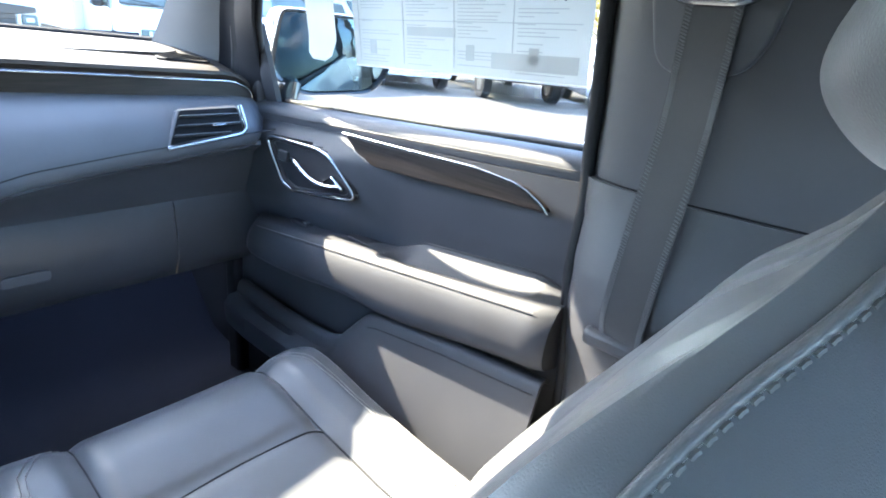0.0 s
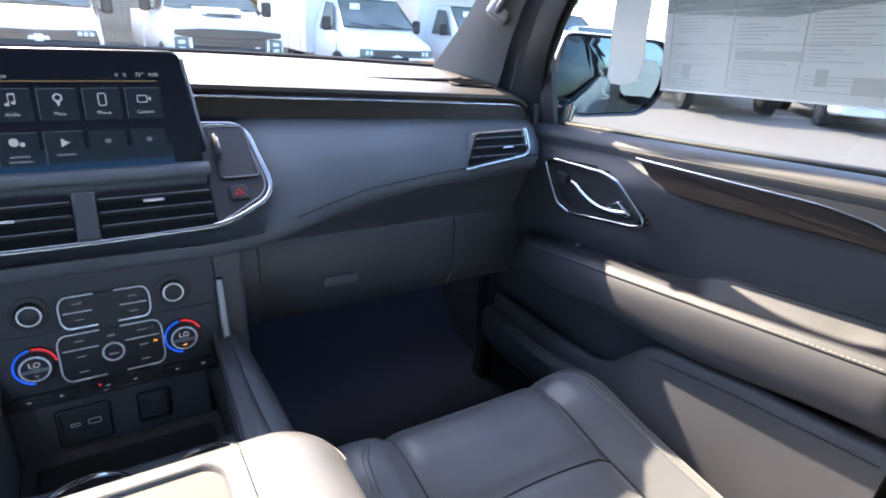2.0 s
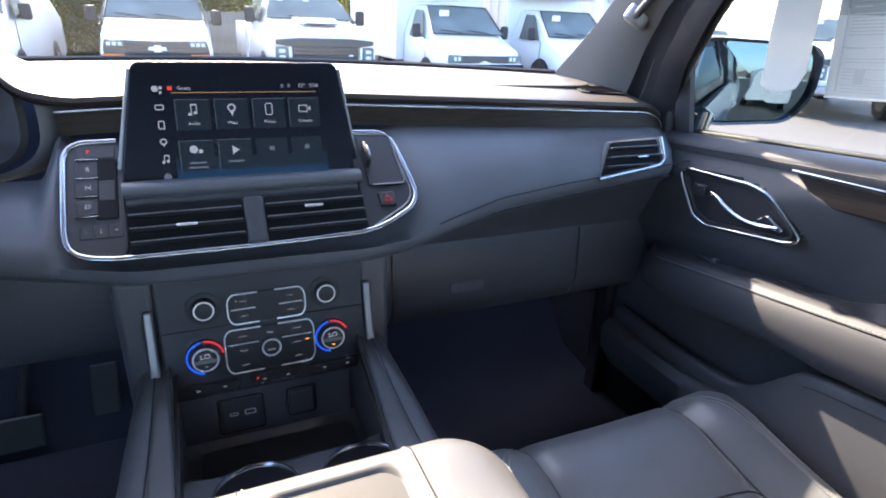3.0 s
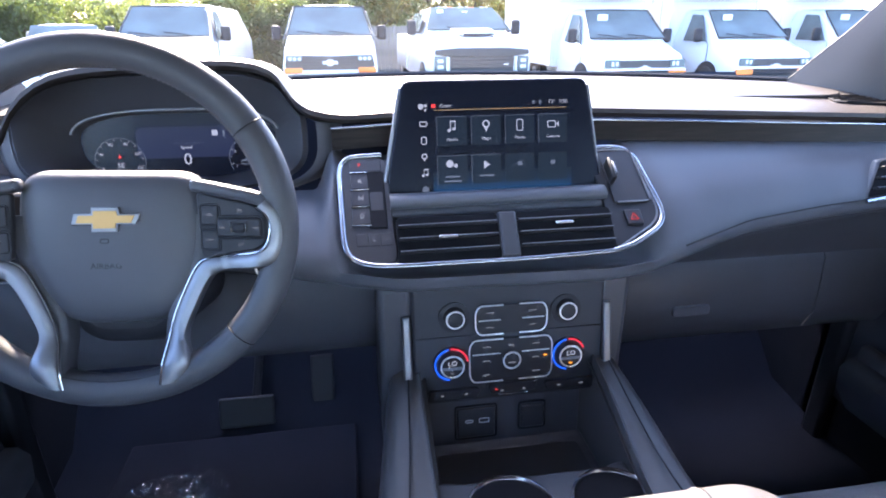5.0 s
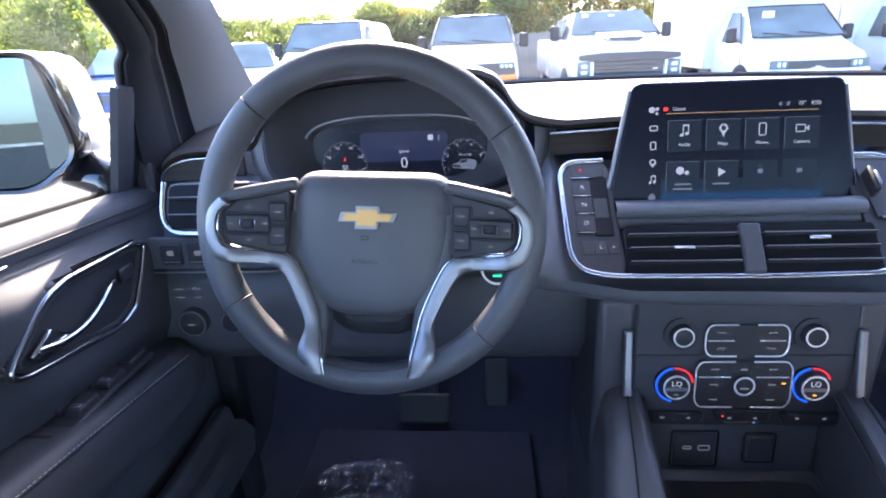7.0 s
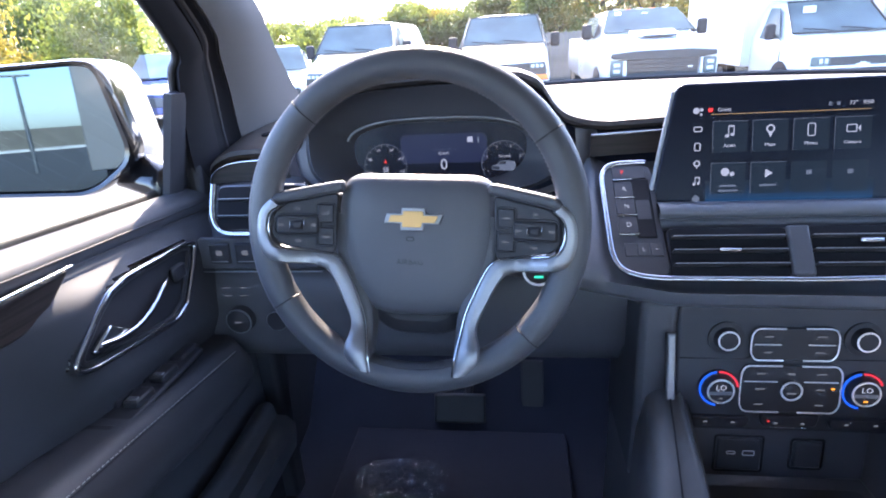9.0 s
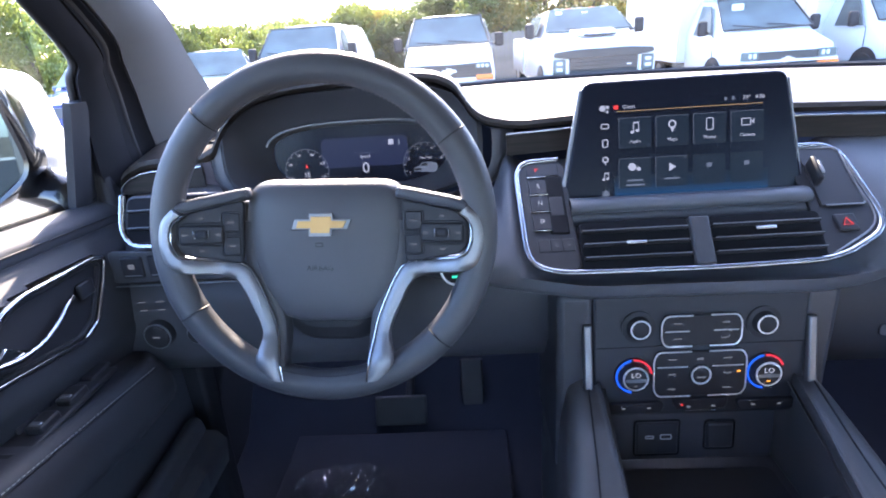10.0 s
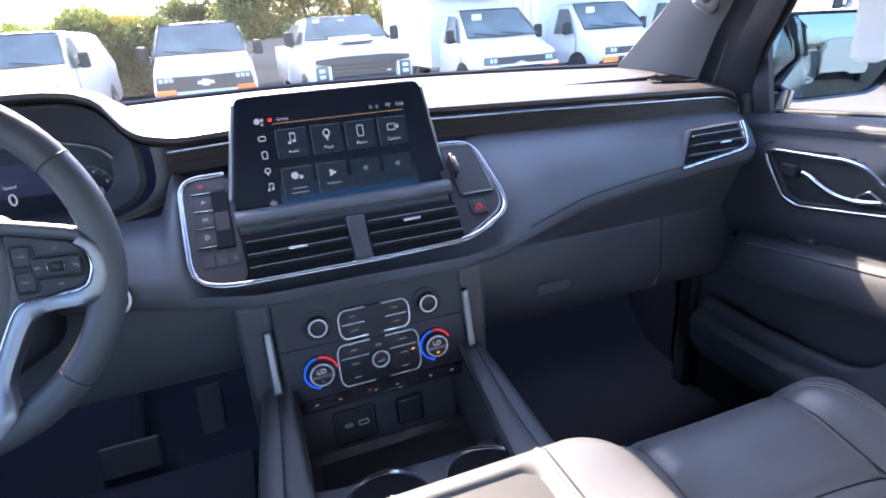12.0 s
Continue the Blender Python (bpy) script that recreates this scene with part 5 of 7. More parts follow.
def driver_controls(dash):
    """Switches left of the wheel, start button."""
    m = frame_at((-0.745, 0.997, 1.215), (1, 0, 0), (0, 0.05, 1))
    pl = part("switch_panel", prism(rounded(0.19, 0.050, 0.006), 0.006, 0.002, m=m), PLASTIC, dash, "black switch panel")
    part("panel_line", block((0.20, 0.0022, 0.003), (0.0, -0.030, 0.006), 0.001, m=m), SATIN, dash, "thin silver line")
    for cx in (-0.060, -0.018, 0.022):
        b = part("switch", block((0.034, 0.034, 0.008), (cx, 0, 0.006), 0.003, m=m), BUTTON, pl)
        part("legend", block((0.010, 0.008, 0.0005), (cx, 0.002, 0.0102), 0.002, m=m), UI_DIM, b)
        part("switch_edge", block((0.026, 0.0015, 0.001), (cx, -0.012, 0.0103), 0, m=m), SATIN, b)
    part("coin_slot", block((0.050, 0.022, 0.003), (0.068, 0, 0.006), 0.002, m=m), DARK, pl)
    k = frame_at((-0.800, 1.012, 1.095), (1, 0, 0), (0, 0.0, 1))
    kn = part("headlamp_knob", turned([(0.024, 0), (0.023, 0.010), (0.020, 0.018), (0.018, 0.020), (0, 0.020)], 32, m=k), BUTTON, dash, "black headlamp knob")
    part("knob_ring", ring(0.0205, 0.0016, 32, 6, m=k @ Matrix.Translation((0, 0, 0.017))), SATIN, kn, "silver ring")
    part("legend", block((0.012, 0.002, 0.0005), (0, 0, 0.0202), 0, m=k), UI_DIM, kn)
    k2 = k @ Matrix.Translation((0.062, -0.002, 0))
    kn = part("dimmer_wheel", turned([(0.018, 0), (0.017, 0.010), (0.015, 0.014), (0, 0.014)], 28, m=k2), BUTTON, dash)
    part("knob_ring", ring(0.0165, 0.0013, 28, 6, m=k2 @ Matrix.Translation((0, 0, 0.011))), SATIN, kn)
    for i in range(4):
        part("legend", block((0.012, 0.0018, 0.0005), (-0.015 + 0.028 * (i % 2), 0.042 + 0.014 * (i // 2), 0.008), 0, m=k), UI_DIM, dash)
    k = frame_at((-0.3225, 0.936, 1.210), (1, 0, 0), (0, 0.2, 1))
    st = part("start_button", turned([(0.0205, -0.02), (0.020, 0.008), (0.017, 0.010), (0, 0.009)], 32, m=k), BUTTON, dash, "black start button with green lamp")
    part("button_ring", ring(0.0200, 0.0022, 36, 6, m=k @ Matrix.Translation((0, 0, 0.008))), BRIGHT, st, "silver ring")
    part("lamp", block((0.012, 0.003, 0.0006), (0, -0.009, 0.0103), 0, m=k), UI_GREEN, st)
    part("legend", block((0.014, 0.002, 0.0004), (0, 0.001, 0.0102), 0, bm=block((0.012, 0.002, 0.0004), (0, 0.006, 0.0102), 0, m=k), m=k), UI_DIM, st)


# ---- doors ----
def belt_z(y):
    return 1.296 + (1.08 - y) * 0.068


def arm_z(y):
    return 1.094 + (0.77 - y) * 0.125


def door(s):
    th = thing("front_door", "black leather-lined front door with wood trim and chrome handle bezel", "car door", "front doors")
    ys = steps(0.272, 1.125, 45)

    def sk(fn, lo=0.272, hi=1.125, n=45):
        return [[(s * p[0], y, p[1]) for p in fn(y)] for y in steps(lo, hi, n)]

    def upper(y):
        b = belt_z(y)
        return [(0.905, b - 0.004), (0.898, b), (0.885, b + 0.001), (0.868, b - 0.004), (0.858, b - 0.014), (0.855, b - 0.028), (0.860, b - 0.036)]
    part("window_sill", slab(sk(upper), 0.006), DIM_VINYL, th, "padded sill under the window")
    seam_b = [(s * 0.8545, y, belt_z(y) - 0.020) for y in ys]
    part("sill_seam", tube(seam_b, 0.0011, 6), DARK, th)

    def mid(y):
        b, a = belt_z(y) - 0.034, arm_z(y)
        k = smooth01((y - 0.62) / 0.17)
        out = []
        for t in steps(0, 1, 46):
            z = lerp(b, a - 0.012, t)
            bulge = lerp(0.862, 0.834, smooth01(t / 0.24)) * k + (1 - k) * lerp(0.860, 0.872, smooth01((t - 0.25) / 0.5))
            x = bulge + 0.02 * smooth01((t - 0.7) / 0.3) * k
            out.append((x, z))
        return out
    hz = [(0.992, 1.237), (0.970, 1.244), (0.831, 1.249), (0.797, 1.243), (0.774, 1.230), (0.722, 1.190), (0.723, 1.179), (0.740, 1.172), (0.905, 1.147), (0.940, 1.158), (0.978, 1.212)]
    hs = soften(hz, 0.009, 4)
    panel = grid(sk(mid, n=190))
    bmesh.ops.delete(panel, geom=[f for f in panel.faces if inside(f.calc_center_median().y, f.calc_center_median().z, hs)], context="FACES")
    bmesh.ops.recalc_face_normals(panel, faces=panel.faces)
    bmesh.ops.solidify(panel, geom=panel.faces[:], thickness=0.006)
    part("upper_panel", panel, DIM_VINYL, th, "black padded door panel")

    # armrest
    def arm(y):
        a = arm_z(y)
        k = smooth01((1.08 - y) / 0.10)
        w = 0.080 * k
        dish = 0.020 * smooth01((0.615 - y) / 0.03) * smooth01((y - 0.285) / 0.10)
        e = smooth01((y - 0.272) / 0.02)
        lo = lerp(1.010, 1.056, smooth01((0.62 - y) / 0.36))
        lo = lerp(lo, 0.985, smooth01((y - 0.66) / 0.25))
        xo = 0.872
        xi = xo - w - 0.010 * k * e
        up = 0.020 * smooth01((0.64 - y) / 0.08) * smooth01((y - 0.272) / 0.08)
        return [(xo, a - 0.010 + up), (xo - 0.010, a - 0.002 + up), (xo - 0.024 * k, a - dish * 0.4 + up * 0.4), (xo - 0.046 * k, a - dish), (xo - 0.058 * k, a - 0.3 * dish), (xi + 0.020 * k, a), (xi + 0.010, a - 0.004), (xi + 0.004, a - 0.011), (xi - 0.004 * k, a - 0.022), (xi - 0.009 * k, lerp(a, lo, 0.38)), (xi - 0.012 * k, lerp(a, lo, 0.55)), (xi - 0.012 * k, lerp(a, lo, 0.72)), (xi - 0.006 * k, lerp(a, lo, 0.87)), (xi + 0.006 * k, lerp(a, lo, 0.96)), (xi + 0.03, lo - 0.002), (xo + 0.004, lo)]
    part("armrest", grid(sk(arm, hi=1.085), closed=True, caps=True), DIM_VINYL, th, "long padded armrest")
    edge = [(s * 0.7850, y, arm_z(y) - 0.0115) for y in steps(0.30, 0.97, 40)]
    part("armrest_seam", tube(edge, 0.0012, 6), DARK, th)
    stitches([(x - s * 0.0012, y, z + 0.004) for x, y, z in edge], th, 0.007, 0.0006)
    # sewn line behind the dished grip
    part("grip_line", tube([(s * 0.8625, y, arm_z(y) - 0.0015 + 0.020 * smooth01((0.64 - y) / 0.08) * smooth01((y - 0.272) / 0.08)) for y in steps(0.62, 0.29, 20)], 0.0018, 6), DARK, th)

    # lower panel with map pocket
    def pocket_top(y):
        return table(y, [(0.27, 1.044), (0.45, 1.026), (0.60, 1.004), (0.635, 0.992), (0.705, 0.915), (0.74, 0.900), (0.80, 0.895), (0.90, 0.890), (1.10, 0.90)])

    def inner(y):
        lo = 1.0 if y > 0.6 else 1.05
        return [(0.858, lo + 0.03), (0.850, 0.97), (0.848, 0.88), (0.845, 0.80), (0.84, 0.72)]
    part("inner_panel", slab(sk(inner), 0.008), PLASTIC, th)

    def pocket(y):
        t = pocket_top(y)
        return [(0.820, t - 0.010), (0.808, t - 0.001), (0.796, t - 0.001), (0.790, t - 0.008), (0.786, t - 0.028), (0.768, lerp(t, 0.84, 0.5)), (0.752, 0.850), (0.758, 0.80), (0.80, 0.74)]
    part("map_pocket", slab(sk(pocket, hi=1.06, n=70), 0.006), PLASTIC, th, "moulded map pocket")
    part("pocket_rim_line", tube([(s * 0.7865, y, pocket_top(y) - 0.022) for y in steps(0.28, 0.62, 20)], 0.0012, 6), DARK, th)
    # wood insert with its chrome line
    tp = [(0.770, 1.287), (0.62, 1.291), (0.465, 1.296), (0.385, 1.290), (0.345, 1.270), (0.336, 1.262), (0.42, 1.259), (0.58, 1.250), (0.690, 1.245), (0.725, 1.254)]
    wm = Matrix(((0, 0, -s * 1.0, s * 0.857), (1, 0, 0, 0), (0, 1, 0, 0), (0, 0, 0, 1)))
    part("wood_insert", prism(soften(tp, 0.010), 0.014, 0.003, m=wm), WOOD, th, "dark wood insert")
    part("chrome_line", tube([wm @ Vector((y, z, 0.0145)) for y, z in soften([(0.772, 1.289), (0.62, 1.293), (0.465, 1.298), (0.385, 1.292), (0.345, 1.272), (0.336, 1.262)], 0.02, closed=False)], 0.0020, 8), CHROME, th, "thin chrome line")
    # inside handle
    hm = Matrix(((0, 0, -s * 1.0, s * 0.837), (1, 0, 0, 0), (0, 1, 0, 0), (0, 0, 0, 1)))
    cy, cz = 0.853, 1.205

    def cup(k, w):
        return [hm @ Vector((cy + (y - cy) * k, cz + (z - cz) * k, w)) for y, z in hs]
    bez = part("handle_cup", grid([cup(1.04, 0.003), cup(1.0, 0.007), cup(0.95, 0.004), cup(0.91, -0.010), cup(0.86, -0.020), cup(0.5, -0.024), cup(0.02, -0.025)], closed=True, caps=True), DARK, th, "dark handle recess")
    part("handle_bezel", tube([hm @ Vector((y, z, 0.008)) for y, z in hs], 0.0036, 10, closed=True), CHROME, bez, "chrome handle bezel")
    part("bezel_gap", tube([hm @ Vector((cy + (y - cy) * 0.90, cz + (z - cz) * 0.88, 0.0050)) for y, z in hs], 0.0034, 8, closed=True), BUTTON, bez)
    part("inside_handle", tube([hm @ Vector(p) for p in curve3([(0.905, 1.213, 0.010), (0.886, 1.210, 0.015), (0.862, 1.199, 0.017), (0.828, 1.188, 0.017), (0.792, 1.186, 0.014), (0.760, 1.192, 0.010)], 6)], 0.0050, 10, flat=0.8), CHROME, bez, "chrome pull lever")
    part("lever_foot", prism(soften([(0.815, 1.186), (0.782, 1.209), (0.748, 1.192), (0.752, 1.184)], 0.004), 0.008, 0.003, m=hm @ Matrix.Translation((0, 0, 0.005))), CHROME, bez)
    part("lock_button", block((0.030, 0.022, 0.008), (0.935, 1.212, 0.009), 0.003, m=hm), BUTTON, bez)
    # window switches on the armrest
    if s > 0:
        sw = block((0.026, 0.055, 0.010), (s * 0.842, 0.885, arm_z(0.885) + 0.001), 0.003)
        b = part("window_switch", sw, BUTTON, th)
        part("switch_edge", block((0.018, 0.010, 0.004), (s * 0.842, 0.872, arm_z(0.885) + 0.007), 0.001, 1), SATIN, b)
        # Thin dark plate painted in for the shaded hollow of the cup.
        part("pull_cup", block((0.030, 0.075, 0.004), (s * 0.846, 0.700, arm_z(0.700) + 0.0005), 0.006), DARK, th, "dark pull cup")
    else:
        base = part("switch_base", block((0.062, 0.24, 0.008), (-0.836, 0.80, arm_z(0.80) + 0.002), 0.006, m=None), BUTTON, th, "black window switch base")
        for i in range(2):
            for j in range(2):
                y = 0.845 - 0.055 * i
                p = (-0.850 + 0.028 * j, y, arm_z(0.80) + 0.009)
                b = part("window_switch", block((0.022, 0.036, 0.012), p, 0.003), BUTTON, base)
                part("switch_edge", block((0.014, 0.008, 0.003), (p[0], p[1] - 0.010, p[2] + 0.006), 0.001, 1), SATIN, b)
        part("mirror_pad", block((0.040, 0.045, 0.008), (-0.838, 0.905, arm_z(0.80) + 0.006), 0.006), DARK, base)
        part("seat_memory", block((0.046, 0.045, 0.006), (-0.838, 0.715, arm_z(0.80) + 0.006), 0.003), DARK, base)
    # glass and outer skin
    g = part("window_glass", grid([[(s * 0.905, y, belt_z(y) - 0.01), (s * lerp(0.80, 0.84, 0.0), lerp(y, 0.45, 0.25), 1.70)] for y in (0.12, 0.6, 1.09)]), GLASS, th)
    g.visible_shadow = False
    part("outer_skin", slab([[(s * 0.925, y, belt_z(y) - 0.008), (s * 0.965, y, 1.22), (s * 0.985, y, 1.0), (s * 0.985, y, 0.75), (s * 0.95, y, 0.45)] for y in steps(-0.1, 1.35, 6)], 0.01), WHITE_CAR, th, "white painted outer skin")
    part("division_post", slab([[(s * (lerp(0.902, 0.853, k) - 0.003 * (dy > 0)), lerp(1.050, 1.041, k) + dy, lerp(1.285, 1.455, k)) for dy in (-0.006, 0.0, 0.012, 0.024, 0.030)] for k in steps(0, 1, 5)], 0.012), DARK, th, "black window post")
    part("post_seal", tube([(s * lerp(0.897, 0.843, k), lerp(1.082, 1.072, k), lerp(1.290, 1.474, k)) for k in steps(0, 1, 5)], 0.004, 8), FRAME_BLACK, th, "black seal")
    part("corner_panel", slab([[(s * lerp(0.900, 0.846, k) - s * 0.002, lerp(1.084, 1.070, k) + dy * lerp(1.0, 0.35, k), lerp(1.285, 1.470, k)) for dy in (0, 0.04, 0.08)] for k in steps(0, 1, 5)], 0.008), FRAME_BLACK, th, "black corner panel")
    if s < 0:
        th.location = (-0.010, -0.008, 0.0)
    part("outer_sill", tube([(s * 0.918, y, belt_z(y) - 0.001) for y in steps(-0.1, 1.15, 8)], 0.008, 8), RUBBER, th, "black window seal")
    return th


def b_pillar(s):
    th = thing("b_pillar", "black moulded pillar trim behind the front door", "pillar trim", "middle pillars")

    def row(z):
        top = smooth01((z - 1.3) / 0.5)
        x = 0.845 - 0.075 * top - 0.034 * smooth01((1.30 - z) / 0.12)
        yf = table(z, [(0.6, 0.235), (1.03, 0.24), (1.33, 0.285), (1.55, 0.285), (1.80, 0.27)])
        yb = table(z, [(0.6, -0.20), (1.2, -0.12), (1.8, -0.05)])
        return [(s * (x + 0.05), yf + 0.012, z), (s * (x + 0.018), yf + 0.006, z), (s * x, yf - 0.012, z), (s * (x - 0.012), yf - 0.05, z), (s * (x - 0.014), yf - 0.12, z), (s * (x - 0.006), yf - 0.20, z), (s * (x + 0.02), yb, z), (s * (x + 0.06), yb - 0.01, z)]
    part("upper_trim", slab([row(z) for z in steps(1.33, 1.80, 10)], 0.01), PLASTIC, th, "black upper trim")
    part("lower_trim", slab([row(z) for z in steps(0.60, 1.3285, 14)], 0.01), PLASTIC, th, "black lower trim")
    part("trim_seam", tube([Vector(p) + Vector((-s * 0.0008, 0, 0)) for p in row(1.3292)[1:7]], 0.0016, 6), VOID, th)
    part("door_seal", tube([(s * (row(z)[1][0] + 0.004), row(z)[1][1] + 0.008, z) for z in steps(0.66, 1.75, 14)], 0.010, 8), FRAME_BLACK, th)
    if s > 0:
        # height adjuster cover round the belt ring
        cov = [(0.262, 1.80), (0.235, 1.533), (0.224, 1.482), (0.210, 1.468), (0.170, 1.464), (0.132, 1.476), (0.116, 1.505), (0.108, 1.545), (0.095, 1.80)]
        mm = Matrix(((0, -0.168, -1, 0.8148 + 0.168 * 1.45), (1, 0, 0, 0), (0, 1, 0, 0), (0, 0, 0, 1)))
        part("adjuster_cover", prism(soften(cov, 0.012), 0.010, 0.004, m=mm, seg=3), PLASTIC, th, "raised adjuster cover")
    return th


def seat_belt():
    th = thing("seat_belt", "grey-black seat belt hanging on the pillar", "seat belt")
    path = [(0.781, 0.170, 1.566), (0.792, 0.171, 1.47), (0.805, 0.175, 1.40), (0.800, 0.182, 1.28), (0.779, 0.180, 1.19), (0.783, 0.178, 1.155), (0.800, 0.178, 1.10)]
    rows = [[(x, y + 0.027 * k * (1 + 0.12 * (1.5 - z)), z + 0.010 * k) for k in steps(-1, 1, 6)] for x, y, z in curve3(path, 6)]
    part("webbing", slab(rows, 0.0016), WEB, th)
    fine = [[Vector(r[0]), Vector(r[-1])] for r in rows]
    for e in (0, 1):
        bm = bmesh.new()
        for i in range(len(fine) - 1):
            for j in range(5):
                p, q = fine[i][e].lerp(fine[i + 1][e], j / 5), fine[i][1 - e].lerp(fine[i + 1][1 - e], j / 5)
                d = (q - p).normalized()
                tube([p + d * 0.001 + Vector((-0.0020, 0, 0)), p + d * 0.0075 + Vector((-0.0020, 0, 0))], 0.0009, 5, bm=bm)
        part("ribbed_edge", bm, RIB, th, "ribbed grey edge")
    m = frame_at((0.784, 0.174, 1.560), (0, -1, 0), (0, 0, 1)) @ Matrix.Scale(0.88, 4)
    part("belt_ring", tube([m @ Vector((a, b, 0.004)) for a, b in soften([(-0.052, 0.030), (-0.052, -0.010), (-0.030, -0.026), (0.034, -0.026), (0.056, -0.010), (0.056, 0.030)], 0.015)], 0.0065, 10, closed=True), CHROME, th, "polished belt ring")
    part("ring_bar", block((0.080, 0.016, 0.016), (0, -0.004, 0.004), 0.006, m=m), GLOSSY, th)
    part("belt_slot", block((0.02, 0.090, 0.024), (0.785, 0.180, 1.150), 0.008), PLASTIC, th, "moulded belt slot")


# ---- passenger seat ----
def seat():
    th = thing("front_seat", "black leather front passenger seat with grey stitching", "car seat")
    cx = 0.487

    def top(x, y):
        z = table(y, [(0.10, 0.850), (0.25, 0.855), (0.42, 0.868), (0.565, 0.888), (0.66, 0.908), (0.705, 0.908), (0.735, 0.895), (0.758, 0.870), (0.772, 0.835), (0.776, 0.78)])
        t = abs(x - cx)
        z += table(t, [(0, 0.0), (0.125, 0.002), (0.140, -0.004), (0.150, -0.004), (0.175, 0.012), (0.215, 0.018), (0.245, 0.008), (0.268, -0.020), (0.283, -0.070), (0.288, -0.16)]) * (1 - 0.35 * smooth01((y - 0.68) / 0.09))
        z -= 0.006 * math.exp(-((y - 0.562) / 0.008) ** 2) * (1 if t < 0.145 else 0)
        z -= 0.004 * math.exp(-((t - 0.146) / 0.005) ** 2)
        return z
    xs = sorted(set([round(v, 4) for v in steps(cx - 0.288, cx + 0.288, 72)]))
    ysv = steps(0.10, 0.69, 46) + steps(0.70, 0.776, 10)
    part("cushion", grid([[(x, y, top(x, y)) for x in xs] for y in ysv]), SEAT_LEATHER, th, "black leather cushion")
    part("cushion_side", slab([[(cx + u * 0.287, y, z) for u in (-1, 1)] for y, z in ((0.774, 0.80), (0.772, 0.70), (0.70, 0.66), (0.2, 0.66))], 0.01), VINYL, th)
    for s in (1, -1):
        part("side_shield", block((0.02, 0.60, 0.20), (cx + s * 0.285, 0.40, 0.72), 0.008), PLASTIC, th, "black side shield")
        part("seam", tube([(cx + s * 0.146, y, top(cx + s * 0.146, y) + 0.0012) for y in steps(0.15, 0.77, 40)], 0.0014, 6), DARK, th)
        path = [(cx + s * table(y, [(0.15, 0.222), (0.60, 0.222), (0.68, 0.212), (0.72, 0.185), (0.735, 0.160)]), y) for y in steps(0.15, 0.735, 40)]
        stitches([(x, y, top(x, y) + 0.0012) for x, y in path], th, 0.0055, 0.0009)
        stitches([(x - s * 0.007, y - 0.004, top(x - s * 0.007, y - 0.004) + 0.0012) for x, y in path], th, 0.0055, 0.0009)
    part("seam", tube([(x, 0.562 - 0.02 * ((x - cx) / 0.145) ** 2, top(x, 0.562 - 0.02 * ((x - cx) / 0.145) ** 2) + 0.001) for x in steps(cx - 0.145, cx + 0.145, 24)], 0.0014, 6), DARK, th)
    part("seat_base", block((0.42, 0.45, 0.10), (cx, 0.40, 0.645), 0.02), DARK, th)
    # backrest, leaning back, with raised bolsters round a flatter insert
    bx = 0.530
    bm_ = frame_at((bx, 0.310, 0.865), (-1, 0, 0), (0, -0.475, 0.88))

    def half_width(v):
        return sum(hw_at(v + k * 0.012 * min(1.0, (0.662 - v) / 0.05)) for k in (-2, -1, 0, 1, 2)) / 5

    def hw_at(v):
        return table(v, [(-0.01, 0.245), (0.10, 0.268), (0.22, 0.268), (0.36, 0.254), (0.445, 0.234), (0.52, 0.194), (0.555, 0.160), (0.577, 0.134), (0.598, 0.106), (0.617, 0.082), (0.635, 0.062), (0.650, 0.044), (0.660, 0.020)])

    def back_at(v, k):
        """k: 0 the middle of the insert, 1 the piping, 2 the rear edge; the mirrored side has k < 0."""
        a, hw = abs(k), half_width(v)
        drop = -0.020 * smooth01((v - 0.50) / 0.13) - 0.010 * smooth01((0.05 - v) / 0.06)
        low = smooth01((0.50 - v) / 0.40)
        high = 0.026 * smooth01((v - 0.48) / 0.12)
        if a <= 1:
            crease = 0.52
            u = hw * a
            w = table(a, [(0, 0.0), (0.30, 0.001), (0.46, -0.003), (0.50, -0.007), (crease, -0.008), (0.54, -0.006), (0.60, 0.004), (0.70, 0.016), (0.80, 0.018), (0.90, 0.006), (0.96, -0.014), (0.99, -0.034), (1, -0.042)])
            if a > crease:
                w = max(w, 0.0) * lerp(0.10, 1.0, low) + min(w, 0.0)
            w += high * smooth01((a - 0.88) / 0.12)
        else:
            u = hw * table(a, [(1, 1.0), (1.1, 1.004), (1.5, 1.0), (1.8, 0.96), (2, 0.88)])
            w = table(a, [(1, -0.046), (1.1, -0.054), (1.5, -0.085), (1.8, -0.112), (2, -0.122)]) + high * table(a, [(1, 1), (2, 0)])
        return bm_ @ Vector((math.copysign(u, k), v, w + drop * (1 if a < 1 else table(a, [(1, 1), (2, 0)]))))
    vs = steps(-0.01, 0.50, 26) + steps(0.512, 0.660, 28)
    front = [-1 + 2 * i / 96 for i in range(97)]
    part("backrest", grid([[back_at(v, k) for k in front] for v in vs]), SEAT_LEATHER, th, "black leather backrest")
    for s in (1, -1):
        part("back_side", grid([[back_at(v, s * (1 + i / 12)) for i in range(13)] for v in vs]), VINYL, th, "smooth black side panel")
        part("insert_seam", tube([back_at(v, s * 0.52) + bm_.to_3x3() @ Vector((0, 0, 0.001)) for v in vs if v < 0.57], 0.0014, 6), DARK, th)
    edge = [back_at(v, 1) for v in vs] + [back_at(0.6605, k) for k in (0.5, 0, -0.5)] + [back_at(v, -1) for v in reversed(vs)]
    part("piping", tube(edge, 0.0042, 8), SEAT_LEATHER, th, "leather piping")
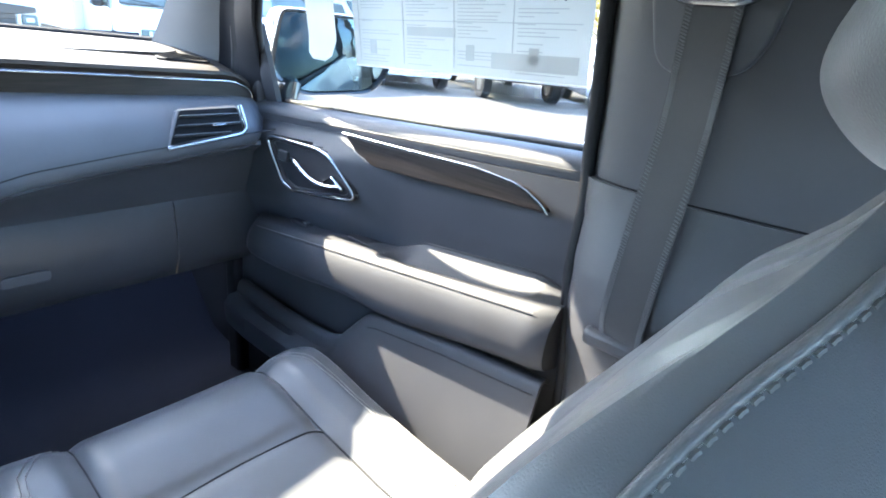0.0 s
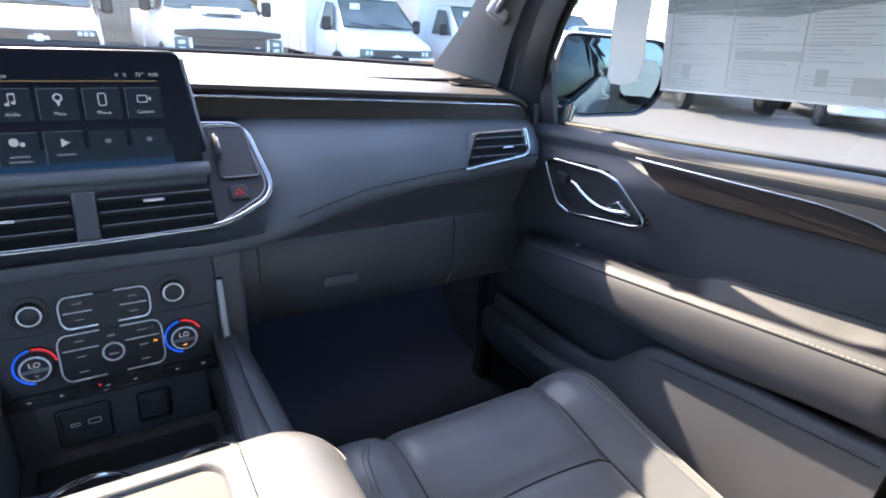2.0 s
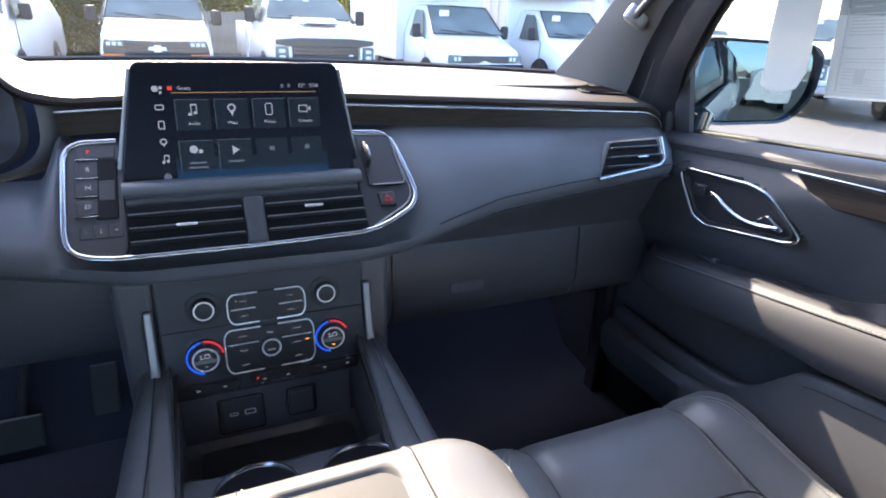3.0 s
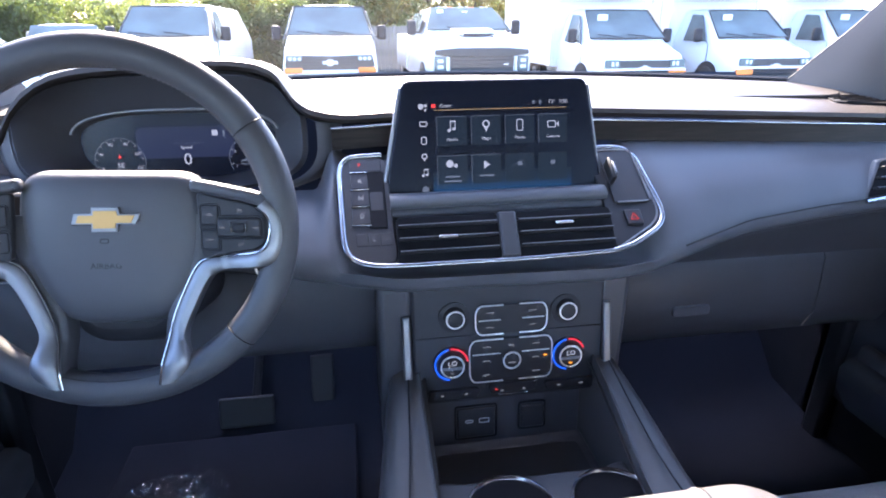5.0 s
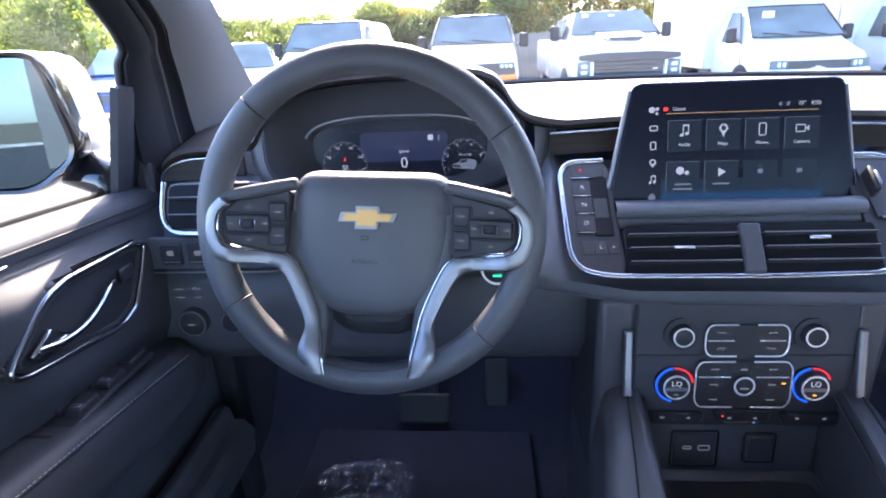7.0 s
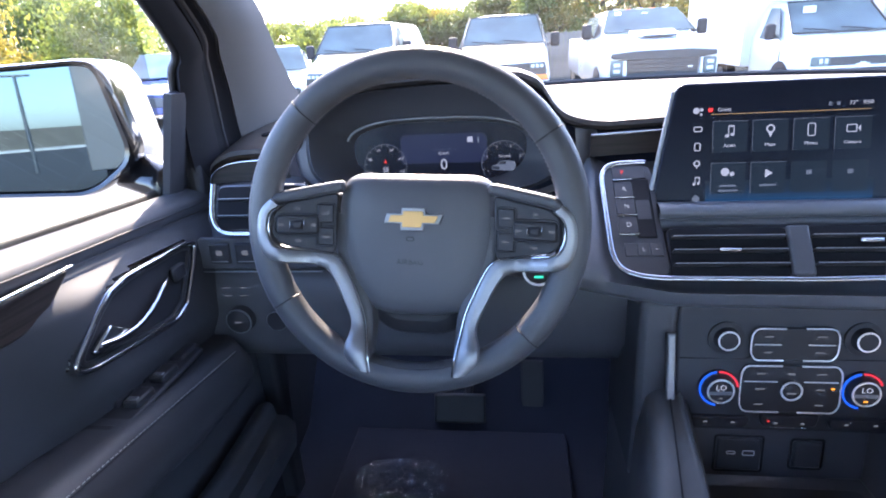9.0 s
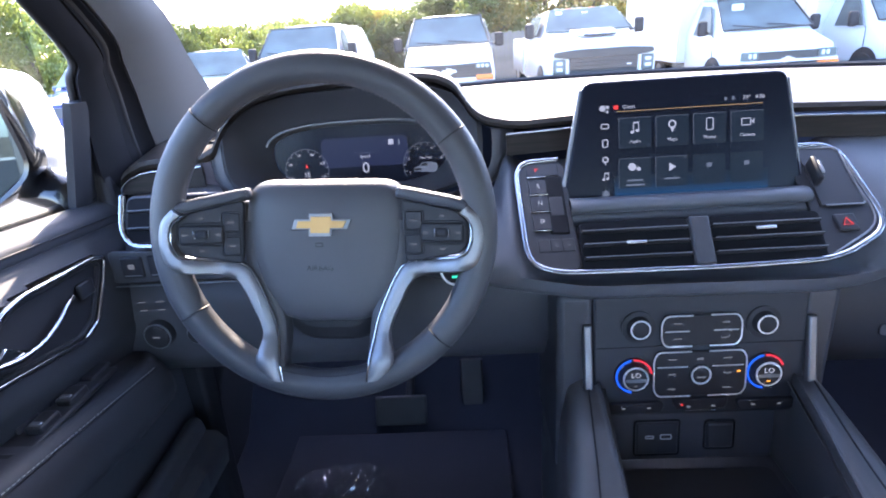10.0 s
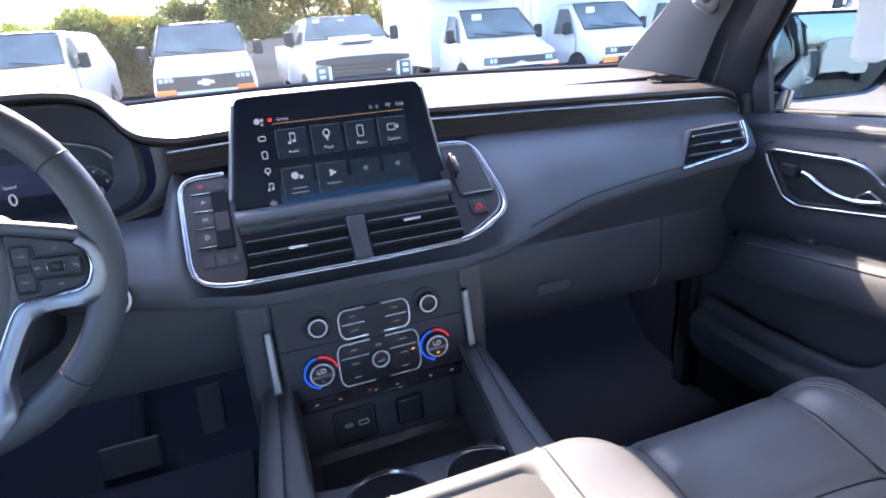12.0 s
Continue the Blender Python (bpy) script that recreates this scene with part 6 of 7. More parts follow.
    for s in (1, -1):
        row_ = curve3([back_at(v, s * 1.0) + bm_.to_3x3() @ Vector((s * 0.0050, 0, -0.0045)) for v in vs], 2)
        stitches(row_, th, 0.0085, 0.0014, mat=RIB, length=0.6, label="thick grey stitching")
    part("seat_shell", grid([[back_at(v, k * 2.0) + bm_.to_3x3() @ Vector((0, 0, -0.004 * (1 - k * k))) if abs(k) == 1 else bm_ @ Vector((half_width(v) * 0.88 * k, v, -0.126)) for k in (-1, -0.6, 0, 0.6, 1)] for v in vs]), VINYL, th, "black rear shell")
    part("top_roll", grid([[bm_ @ Vector((0.02 * k, 0.660, w)) for k in (-1, 0, 1)] for w in (-0.060, -0.09, -0.126)]), SEAT_LEATHER, th)
    hm = bm_ @ Matrix.Translation((0, 0.765, -0.006))
    for s in (1, -1):
        part("headrest_post", tube([bm_ @ Vector((s * 0.06, 0.57, -0.080)), bm_ @ Vector((s * 0.06, 0.70, -0.030))], 0.006, 10), SATIN, th)

    def hl(k, w, n=128):
        pts = []
        for i in range(n):
            c, q = math.cos(2 * math.pi * i / n), math.sin(2 * math.pi * i / n)
            x = 0.142 * k * math.copysign(abs(c) ** 0.84, c)
            pts.append(hm @ Vector((x, 0.100 * k * math.copysign(abs(q) ** 0.84, q), w - 0.9 * x * x)))
        return pts
    prof = [(0.02, -0.058), (0.55, -0.056), (0.80, -0.048), (0.93, -0.034), (0.99, -0.016), (1.0, 0.0), (0.985, 0.003), (0.998, 0.008), (0.985, 0.024), (0.93, 0.042), (0.84, 0.054), (0.70, 0.061), (0.5, 0.064), (0.25, 0.065), (0.02, 0.065)]
    prof = [(p.x, p.y) for p in curve3([(k, w, 0) for k, w in prof], 3)]
    hr = part("headrest", grid([hl(k, w) for k, w in prof], closed=True, caps=True), SEAT_LEATHER, th, "black leather headrest")
    stitches(hl(1.004, -0.006) + hl(1.004, -0.006)[:1], hr, 0.0085, 0.0014, mat=RIB, length=0.6, label="grey stitching")
    return th


# ---- pedals and wrapped mat ----
def pedals():
    p = thing("brake_pedal", "black rubber-faced brake pedal", "pedal")
    m = frame_at((-0.490, 1.36, 0.665), (1, 0, 0), (0, 0.35, 1))
    part("pad", block((0.125, 0.072, 0.012), (0, 0, 0), 0.010, 3, m=m), RUBBER, p)
    part("arm", tube([m @ Vector((0.02, 0.02, -0.01)), m @ Vector((0.03, 0.16, -0.06)), m @ Vector((0.03, 0.30, -0.07))], 0.010, 8), DARK, p)
    p = thing("accelerator_pedal", "tall black accelerator pedal", "pedal")
    m = frame_at((-0.315, 1.40, 0.690), (1, 0, 0), (0, 0.55, 1))
    part("pad", block((0.055, 0.15, 0.012), (0, 0, 0), 0.008, 3, m=m), RUBBER, p)


def wrapped_mat():
    th = thing("floor_mat", "black floor mat under crumpled clear plastic wrap", "floor mat")
    part("mat", block((0.50, 0.66, 0.012), (-0.49, 1.00, 0.619), 0.005), CARPET, th)
    bm = bmesh.new()
    nx, ny = 120, 84
    rng = random.Random(5)
    vs = []
    for i in range(nx + 1):
        row = []
        for j in range(ny + 1):
            x, y = -0.70 + 0.42 * i / nx, 0.98 + 0.28 * j / ny
            p = Vector((x * 30, y * 30, 0))
            h = 0.016 * abs(noise.noise(p)) + 0.013 * abs(noise.noise(p * 2.7)) + 0.004 * noise.noise(p * 6)
            row.append(bm.verts.new((x + rng.uniform(-0.0015, 0.0015), y + rng.uniform(-0.0015, 0.0015), 0.632 + h)))
        vs.append(row)
    for i in range(nx):
        for j in range(ny):
            p = vs[i][j].co
            if math.hypot((p.x + 0.60) * 0.75, p.y - 1.14) < 0.078 + 0.012 * noise.noise(p * 18):
                bm.faces.new((vs[i][j], vs[i + 1][j], vs[i + 1][j + 1], vs[i][j + 1]))
    bmesh.ops.delete(bm, geom=[v for v in bm.verts if not v.link_faces], context="VERTS")
    w = part("plastic_wrap", bm, WRAP, th, "crumpled clear plastic wrap", smooth=False)
    w.visible_shadow = False


# ---- door mirrors ----
def door_mirror(s):
    th = thing("door_mirror", "white door mirror with black surround", "door mirror", "door mirrors")
    at = (1.048, 1.050, 1.402) if s > 0 else (-1.085, 1.000, 1.412)
    yaw, tilt = (-24.25, 0.026) if s > 0 else (17.0, 0.061)
    m = frame_at(at, (math.cos(radians(yaw)), math.sin(radians(yaw)), 0), (0, tilt, 1))
    out = [(s * -0.155, 0.075), (s * -0.138, 0.088), (s * 0.12, 0.082), (s * 0.155, 0.06), (s * 0.150, -0.03), (s * 0.10, -0.085), (s * -0.100, -0.097), (s * -0.182, -0.050)]
    hs = soften([(a * 0.86, b * (1.0 if s > 0 else 1.1)) for a, b in out], 0.03, 5)
    if s > 0:       # the passenger's glass is convex
        rows = [[m @ Vector((a * k * 0.92, b * k * 0.90, w - k * k * (a * a + b * b) / 3.2)) for a, b in hs] for k, w in ((0.98, 0.004), (1.0, 0.010), (0.8, 0.010), (0.6, 0.010), (0.4, 0.010), (0.2, 0.010), (0.02, 0.010))]
        part("mirror_glass", grid(rows, closed=True, caps=True), MIRROR, th, "convex mirror glass")
    else:
        part("mirror_glass", prism([(a * 0.92, b * 0.90) for a, b in hs], 0.002, 0, m=m @ Matrix.Translation((0, 0, 0.008))), MIRROR, th, "mirror glass")
    rows = [[m @ Vector((a * k, b * k, w)) for a, b in hs] for k, w in ((0.915, 0.004), (0.93, 0.016), (0.975, 0.018), (1.0, 0.010), (1.01, -0.01), (1.0, -0.04))]
    part("surround", grid(rows, closed=True), GLOSSY, th, "black surround")
    rows = [[m @ Vector((a * k, b * k, w)) for a, b in hs] for k, w in ((1.0, -0.038), (1.02, -0.07), (0.99, -0.13), (0.90, -0.19), (0.7, -0.225), (0.05, -0.24))]
    part("cap", grid(rows, closed=True, caps=True), WHITE_CAR, th, "white painted cap")
    part("foot", tube([m @ Vector((s * -0.12, -0.075, -0.05)), Vector((s * 0.925, 1.06, 1.318)), Vector((s * 0.915, 1.07, 1.29))], [0.035, 0.032, 0.03], 12, flat=0.6), GLOSSY, th, "black foot")


# ---- window sticker ----
def sticker():
    th = thing("window_sticker", "printed price sheet stuck on the passenger window, seen from behind", "paper sheet")
    g = lambda y, z: (0.893 - 0.19 * (z - 1.30) * 0.9, y, z)
    ybl, ybr, z0 = 0.772, 0.325, 1.409

    def at(u, v):
        """u from the front edge (0) to the rear (1), v up from the lower edge in metres."""
        y = lerp(ybl, ybr, u)
        z = z0 + 0.026 * u + v
        return Vector(g(y, z)) + Vector((-0.006, 0, 0))
    part("sheet", slab([[at(u, v) for u in steps(0, 1, 6)] for v in (0, 0.14, 0.27)], 0.0006), PAPER, th)
    part("sleeve_edge", slab([[at(u, v) for u in steps(0, 1, 6)] for v in (-0.022, -0.002)], 0.0008), SLEEVE, th, "clear sleeve edge")
    part("lower_border", tube([at(u, -0.001) + Vector((-0.001, 0, 0)) for u in steps(0, 1, 6)], 0.0014, 6), BOX_WHITE, th)
    rng = random.Random(11)

    def bar(u0, u1, v0, v1, mat, nm="print_bar", lab="unreadable print"):
        rows = [[at(u, v) + Vector((-0.0016, 0, 0)) for u in (u0, u1)] for v in (v0, v1)]
        part(nm, slab(rows, 0.0004), mat, th, lab)
    for c in range(4):
        u0 = 0.05 + c * 0.235
        for r in range(42):
            if rng.random() < 0.25:
                continue
            v = 0.008 + r * 0.0048
            bar(u0, u0 + rng.uniform(0.05, 0.20), v, v + 0.0013, INK)
        bar(u0 - 0.018, u0 - 0.015, 0.008, 0.200, INK, "column_line", "")
    for v in (0.072, 0.118, 0.166):
        bar(0.03, 0.97, v, v + 0.0014, INK, "row_line", "")
    bar(0.29, 0.51, 0.051, 0.064, INK, "shaded_band", "")
    bar(0.66, 0.97, 0.012, 0.034, INK, "shaded_band", "")
    for c in (0.09, 0.555, 0.80):
        bar(c, c + 0.035, 0.020, 0.042, INK, "printed_square", "")
    m = frame_at(at(0.89, 0.110) + Vector((-0.0022, 0, 0)), (0, 1, 0), (-0.17, 0, 1))
    lettering("rating_number", "17", 0.036, m, INK_DARK, th)
    part("gauge_mark", tube([at(0.47 + 0.05 * math.cos(a), 0.175 + 0.022 * math.sin(a)) + Vector((-0.002, 0, 0)) for a in steps(-0.2, 3.4, 14)], 0.002, 6), INK_DARK, th)
    # a loose strip of paper hanging from the mirror side of the window
    strip = thing("hanging_tag", "pale paper strip hanging inside the window", "paper strip")
    rows = [[(0.846 - 0.008 * math.sin(3 * k) - 0.15 * (z - 1.35), 0.838 + w * 0.038 * t - 0.006 * k, z) for w in (-1, 0, 1)] for k, (z, t) in enumerate(((1.408, 0.45), (1.418, 0.85), (1.445, 1.0), (1.50, 1.0), (1.62, 1.0)))]
    part("strip", slab(rows, 0.0006), PAPER, strip)


# ---- outside ----
def wheel_part(parent, x, y, z, r=0.38, axis="X"):
    m = Matrix.Translation((x, y, z)) @ Matrix.Rotation(radians(90), 4, "Y")
    w = part("wheel", turned([(r * 0.62, -0.12), (r * 0.95, -0.12), (r, -0.08), (r, 0.08), (r * 0.95, 0.12), (r * 0.62, 0.12)], 28, m=m), TYRE, parent)
    part("rim", turned([(r * 0.6, -0.125), (r * 0.58, -0.09), (r * 0.2, -0.10), (r * 0.18, 0.10), (r * 0.58, 0.09), (r * 0.6, 0.125)], 20, m=m), SATIN, w)


def shell(parent, name, secs, mat, label=""):
    """A body lofted through sections (y, half width low, half width high, z low, z high, roundness)."""
    rows = []
    for y, w0, w1, z0, z1, r in secs:
        zm = lerp(z0, z1, 0.55)
        half = [(w0 * 0.94, z0), (w0, z0 + 0.10 * (z1 - z0)), (w0, zm), (w1, z1 - r), (w1 - r * 0.4, z1 - r * 0.3), (w1 - r, z1), (w1 * 0.4, z1 + 0.015)]
        rows.append([(x, y, z) for x, z in half] + [(-x, y, z) for x, z in reversed(half)])
    return part(name, grid(rows, closed=True, caps=True), mat, parent, label)


def windscreen(parent, y0, z0, y1, z1, w0, w1, label="dark windshield"):
    n = Vector((0, z0 - z1, y1 - y0)).normalized() * 0.045
    rows = [[Vector((lerp(w0, w1, t) * u, lerp(y0, y1, t) + 0.03 * u ** 4, lerp(z0, z1, t))) + n for u in steps(-1, 1, 8)] for t in steps(0, 1, 4)]
    return part("windshield", slab(rows, 0.03), CAR_GLASS, parent, label)


def front_mirrors(parent, x, y, z, mat):
    for s in (1, -1):
        mr = part("mirror", block((0.20, 0.10, 0.30), (s * (x + 0.14), y, z), 0.05, 3), mat, parent, "black door mirror")
        part("mirror_arm", tube([(s * (x - 0.02), y + 0.05, z - 0.10), (s * (x + 0.08), y, z - 0.06)], 0.025, 8), mat, mr)


def van(at, yaw=0, label="white cargo van parked nose out", cut=False, box_mat=BOX_WHITE):
    """A van or, with cut, a lower cab with a tall box body behind it."""
    th = thing("box_truck" if cut else "cargo_van", label, "box truck" if cut else "van", "vehicles parked in a row")
    L, d = 5.7, -0.09 if cut else 0.0
    secs = [(0.0, 0.90, 0.85, 0.50, 1.08 + d, 0.08), (0.12, 0.96, 0.92, 0.45, 1.17 + d, 0.10), (0.50, 0.98, 0.94, 0.42, 1.29 + d, 0.12), (0.86, 0.99, 0.93, 0.40, 1.40 + d, 0.10), (1.62, 0.99, 0.76, 0.40, 2.02 + d, 0.16)]
    secs += [(2.5, 0.99, 0.79, 0.40, 2.07 + d, 0.16)] if cut else [(2.4, 1.0, 0.79, 0.40, 2.08, 0.18), (L - 0.2, 1.0, 0.77, 0.40, 2.07, 0.18), (L, 0.96, 0.72, 0.45, 2.00, 0.18)]
    part_of = shell(th, "body", secs, WHITE_CAR, "white painted body")
    part("hood_crease", tube([(x, 0.40 - 0.06 * abs(x), 1.268 + d - 0.02 * x * x) for x in steps(-0.62, 0.62, 12)], 0.012, 6), WHITE_CAR, part_of)
    ws = windscreen(th, 0.87, 1.435 + d, 1.575, 1.995 + d, 0.87, 0.73)
    part("glass_surround", tube([(x, y - 0.029, z + 0.034 + d) for x, y, z in ((0.885, 0.875, 1.425), (0.75, 1.595, 2.000), (0, 1.570, 2.008), (-0.75, 1.595, 2.000), (-0.885, 0.875, 1.425), (0, 0.845, 1.420))], 0.018, 6, closed=True), GRILLE, ws, "black glass edge")
    part("roof_marker", block((0.08, 0.10, 0.03), (0.0, 1.80, 2.05 + d), 0.012), GRILLE, th)
    if cut:
        part("grille", prism(soften([(-0.58, 0.80), (0.58, 0.80), (0.60, 0.95), (-0.60, 0.95)], 0.02), 0.05, 0.01, m=frame_at((0, 0.0, 0), (1, 0, 0), (0, 0.02, 1))), GRILLE, th, "dark mesh grille")
        part("chrome_bar", block((1.86, 0.06, 0.055), (0, -0.035, 0.765), 0.02), BRIGHT, th, "chrome bar")
        part("bumper_insert", block((1.12, 0.06, 0.13), (0, -0.02, 0.675), 0.02), DARK, th, "black bumper insert")
        lamp = (0.33, 0.155, 0.72, 0.885)
        amber = (0.40, 0.115, 0.74, 0.680)
        part("window_sheet", block((0.24, 0.004, 0.13), (-0.46, 1.245, 1.880 + d), 0.002), LAMP, th, "paper sheet behind the glass")
    else:
        g = part("grille", prism(soften([(-0.88, 0.80), (0.88, 0.80), (0.90, 0.90), (0.86, 1.095), (0.0, 1.070), (-0.86, 1.095), (-0.90, 0.90)], 0.03), 0.04, 0.01, m=frame_at((0, 0.0, 0), (1, 0, 0), (0, 0.03, 1))), GRILLE, th, "wide dark grille")
        for k in range(4):
            part("grille_bar", block((1.10, 0.012, 0.012), (0, -0.045 + 0.03 * 0.9, 0.845 + 0.055 * k), 0.003, 1), DARK, g)
        lamp = (0.30, 0.105, 0.70, 1.020)
        amber = (0.36, 0.105, 0.74, 0.795)
    for s in (1, -1):
        hl = part("headlamp", prism(rounded(lamp[0], lamp[1], 0.03), 0.03, 0.01, m=frame_at((s * lamp[2], -0.03, lamp[3]), (1, 0, 0), (0, 0.08, 1))), CAR_GLASS, th, "headlamp cluster")
        for k in range(3 if not cut else 2):
            part("reflector", block((0.062, 0.02, lamp[1] * 0.55), (s * (lamp[2] - 0.09 + 0.09 * k), -0.062, lamp[3]), 0.012), LAMP, hl, "clear lens")
        part("marker", prism(rounded(amber[0], amber[1], 0.02), 0.05, 0.01, m=frame_at((s * amber[2], -0.02, amber[3]), (1, 0, 0), (0, 0.05, 1))), AMBER, th, "amber marker lamp")
        rows = [[(s * 0.995, y0, z0 + d), (s * w, y1, z1 + d)] for y0, z0, y1, z1, w in ((1.10, 1.36, 1.66, 1.93, 0.815), (2.05, 1.36, 2.05, 1.95, 0.83))]
        part("side_window", slab(rows, 0.02), CAR_GLASS, th)
        part("door_gap", tube([(s * 0.998, 1.02, 0.62), (s * 0.998, 1.02, 1.32 + d), (s * 0.995, 1.10, 1.35 + d)], 0.008, 6), GRILLE, th)
        for y in (0.95, L - 1.5):
            wheel_part(th, s * 0.90, y, 0.37)
            part("wheel_arch", turned([(0.46, 0), (0.46, 0.012), (0.40, 0.012)], 24, m=Matrix.Translation((s * 0.99, y, 0.40)) @ Matrix.Rotation(radians(s * 90), 4, "Y")), DARK, th)
        part("wiper", tube([(s * 0.34 - 0.34, 0.885, 1.535 + d), (s * 0.34 + 0.0, 0.840, 1.500 + d), (s * 0.34 + 0.18, 0.815, 1.470 + d)], 0.010, 6), DARK, th)
    part("emblem", prism([(-0.16, -0.03), (-0.06, -0.03), (-0.06, -0.06), (0.06, -0.06), (0.06, -0.03), (0.16, -0.03), (0.14, 0.03), (0.06, 0.03), (0.06, 0.06), (-0.06, 0.06), (-0.06, 0.03), (-0.14, 0.03)], 0.02, 0, m=frame_at((0, -0.04, 0.945 if not cut else 0.80), (1, 0, 0), (0, 0, 1)) @ Matrix.Scale(1.0 if not cut else 0.8, 4)), BOX_WHITE, th, "pale emblem")
    part("bumper", block((1.90, 0.20, 0.24), (0, 0.06, 0.56), 0.05, 3), GRILLE, th, "front bumper")
    front_mirrors(th, 1.0, 1.25, 1.50 + d, DARK)
    if cut:
        box = part("box_body", block((2.36, 4.4, 2.75), (0, 4.72, 2.05), 0.03), box_mat, th, "tall box body")
        part("box_cap", block((2.1, 1.05, 1.05), (0, 2.10, 2.78), 0.14, 3), BOX_WHITE, th, "white overhead box nose")
        for s in (1, -1):
            part("corner_post", block((0.05, 0.05, 2.7), (s * 1.17, 2.505, 2.05), 0.012, 1), BRIGHT, box, "bright corner post")
            for k in range(8):
                part("box_rib", block((0.012, 0.05, 2.6), (s * 1.183, 3.0 + 0.5 * k, 2.05), 0.004, 1), BOX_WHITE, box)
        part("chassis", block((0.9, 5.0, 0.16), (0, 4.6, 0.62), 0.02), DARK, th)
    th.matrix_world = Matrix.Translation((at[0], at[1], GROUND)) @ Matrix.Rotation(radians(yaw), 4, "Z")
    return th


def pickup(at, yaw=0, mat=None, label="white heavy-duty pickup truck parked nose out"):
    mat = mat or WHITE_CAR
    th = thing("pickup_truck", label, "pickup truck", "vehicles parked in a row")
    shell(th, "front_body", [(0.0, 0.97, 0.94, 0.55, 1.29, 0.06), (0.12, 1.02, 0.98, 0.50, 1.37, 0.10), (0.6, 1.03, 0.96, 0.50, 1.45, 0.12), (1.2, 1.04, 0.96, 0.50, 1.50, 0.12), (1.55, 1.04, 0.96, 0.50, 1.51, 0.12)], mat, "painted front body")
    shell(th, "cab", [(1.30, 1.02, 0.92, 0.50, 1.50, 0.08), (2.00, 1.02, 0.74, 0.50, 1.97, 0.14), (2.5, 1.02, 0.76, 0.50, 2.01, 0.14), (3.6, 1.02, 0.76, 0.50, 1.99, 0.14), (3.75, 1.02, 0.85, 0.50, 1.45, 0.1)], mat)
    shell(th, "bed", [(3.75, 1.06, 1.04, 0.55, 1.40, 0.04), (6.0, 1.06, 1.04, 0.55, 1.42, 0.04)], mat)
    part("hood_scoop", prism(soften([(-0.36, 0.30), (0.36, 0.30), (0.44, 1.05), (-0.44, 1.05)], 0.05), 0.05, 0.02, m=frame_at((0, 0, 1.435), (1, 0, 0), (0, 1, 0.10))), mat, th)
    part("scoop_slot", block((0.62, 0.02, 0.025), (0, 0.300, 1.478), 0.004), DARK, th)
    ws = windscreen(th, 1.33, 1.535, 1.955, 1.965, 0.88, 0.70)
    part("wiper", tube([(-0.45, 1.31, 1.61), (0.1, 1.285, 1.575)], 0.010, 6), DARK, ws)
    part("grille_top", prism(soften([(-0.93, 1.12), (-0.60, 1.075), (0.60, 1.075), (0.93, 1.12), (0.93, 1.20), (0.5, 1.235), (-0.5, 1.235), (-0.93, 1.20)], 0.03), 0.07, 0.012, m=frame_at((0, 0.0, 0), (1, 0, 0), (0, 0.0, 1))), GRILLE, th, "dark upper grille bar")
    g = part("grille", prism(soften([(-0.62, 0.55), (0.62, 0.55), (0.64, 1.09), (-0.64, 1.09)], 0.04), 0.05, 0.01, m=frame_at((0, 0.0, 0.0), (1, 0, 0), (0, 0, 1))), GRILLE, th, "wide dark grille")
    for k in range(6):
        part("grille_bar", block((1.22, 0.014, 0.016), (0, -0.054, 0.66 + 0.07 * k), 0.005, 1), DARK, g)
    part("grille_badge", block((0.09, 0.012, 0.025), (0.48, -0.058, 0.93), 0.006), BOX_WHITE, g)
    for s in (1, -1):
        hl = part("headlamp", block((0.23, 0.08, 0.28), (s * 0.83, -0.015, 0.94), 0.03), CAR_GLASS, th, "stacked headlamp")
        for z in (1.00, 0.89):
            part("lens", block((0.12, 0.03, 0.07), (s * 0.83, -0.047, z), 0.02), LAMP, hl, "clear lens")
        part("lamp_surround", block((0.05, 0.06, 0.34), (s * 0.685, -0.02, 0.91), 0.02), BOX_WHITE, th)
        part("lamp_surround", block((0.30, 0.06, 0.05), (s * 0.80, -0.02, 0.775), 0.02), BOX_WHITE, th)
        rows = [[(s * 1.03, y0, z0), (s * w, y1, z1)] for y0, z0, y1, z1, w in ((1.55, 1.50, 2.05, 1.89, 0.82), (3.5, 1.50, 3.4, 1.89, 0.84))]
        part("side_window", slab(rows, 0.02), CAR_GLASS, th)
        for y in (0.95, 4.9):
            wheel_part(th, s * 0.93, y, 0.41, 0.42)
            part("wheel_arch", turned([(0.50, 0), (0.50, 0.012), (0.44, 0.012)], 24, m=Matrix.Translation((s * 1.04, y, 0.45)) @ Matrix.Rotation(radians(s * 90), 4, "Y")), DARK, th)
    part("bumper", block((2.00, 0.24, 0.20), (0, 0.02, 0.60), 0.05, 3), SATIN, th, "chrome bumper")
    for k in range(5):
        part("roof_lamp", block((0.12, 0.06, 0.03), (-0.5 + 0.25 * k, 2.12, 2.005), 0.012), AMBER if k % 2 else LAMP, th)
    front_mirrors(th, 1.02, 1.65, 1.60, DARK)
    part("window_sheet", block((0.14, 0.004, 0.07), (-0.52, 1.775, 1.925), 0.002), BOX_WHITE, th)
    part("window_sheet", block((0.12, 0.004, 0.03), (0.02, 1.755, 1.915), 0.002), BOX_WHITE, th)
    th.matrix_world = Matrix.Translation((at[0], at[1], GROUND)) @ Matrix.Rotation(radians(yaw), 4, "Z")
    return th


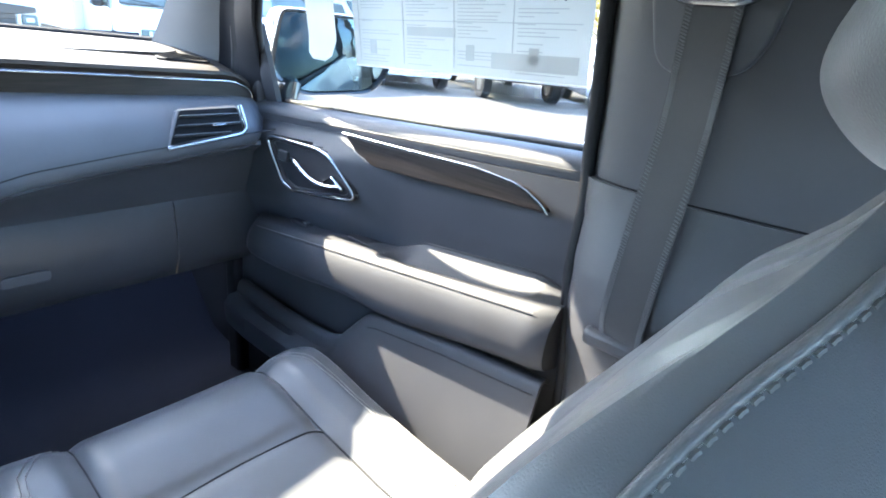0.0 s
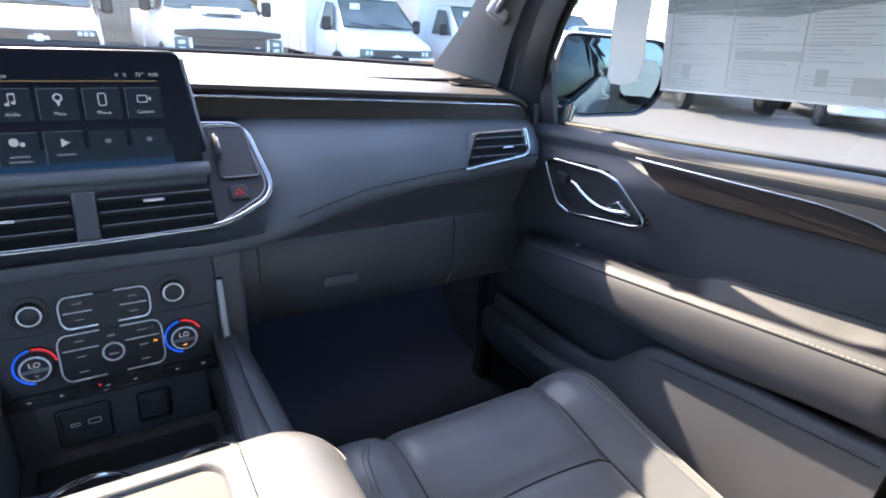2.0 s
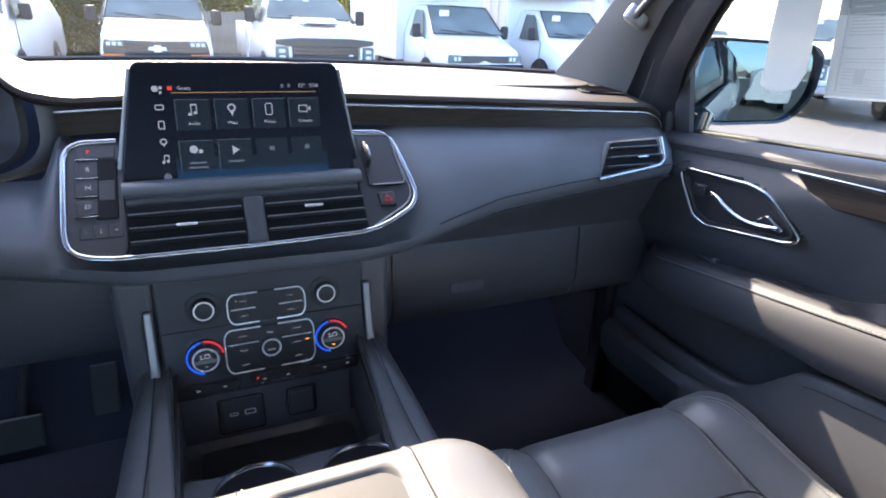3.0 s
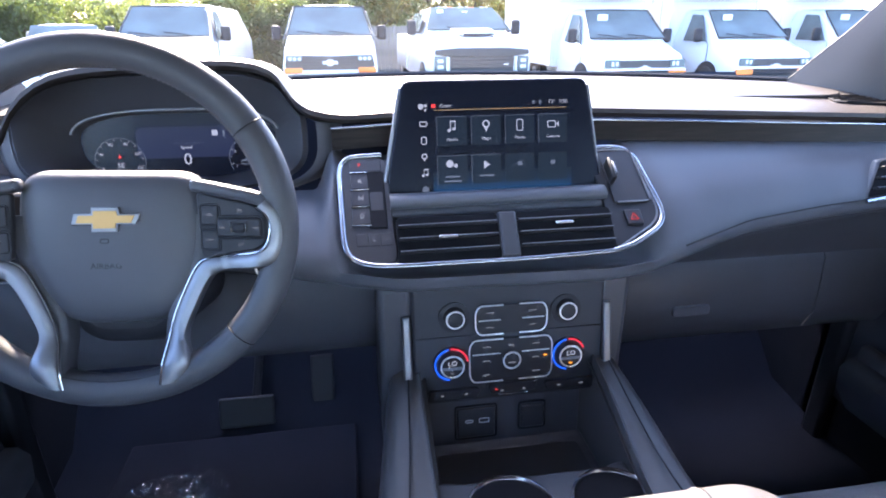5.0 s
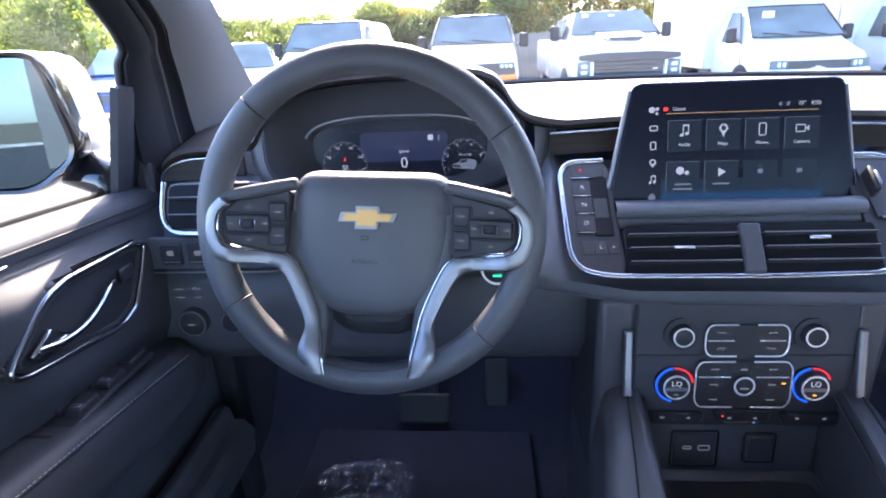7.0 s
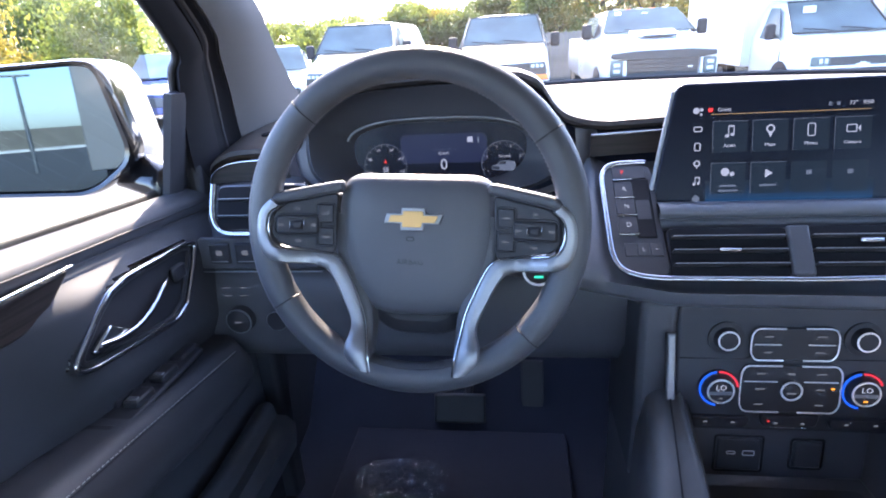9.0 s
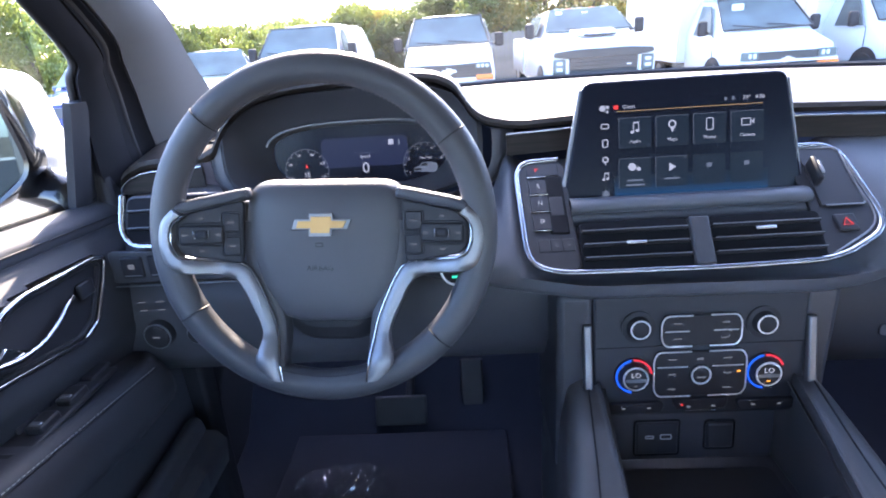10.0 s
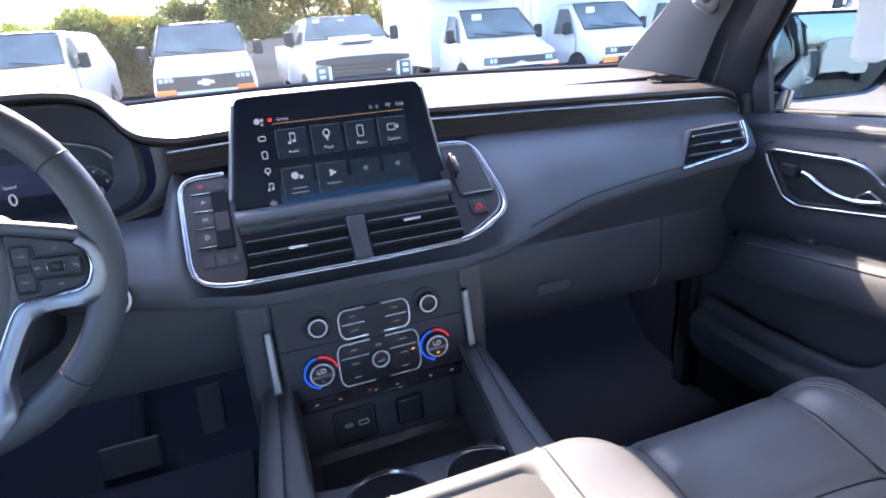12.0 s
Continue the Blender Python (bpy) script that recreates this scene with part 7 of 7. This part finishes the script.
def car(at, yaw, mat, label, name="parked_car"):
    th = thing(name, label, "car", "cars parked in the lot")
    shell(th, "body", [(0.0, 0.85, 0.78, 0.35, 0.78, 0.08), (0.3, 0.92, 0.88, 0.30, 0.92, 0.10), (1.2, 0.94, 0.88, 0.28, 1.02, 0.10), (3.9, 0.94, 0.88, 0.28, 1.06, 0.10), (4.6, 0.90, 0.84, 0.32, 1.02, 0.10)], mat)
    shell(th, "cabin", [(1.1, 0.86, 0.82, 0.90, 1.04, 0.03), (1.9, 0.88, 0.66, 0.95, 1.62, 0.12), (2.6, 0.88, 0.68, 0.95, 1.68, 0.12), (3.8, 0.88, 0.66, 0.95, 1.62, 0.12), (4.5, 0.86, 0.72, 0.95, 1.10, 0.05)], mat)
    windscreen(th, 1.12, 1.09, 1.86, 1.635, 0.78, 0.64)
    for s in (1, -1):
        rows = [[(s * 0.905, y0, 1.06), (s * 0.735, y1, 1.55)] for y0, y1 in ((1.45, 1.95), (2.6, 2.55), (4.2, 3.75))]
        part("side_window", slab(rows, 0.015), CAR_GLASS, th)
        part("headlamp", block((0.34, 0.10, 0.13), (s * 0.66, 0.06, 0.74), 0.04, 3), LAMP, th)
        part("mirror", block((0.16, 0.10, 0.13), (s * 1.0, 1.55, 1.06), 0.04, 3), mat, th)
        for y in (0.85, 3.75):
            wheel_part(th, s * 0.84, y, 0.34, 0.35)
    part("grille", prism(rounded(1.1, 0.22, 0.05), 0.05, 0.01, m=frame_at((0, 0.02, 0.62), (1, 0, 0), (0, 0, 1))), GRILLE, th)
    th.matrix_world = Matrix.Translation((at[0], at[1], GROUND)) @ Matrix.Rotation(radians(yaw), 4, "Z")
    return th


def tree(at, h, spread, mat, seed, clumps=70, leaves=46):
    """A trunk with limbs and a ragged crown of many small leaves."""
    rng = random.Random(seed)
    th = thing("tree", {"yellowing_leaf": "yellowing roadside tree with a ragged crown", "dark_green_leaf": "dark green roadside tree"}.get(mat.name, "green leafy roadside tree"), "tree", "trees behind the lot")
    tb = tube([(0, 0, 0), (rng.uniform(-0.1, 0.1), 0.05, h * 0.35), (rng.uniform(-0.2, 0.2), 0.1, h * 0.8)], [0.16, 0.11, 0.03], 8)
    for k in range(7):
        a, z = rng.uniform(0, 6.28), h * rng.uniform(0.15, 0.6)
        r = spread * rng.uniform(0.5, 0.8)
        tube([(0, 0.03, z), (r * 0.5 * math.cos(a), r * 0.5 * math.sin(a), z + h * 0.10), (r * math.cos(a), r * math.sin(a), z + h * 0.22)], [0.06, 0.04, 0.012], 6, bm=tb)
    part("trunk", tb, BARK, th)
    vs, fs = [], []
    for c in range(clumps):
        a, zz = rng.uniform(0, 6.28), rng.random()
        z = h * (0.04 + 0.96 * zz)
        rad = spread * math.sqrt(rng.random()) * (1.0 - 0.65 * max(0, zz - 0.35)) * rng.uniform(0.75, 1.1)
        cxx, cyy = rad * math.cos(a), rad * math.sin(a)
        cr = rng.uniform(0.30, 0.60) * spread * 0.38
        for _ in range(leaves):
            d = Vector((rng.gauss(0, 1), rng.gauss(0, 1), rng.gauss(0, 0.8)))
            p = Vector((cxx, cyy, z)) + d * cr * 0.55
            if p.z < 0.1:
                continue
            q = Euler((rng.uniform(0, 6.3), rng.uniform(0, 6.3), rng.uniform(0, 6.3))).to_matrix()
            sz = rng.uniform(0.05, 0.115)
            b = len(vs)
            for uu, vv, ww in ((-0.5, 0, 0), (0, -0.32, 0.08), (0.55, 0, 0), (0, 0.32, 0.08)):
                vs.append(p + q @ Vector((uu * sz * 1.4, vv * sz * 1.4, ww * sz)))
            fs.append((b, b + 1, b + 2, b + 3))
    me = bpy.data.meshes.new("crown")
    me.from_pydata([tuple(v) for v in vs], [], fs)
    me.materials.append(mat)
    cr = new("crown", me)
    cr.parent = th
    th.location = (at[0], at[1], GROUND)
    return th


def outside():
    g = thing("ground", "pale worn asphalt parking lot", "ground", kind="structure")
    rows = [[(x, y, GROUND) for x in (-600, -40, -10, 0, 10, 40, 600)] for y in (-600, -40, -10, 0, 10, 20, 40, 600)]
    part("asphalt", grid(rows), ASPHALT, g)
    for k in range(7):
        part("bay_line", block((0.10, 5.0, 0.004), (6.5 + 2.9 * k * 0.9, 3.0 - 1.1 * k, GROUND + 0.004), 0, m=None), BOX_WHITE, g, "worn white bay line")
    van((-3.87, 12.3), 0, "white cargo van with a dark windshield, parked nose out")
    van((-0.565, 12.45), 0, "white cargo van with amber marker lamps, parked nose out")
    pickup((2.38, 11.5), 1)
    for x, y in ((5.90, 11.7), (8.98, 11.75), (12.1, 11.8)):
        van((x, y), 0, "white box truck with amber marker lamps, parked nose out", cut=True)
    car((-5.9, 13.4), 20, WHITE_CAR, "white crossover parked by the trees", "crossover")
    car((-8.9, 12.6), 8, BLUE_CAR, "dark blue crossover parked by the trees", "crossover")
    for i, (x, y, yw) in enumerate(((11.0, 10.0, -30), (12.4, 7.6, -38), (13.4, 5.1, -46), (14.2, 2.5, -55))):
        if i % 2:
            pickup((x, y), yw, None, "white pickup truck parked across the lot")
        else:
            car((x, y), yw, WHITE_CAR, "white car parked across the lot")
    # low wall and lamp post behind, seen in the door mirrors
    w = thing("wall_back", "long pale wall at the rear of the lot", "wall", kind="structure")
    part("wall_face", block((260.0, 0.4, 3.2), (-20.0, -100.0, GROUND + 1.6), 0.02), FENCE, w)
    part("kerb", block((260.0, 0.6, 0.35), (-20.0, -99.4, GROUND + 0.175), 0.02), BOX_WHITE, w, "pale kerb")
    p = thing("lamp_post", "tall grey lamp post in the parking lot", "lamp post")
    part("pole", tube([(-6.2, -31.0, GROUND), (-6.2, -31.0, GROUND + 4.5)], [0.10, 0.07], 10), SATIN, p)
    part("arm", tube([(-7.2, -31.0, GROUND + 4.5), (-5.6, -31.0, GROUND + 4.5)], 0.05, 8), SATIN, p)
    van((-1.31, -21.9), 0, "box truck standing behind, its rear to the cabin, box greyed as shaded", cut=True, box_mat=BOX_SHADED)
    van((2.3, -14.0), 0, "white cargo van standing behind, its rear to the cabin")
    # board fence behind the row
    f = thing("fence", "weathered grey board fence behind the vans", "fence", kind="structure")
    for k in range(3):
        part("rail", block((16.0, 0.05, 0.09), (7.0, 22.06, GROUND + 0.35 + 0.55 * k), 0.01), FENCE, f)
    proto = part("board", block((0.136, 0.022, 1.62), (0, 0, 0.81), 0.004, 1), FENCE, f)
    proto.location = (-1.0, 22.0, GROUND)
    rng = random.Random(2)
    for k in range(1, 108):
        b = proto.copy()
        scene.collection.objects.link(b)
        b.parent = f
        b.location = (-1.0 + 0.148 * k, 22.0 + rng.uniform(-0.006, 0.006), GROUND + rng.uniform(-0.03, 0.01))
    spots = [(-21, 25, 4.6, 2.8, LEAF), (-17.5, 26, 3.4, 2.4, LEAF), (-14.5, 27, 3.0, 2.4, LEAF_YELLOW), (-11.5, 28, 2.6, 2.2, LEAF), (-9.0, 27, 2.5, 2.0, LEAF_DARK), (-6.8, 28, 2.3, 2.0, LEAF),
             (-4.6, 24, 2.9, 1.6, LEAF), (-3.4, 25, 2.6, 1.5, LEAF_YELLOW), (-1.6, 27, 3.2, 1.8, LEAF_DARK), (0.2, 28, 4.4, 2.1, LEAF_DARK), (1.6, 25.5, 5.0, 2.0, LEAF_YELLOW), (3.4, 26.5, 5.6, 2.3, LEAF), (5.6, 27, 6.0, 2.4, LEAF_YELLOW), (8.4, 28, 6.0, 2.6, LEAF),
             (-2.4, 23.6, 2.4, 1.5, LEAF_DARK), (-7.6, 23, 2.2, 1.8, LEAF), (-11.0, 22, 2.6, 2.0, LEAF_DARK), (0.8, 24.5, 3.6, 1.7, LEAF), (-18, 21, 3.8, 2.4, LEAF_DARK), (-9.5, 34, 3.0, 2.8, LEAF), (-4.0, 34, 3.0, 2.6, LEAF_DARK), (3.0, 31, 6.6, 3.0, LEAF_DARK), (7.0, 32, 6.6, 3.2, LEAF),
             (-13, 17.5, 3.5, 2.3, LEAF), (-15, 13.5, 3.9, 2.5, LEAF_YELLOW), (-16, 10, 4.0, 2.5, LEAF), (-18, 6, 4.4, 2.8, LEAF), (24, 6, 6.0, 3.0, LEAF), (22, 10.2, 5.6, 2.8, LEAF_YELLOW)]
    for i, (x, y, h, sp, mt) in enumerate(spots):
        tree((x, y), h, sp, mt, 100 + i, clumps=170, leaves=90)


# ---- build ----
cabin()
windshield()
for _s in (1, -1):
    a_pillar(_s)
DASH = dashboard()
gauge_cluster(DASH)
centre_stack(DASH)
driver_controls(DASH)
console()
steering_wheel()
for _s in (1, -1):
    door(_s)
    b_pillar(_s)
    door_mirror(_s)
seat_belt()
seat()
pedals()
wrapped_mat()
sticker()
outside()
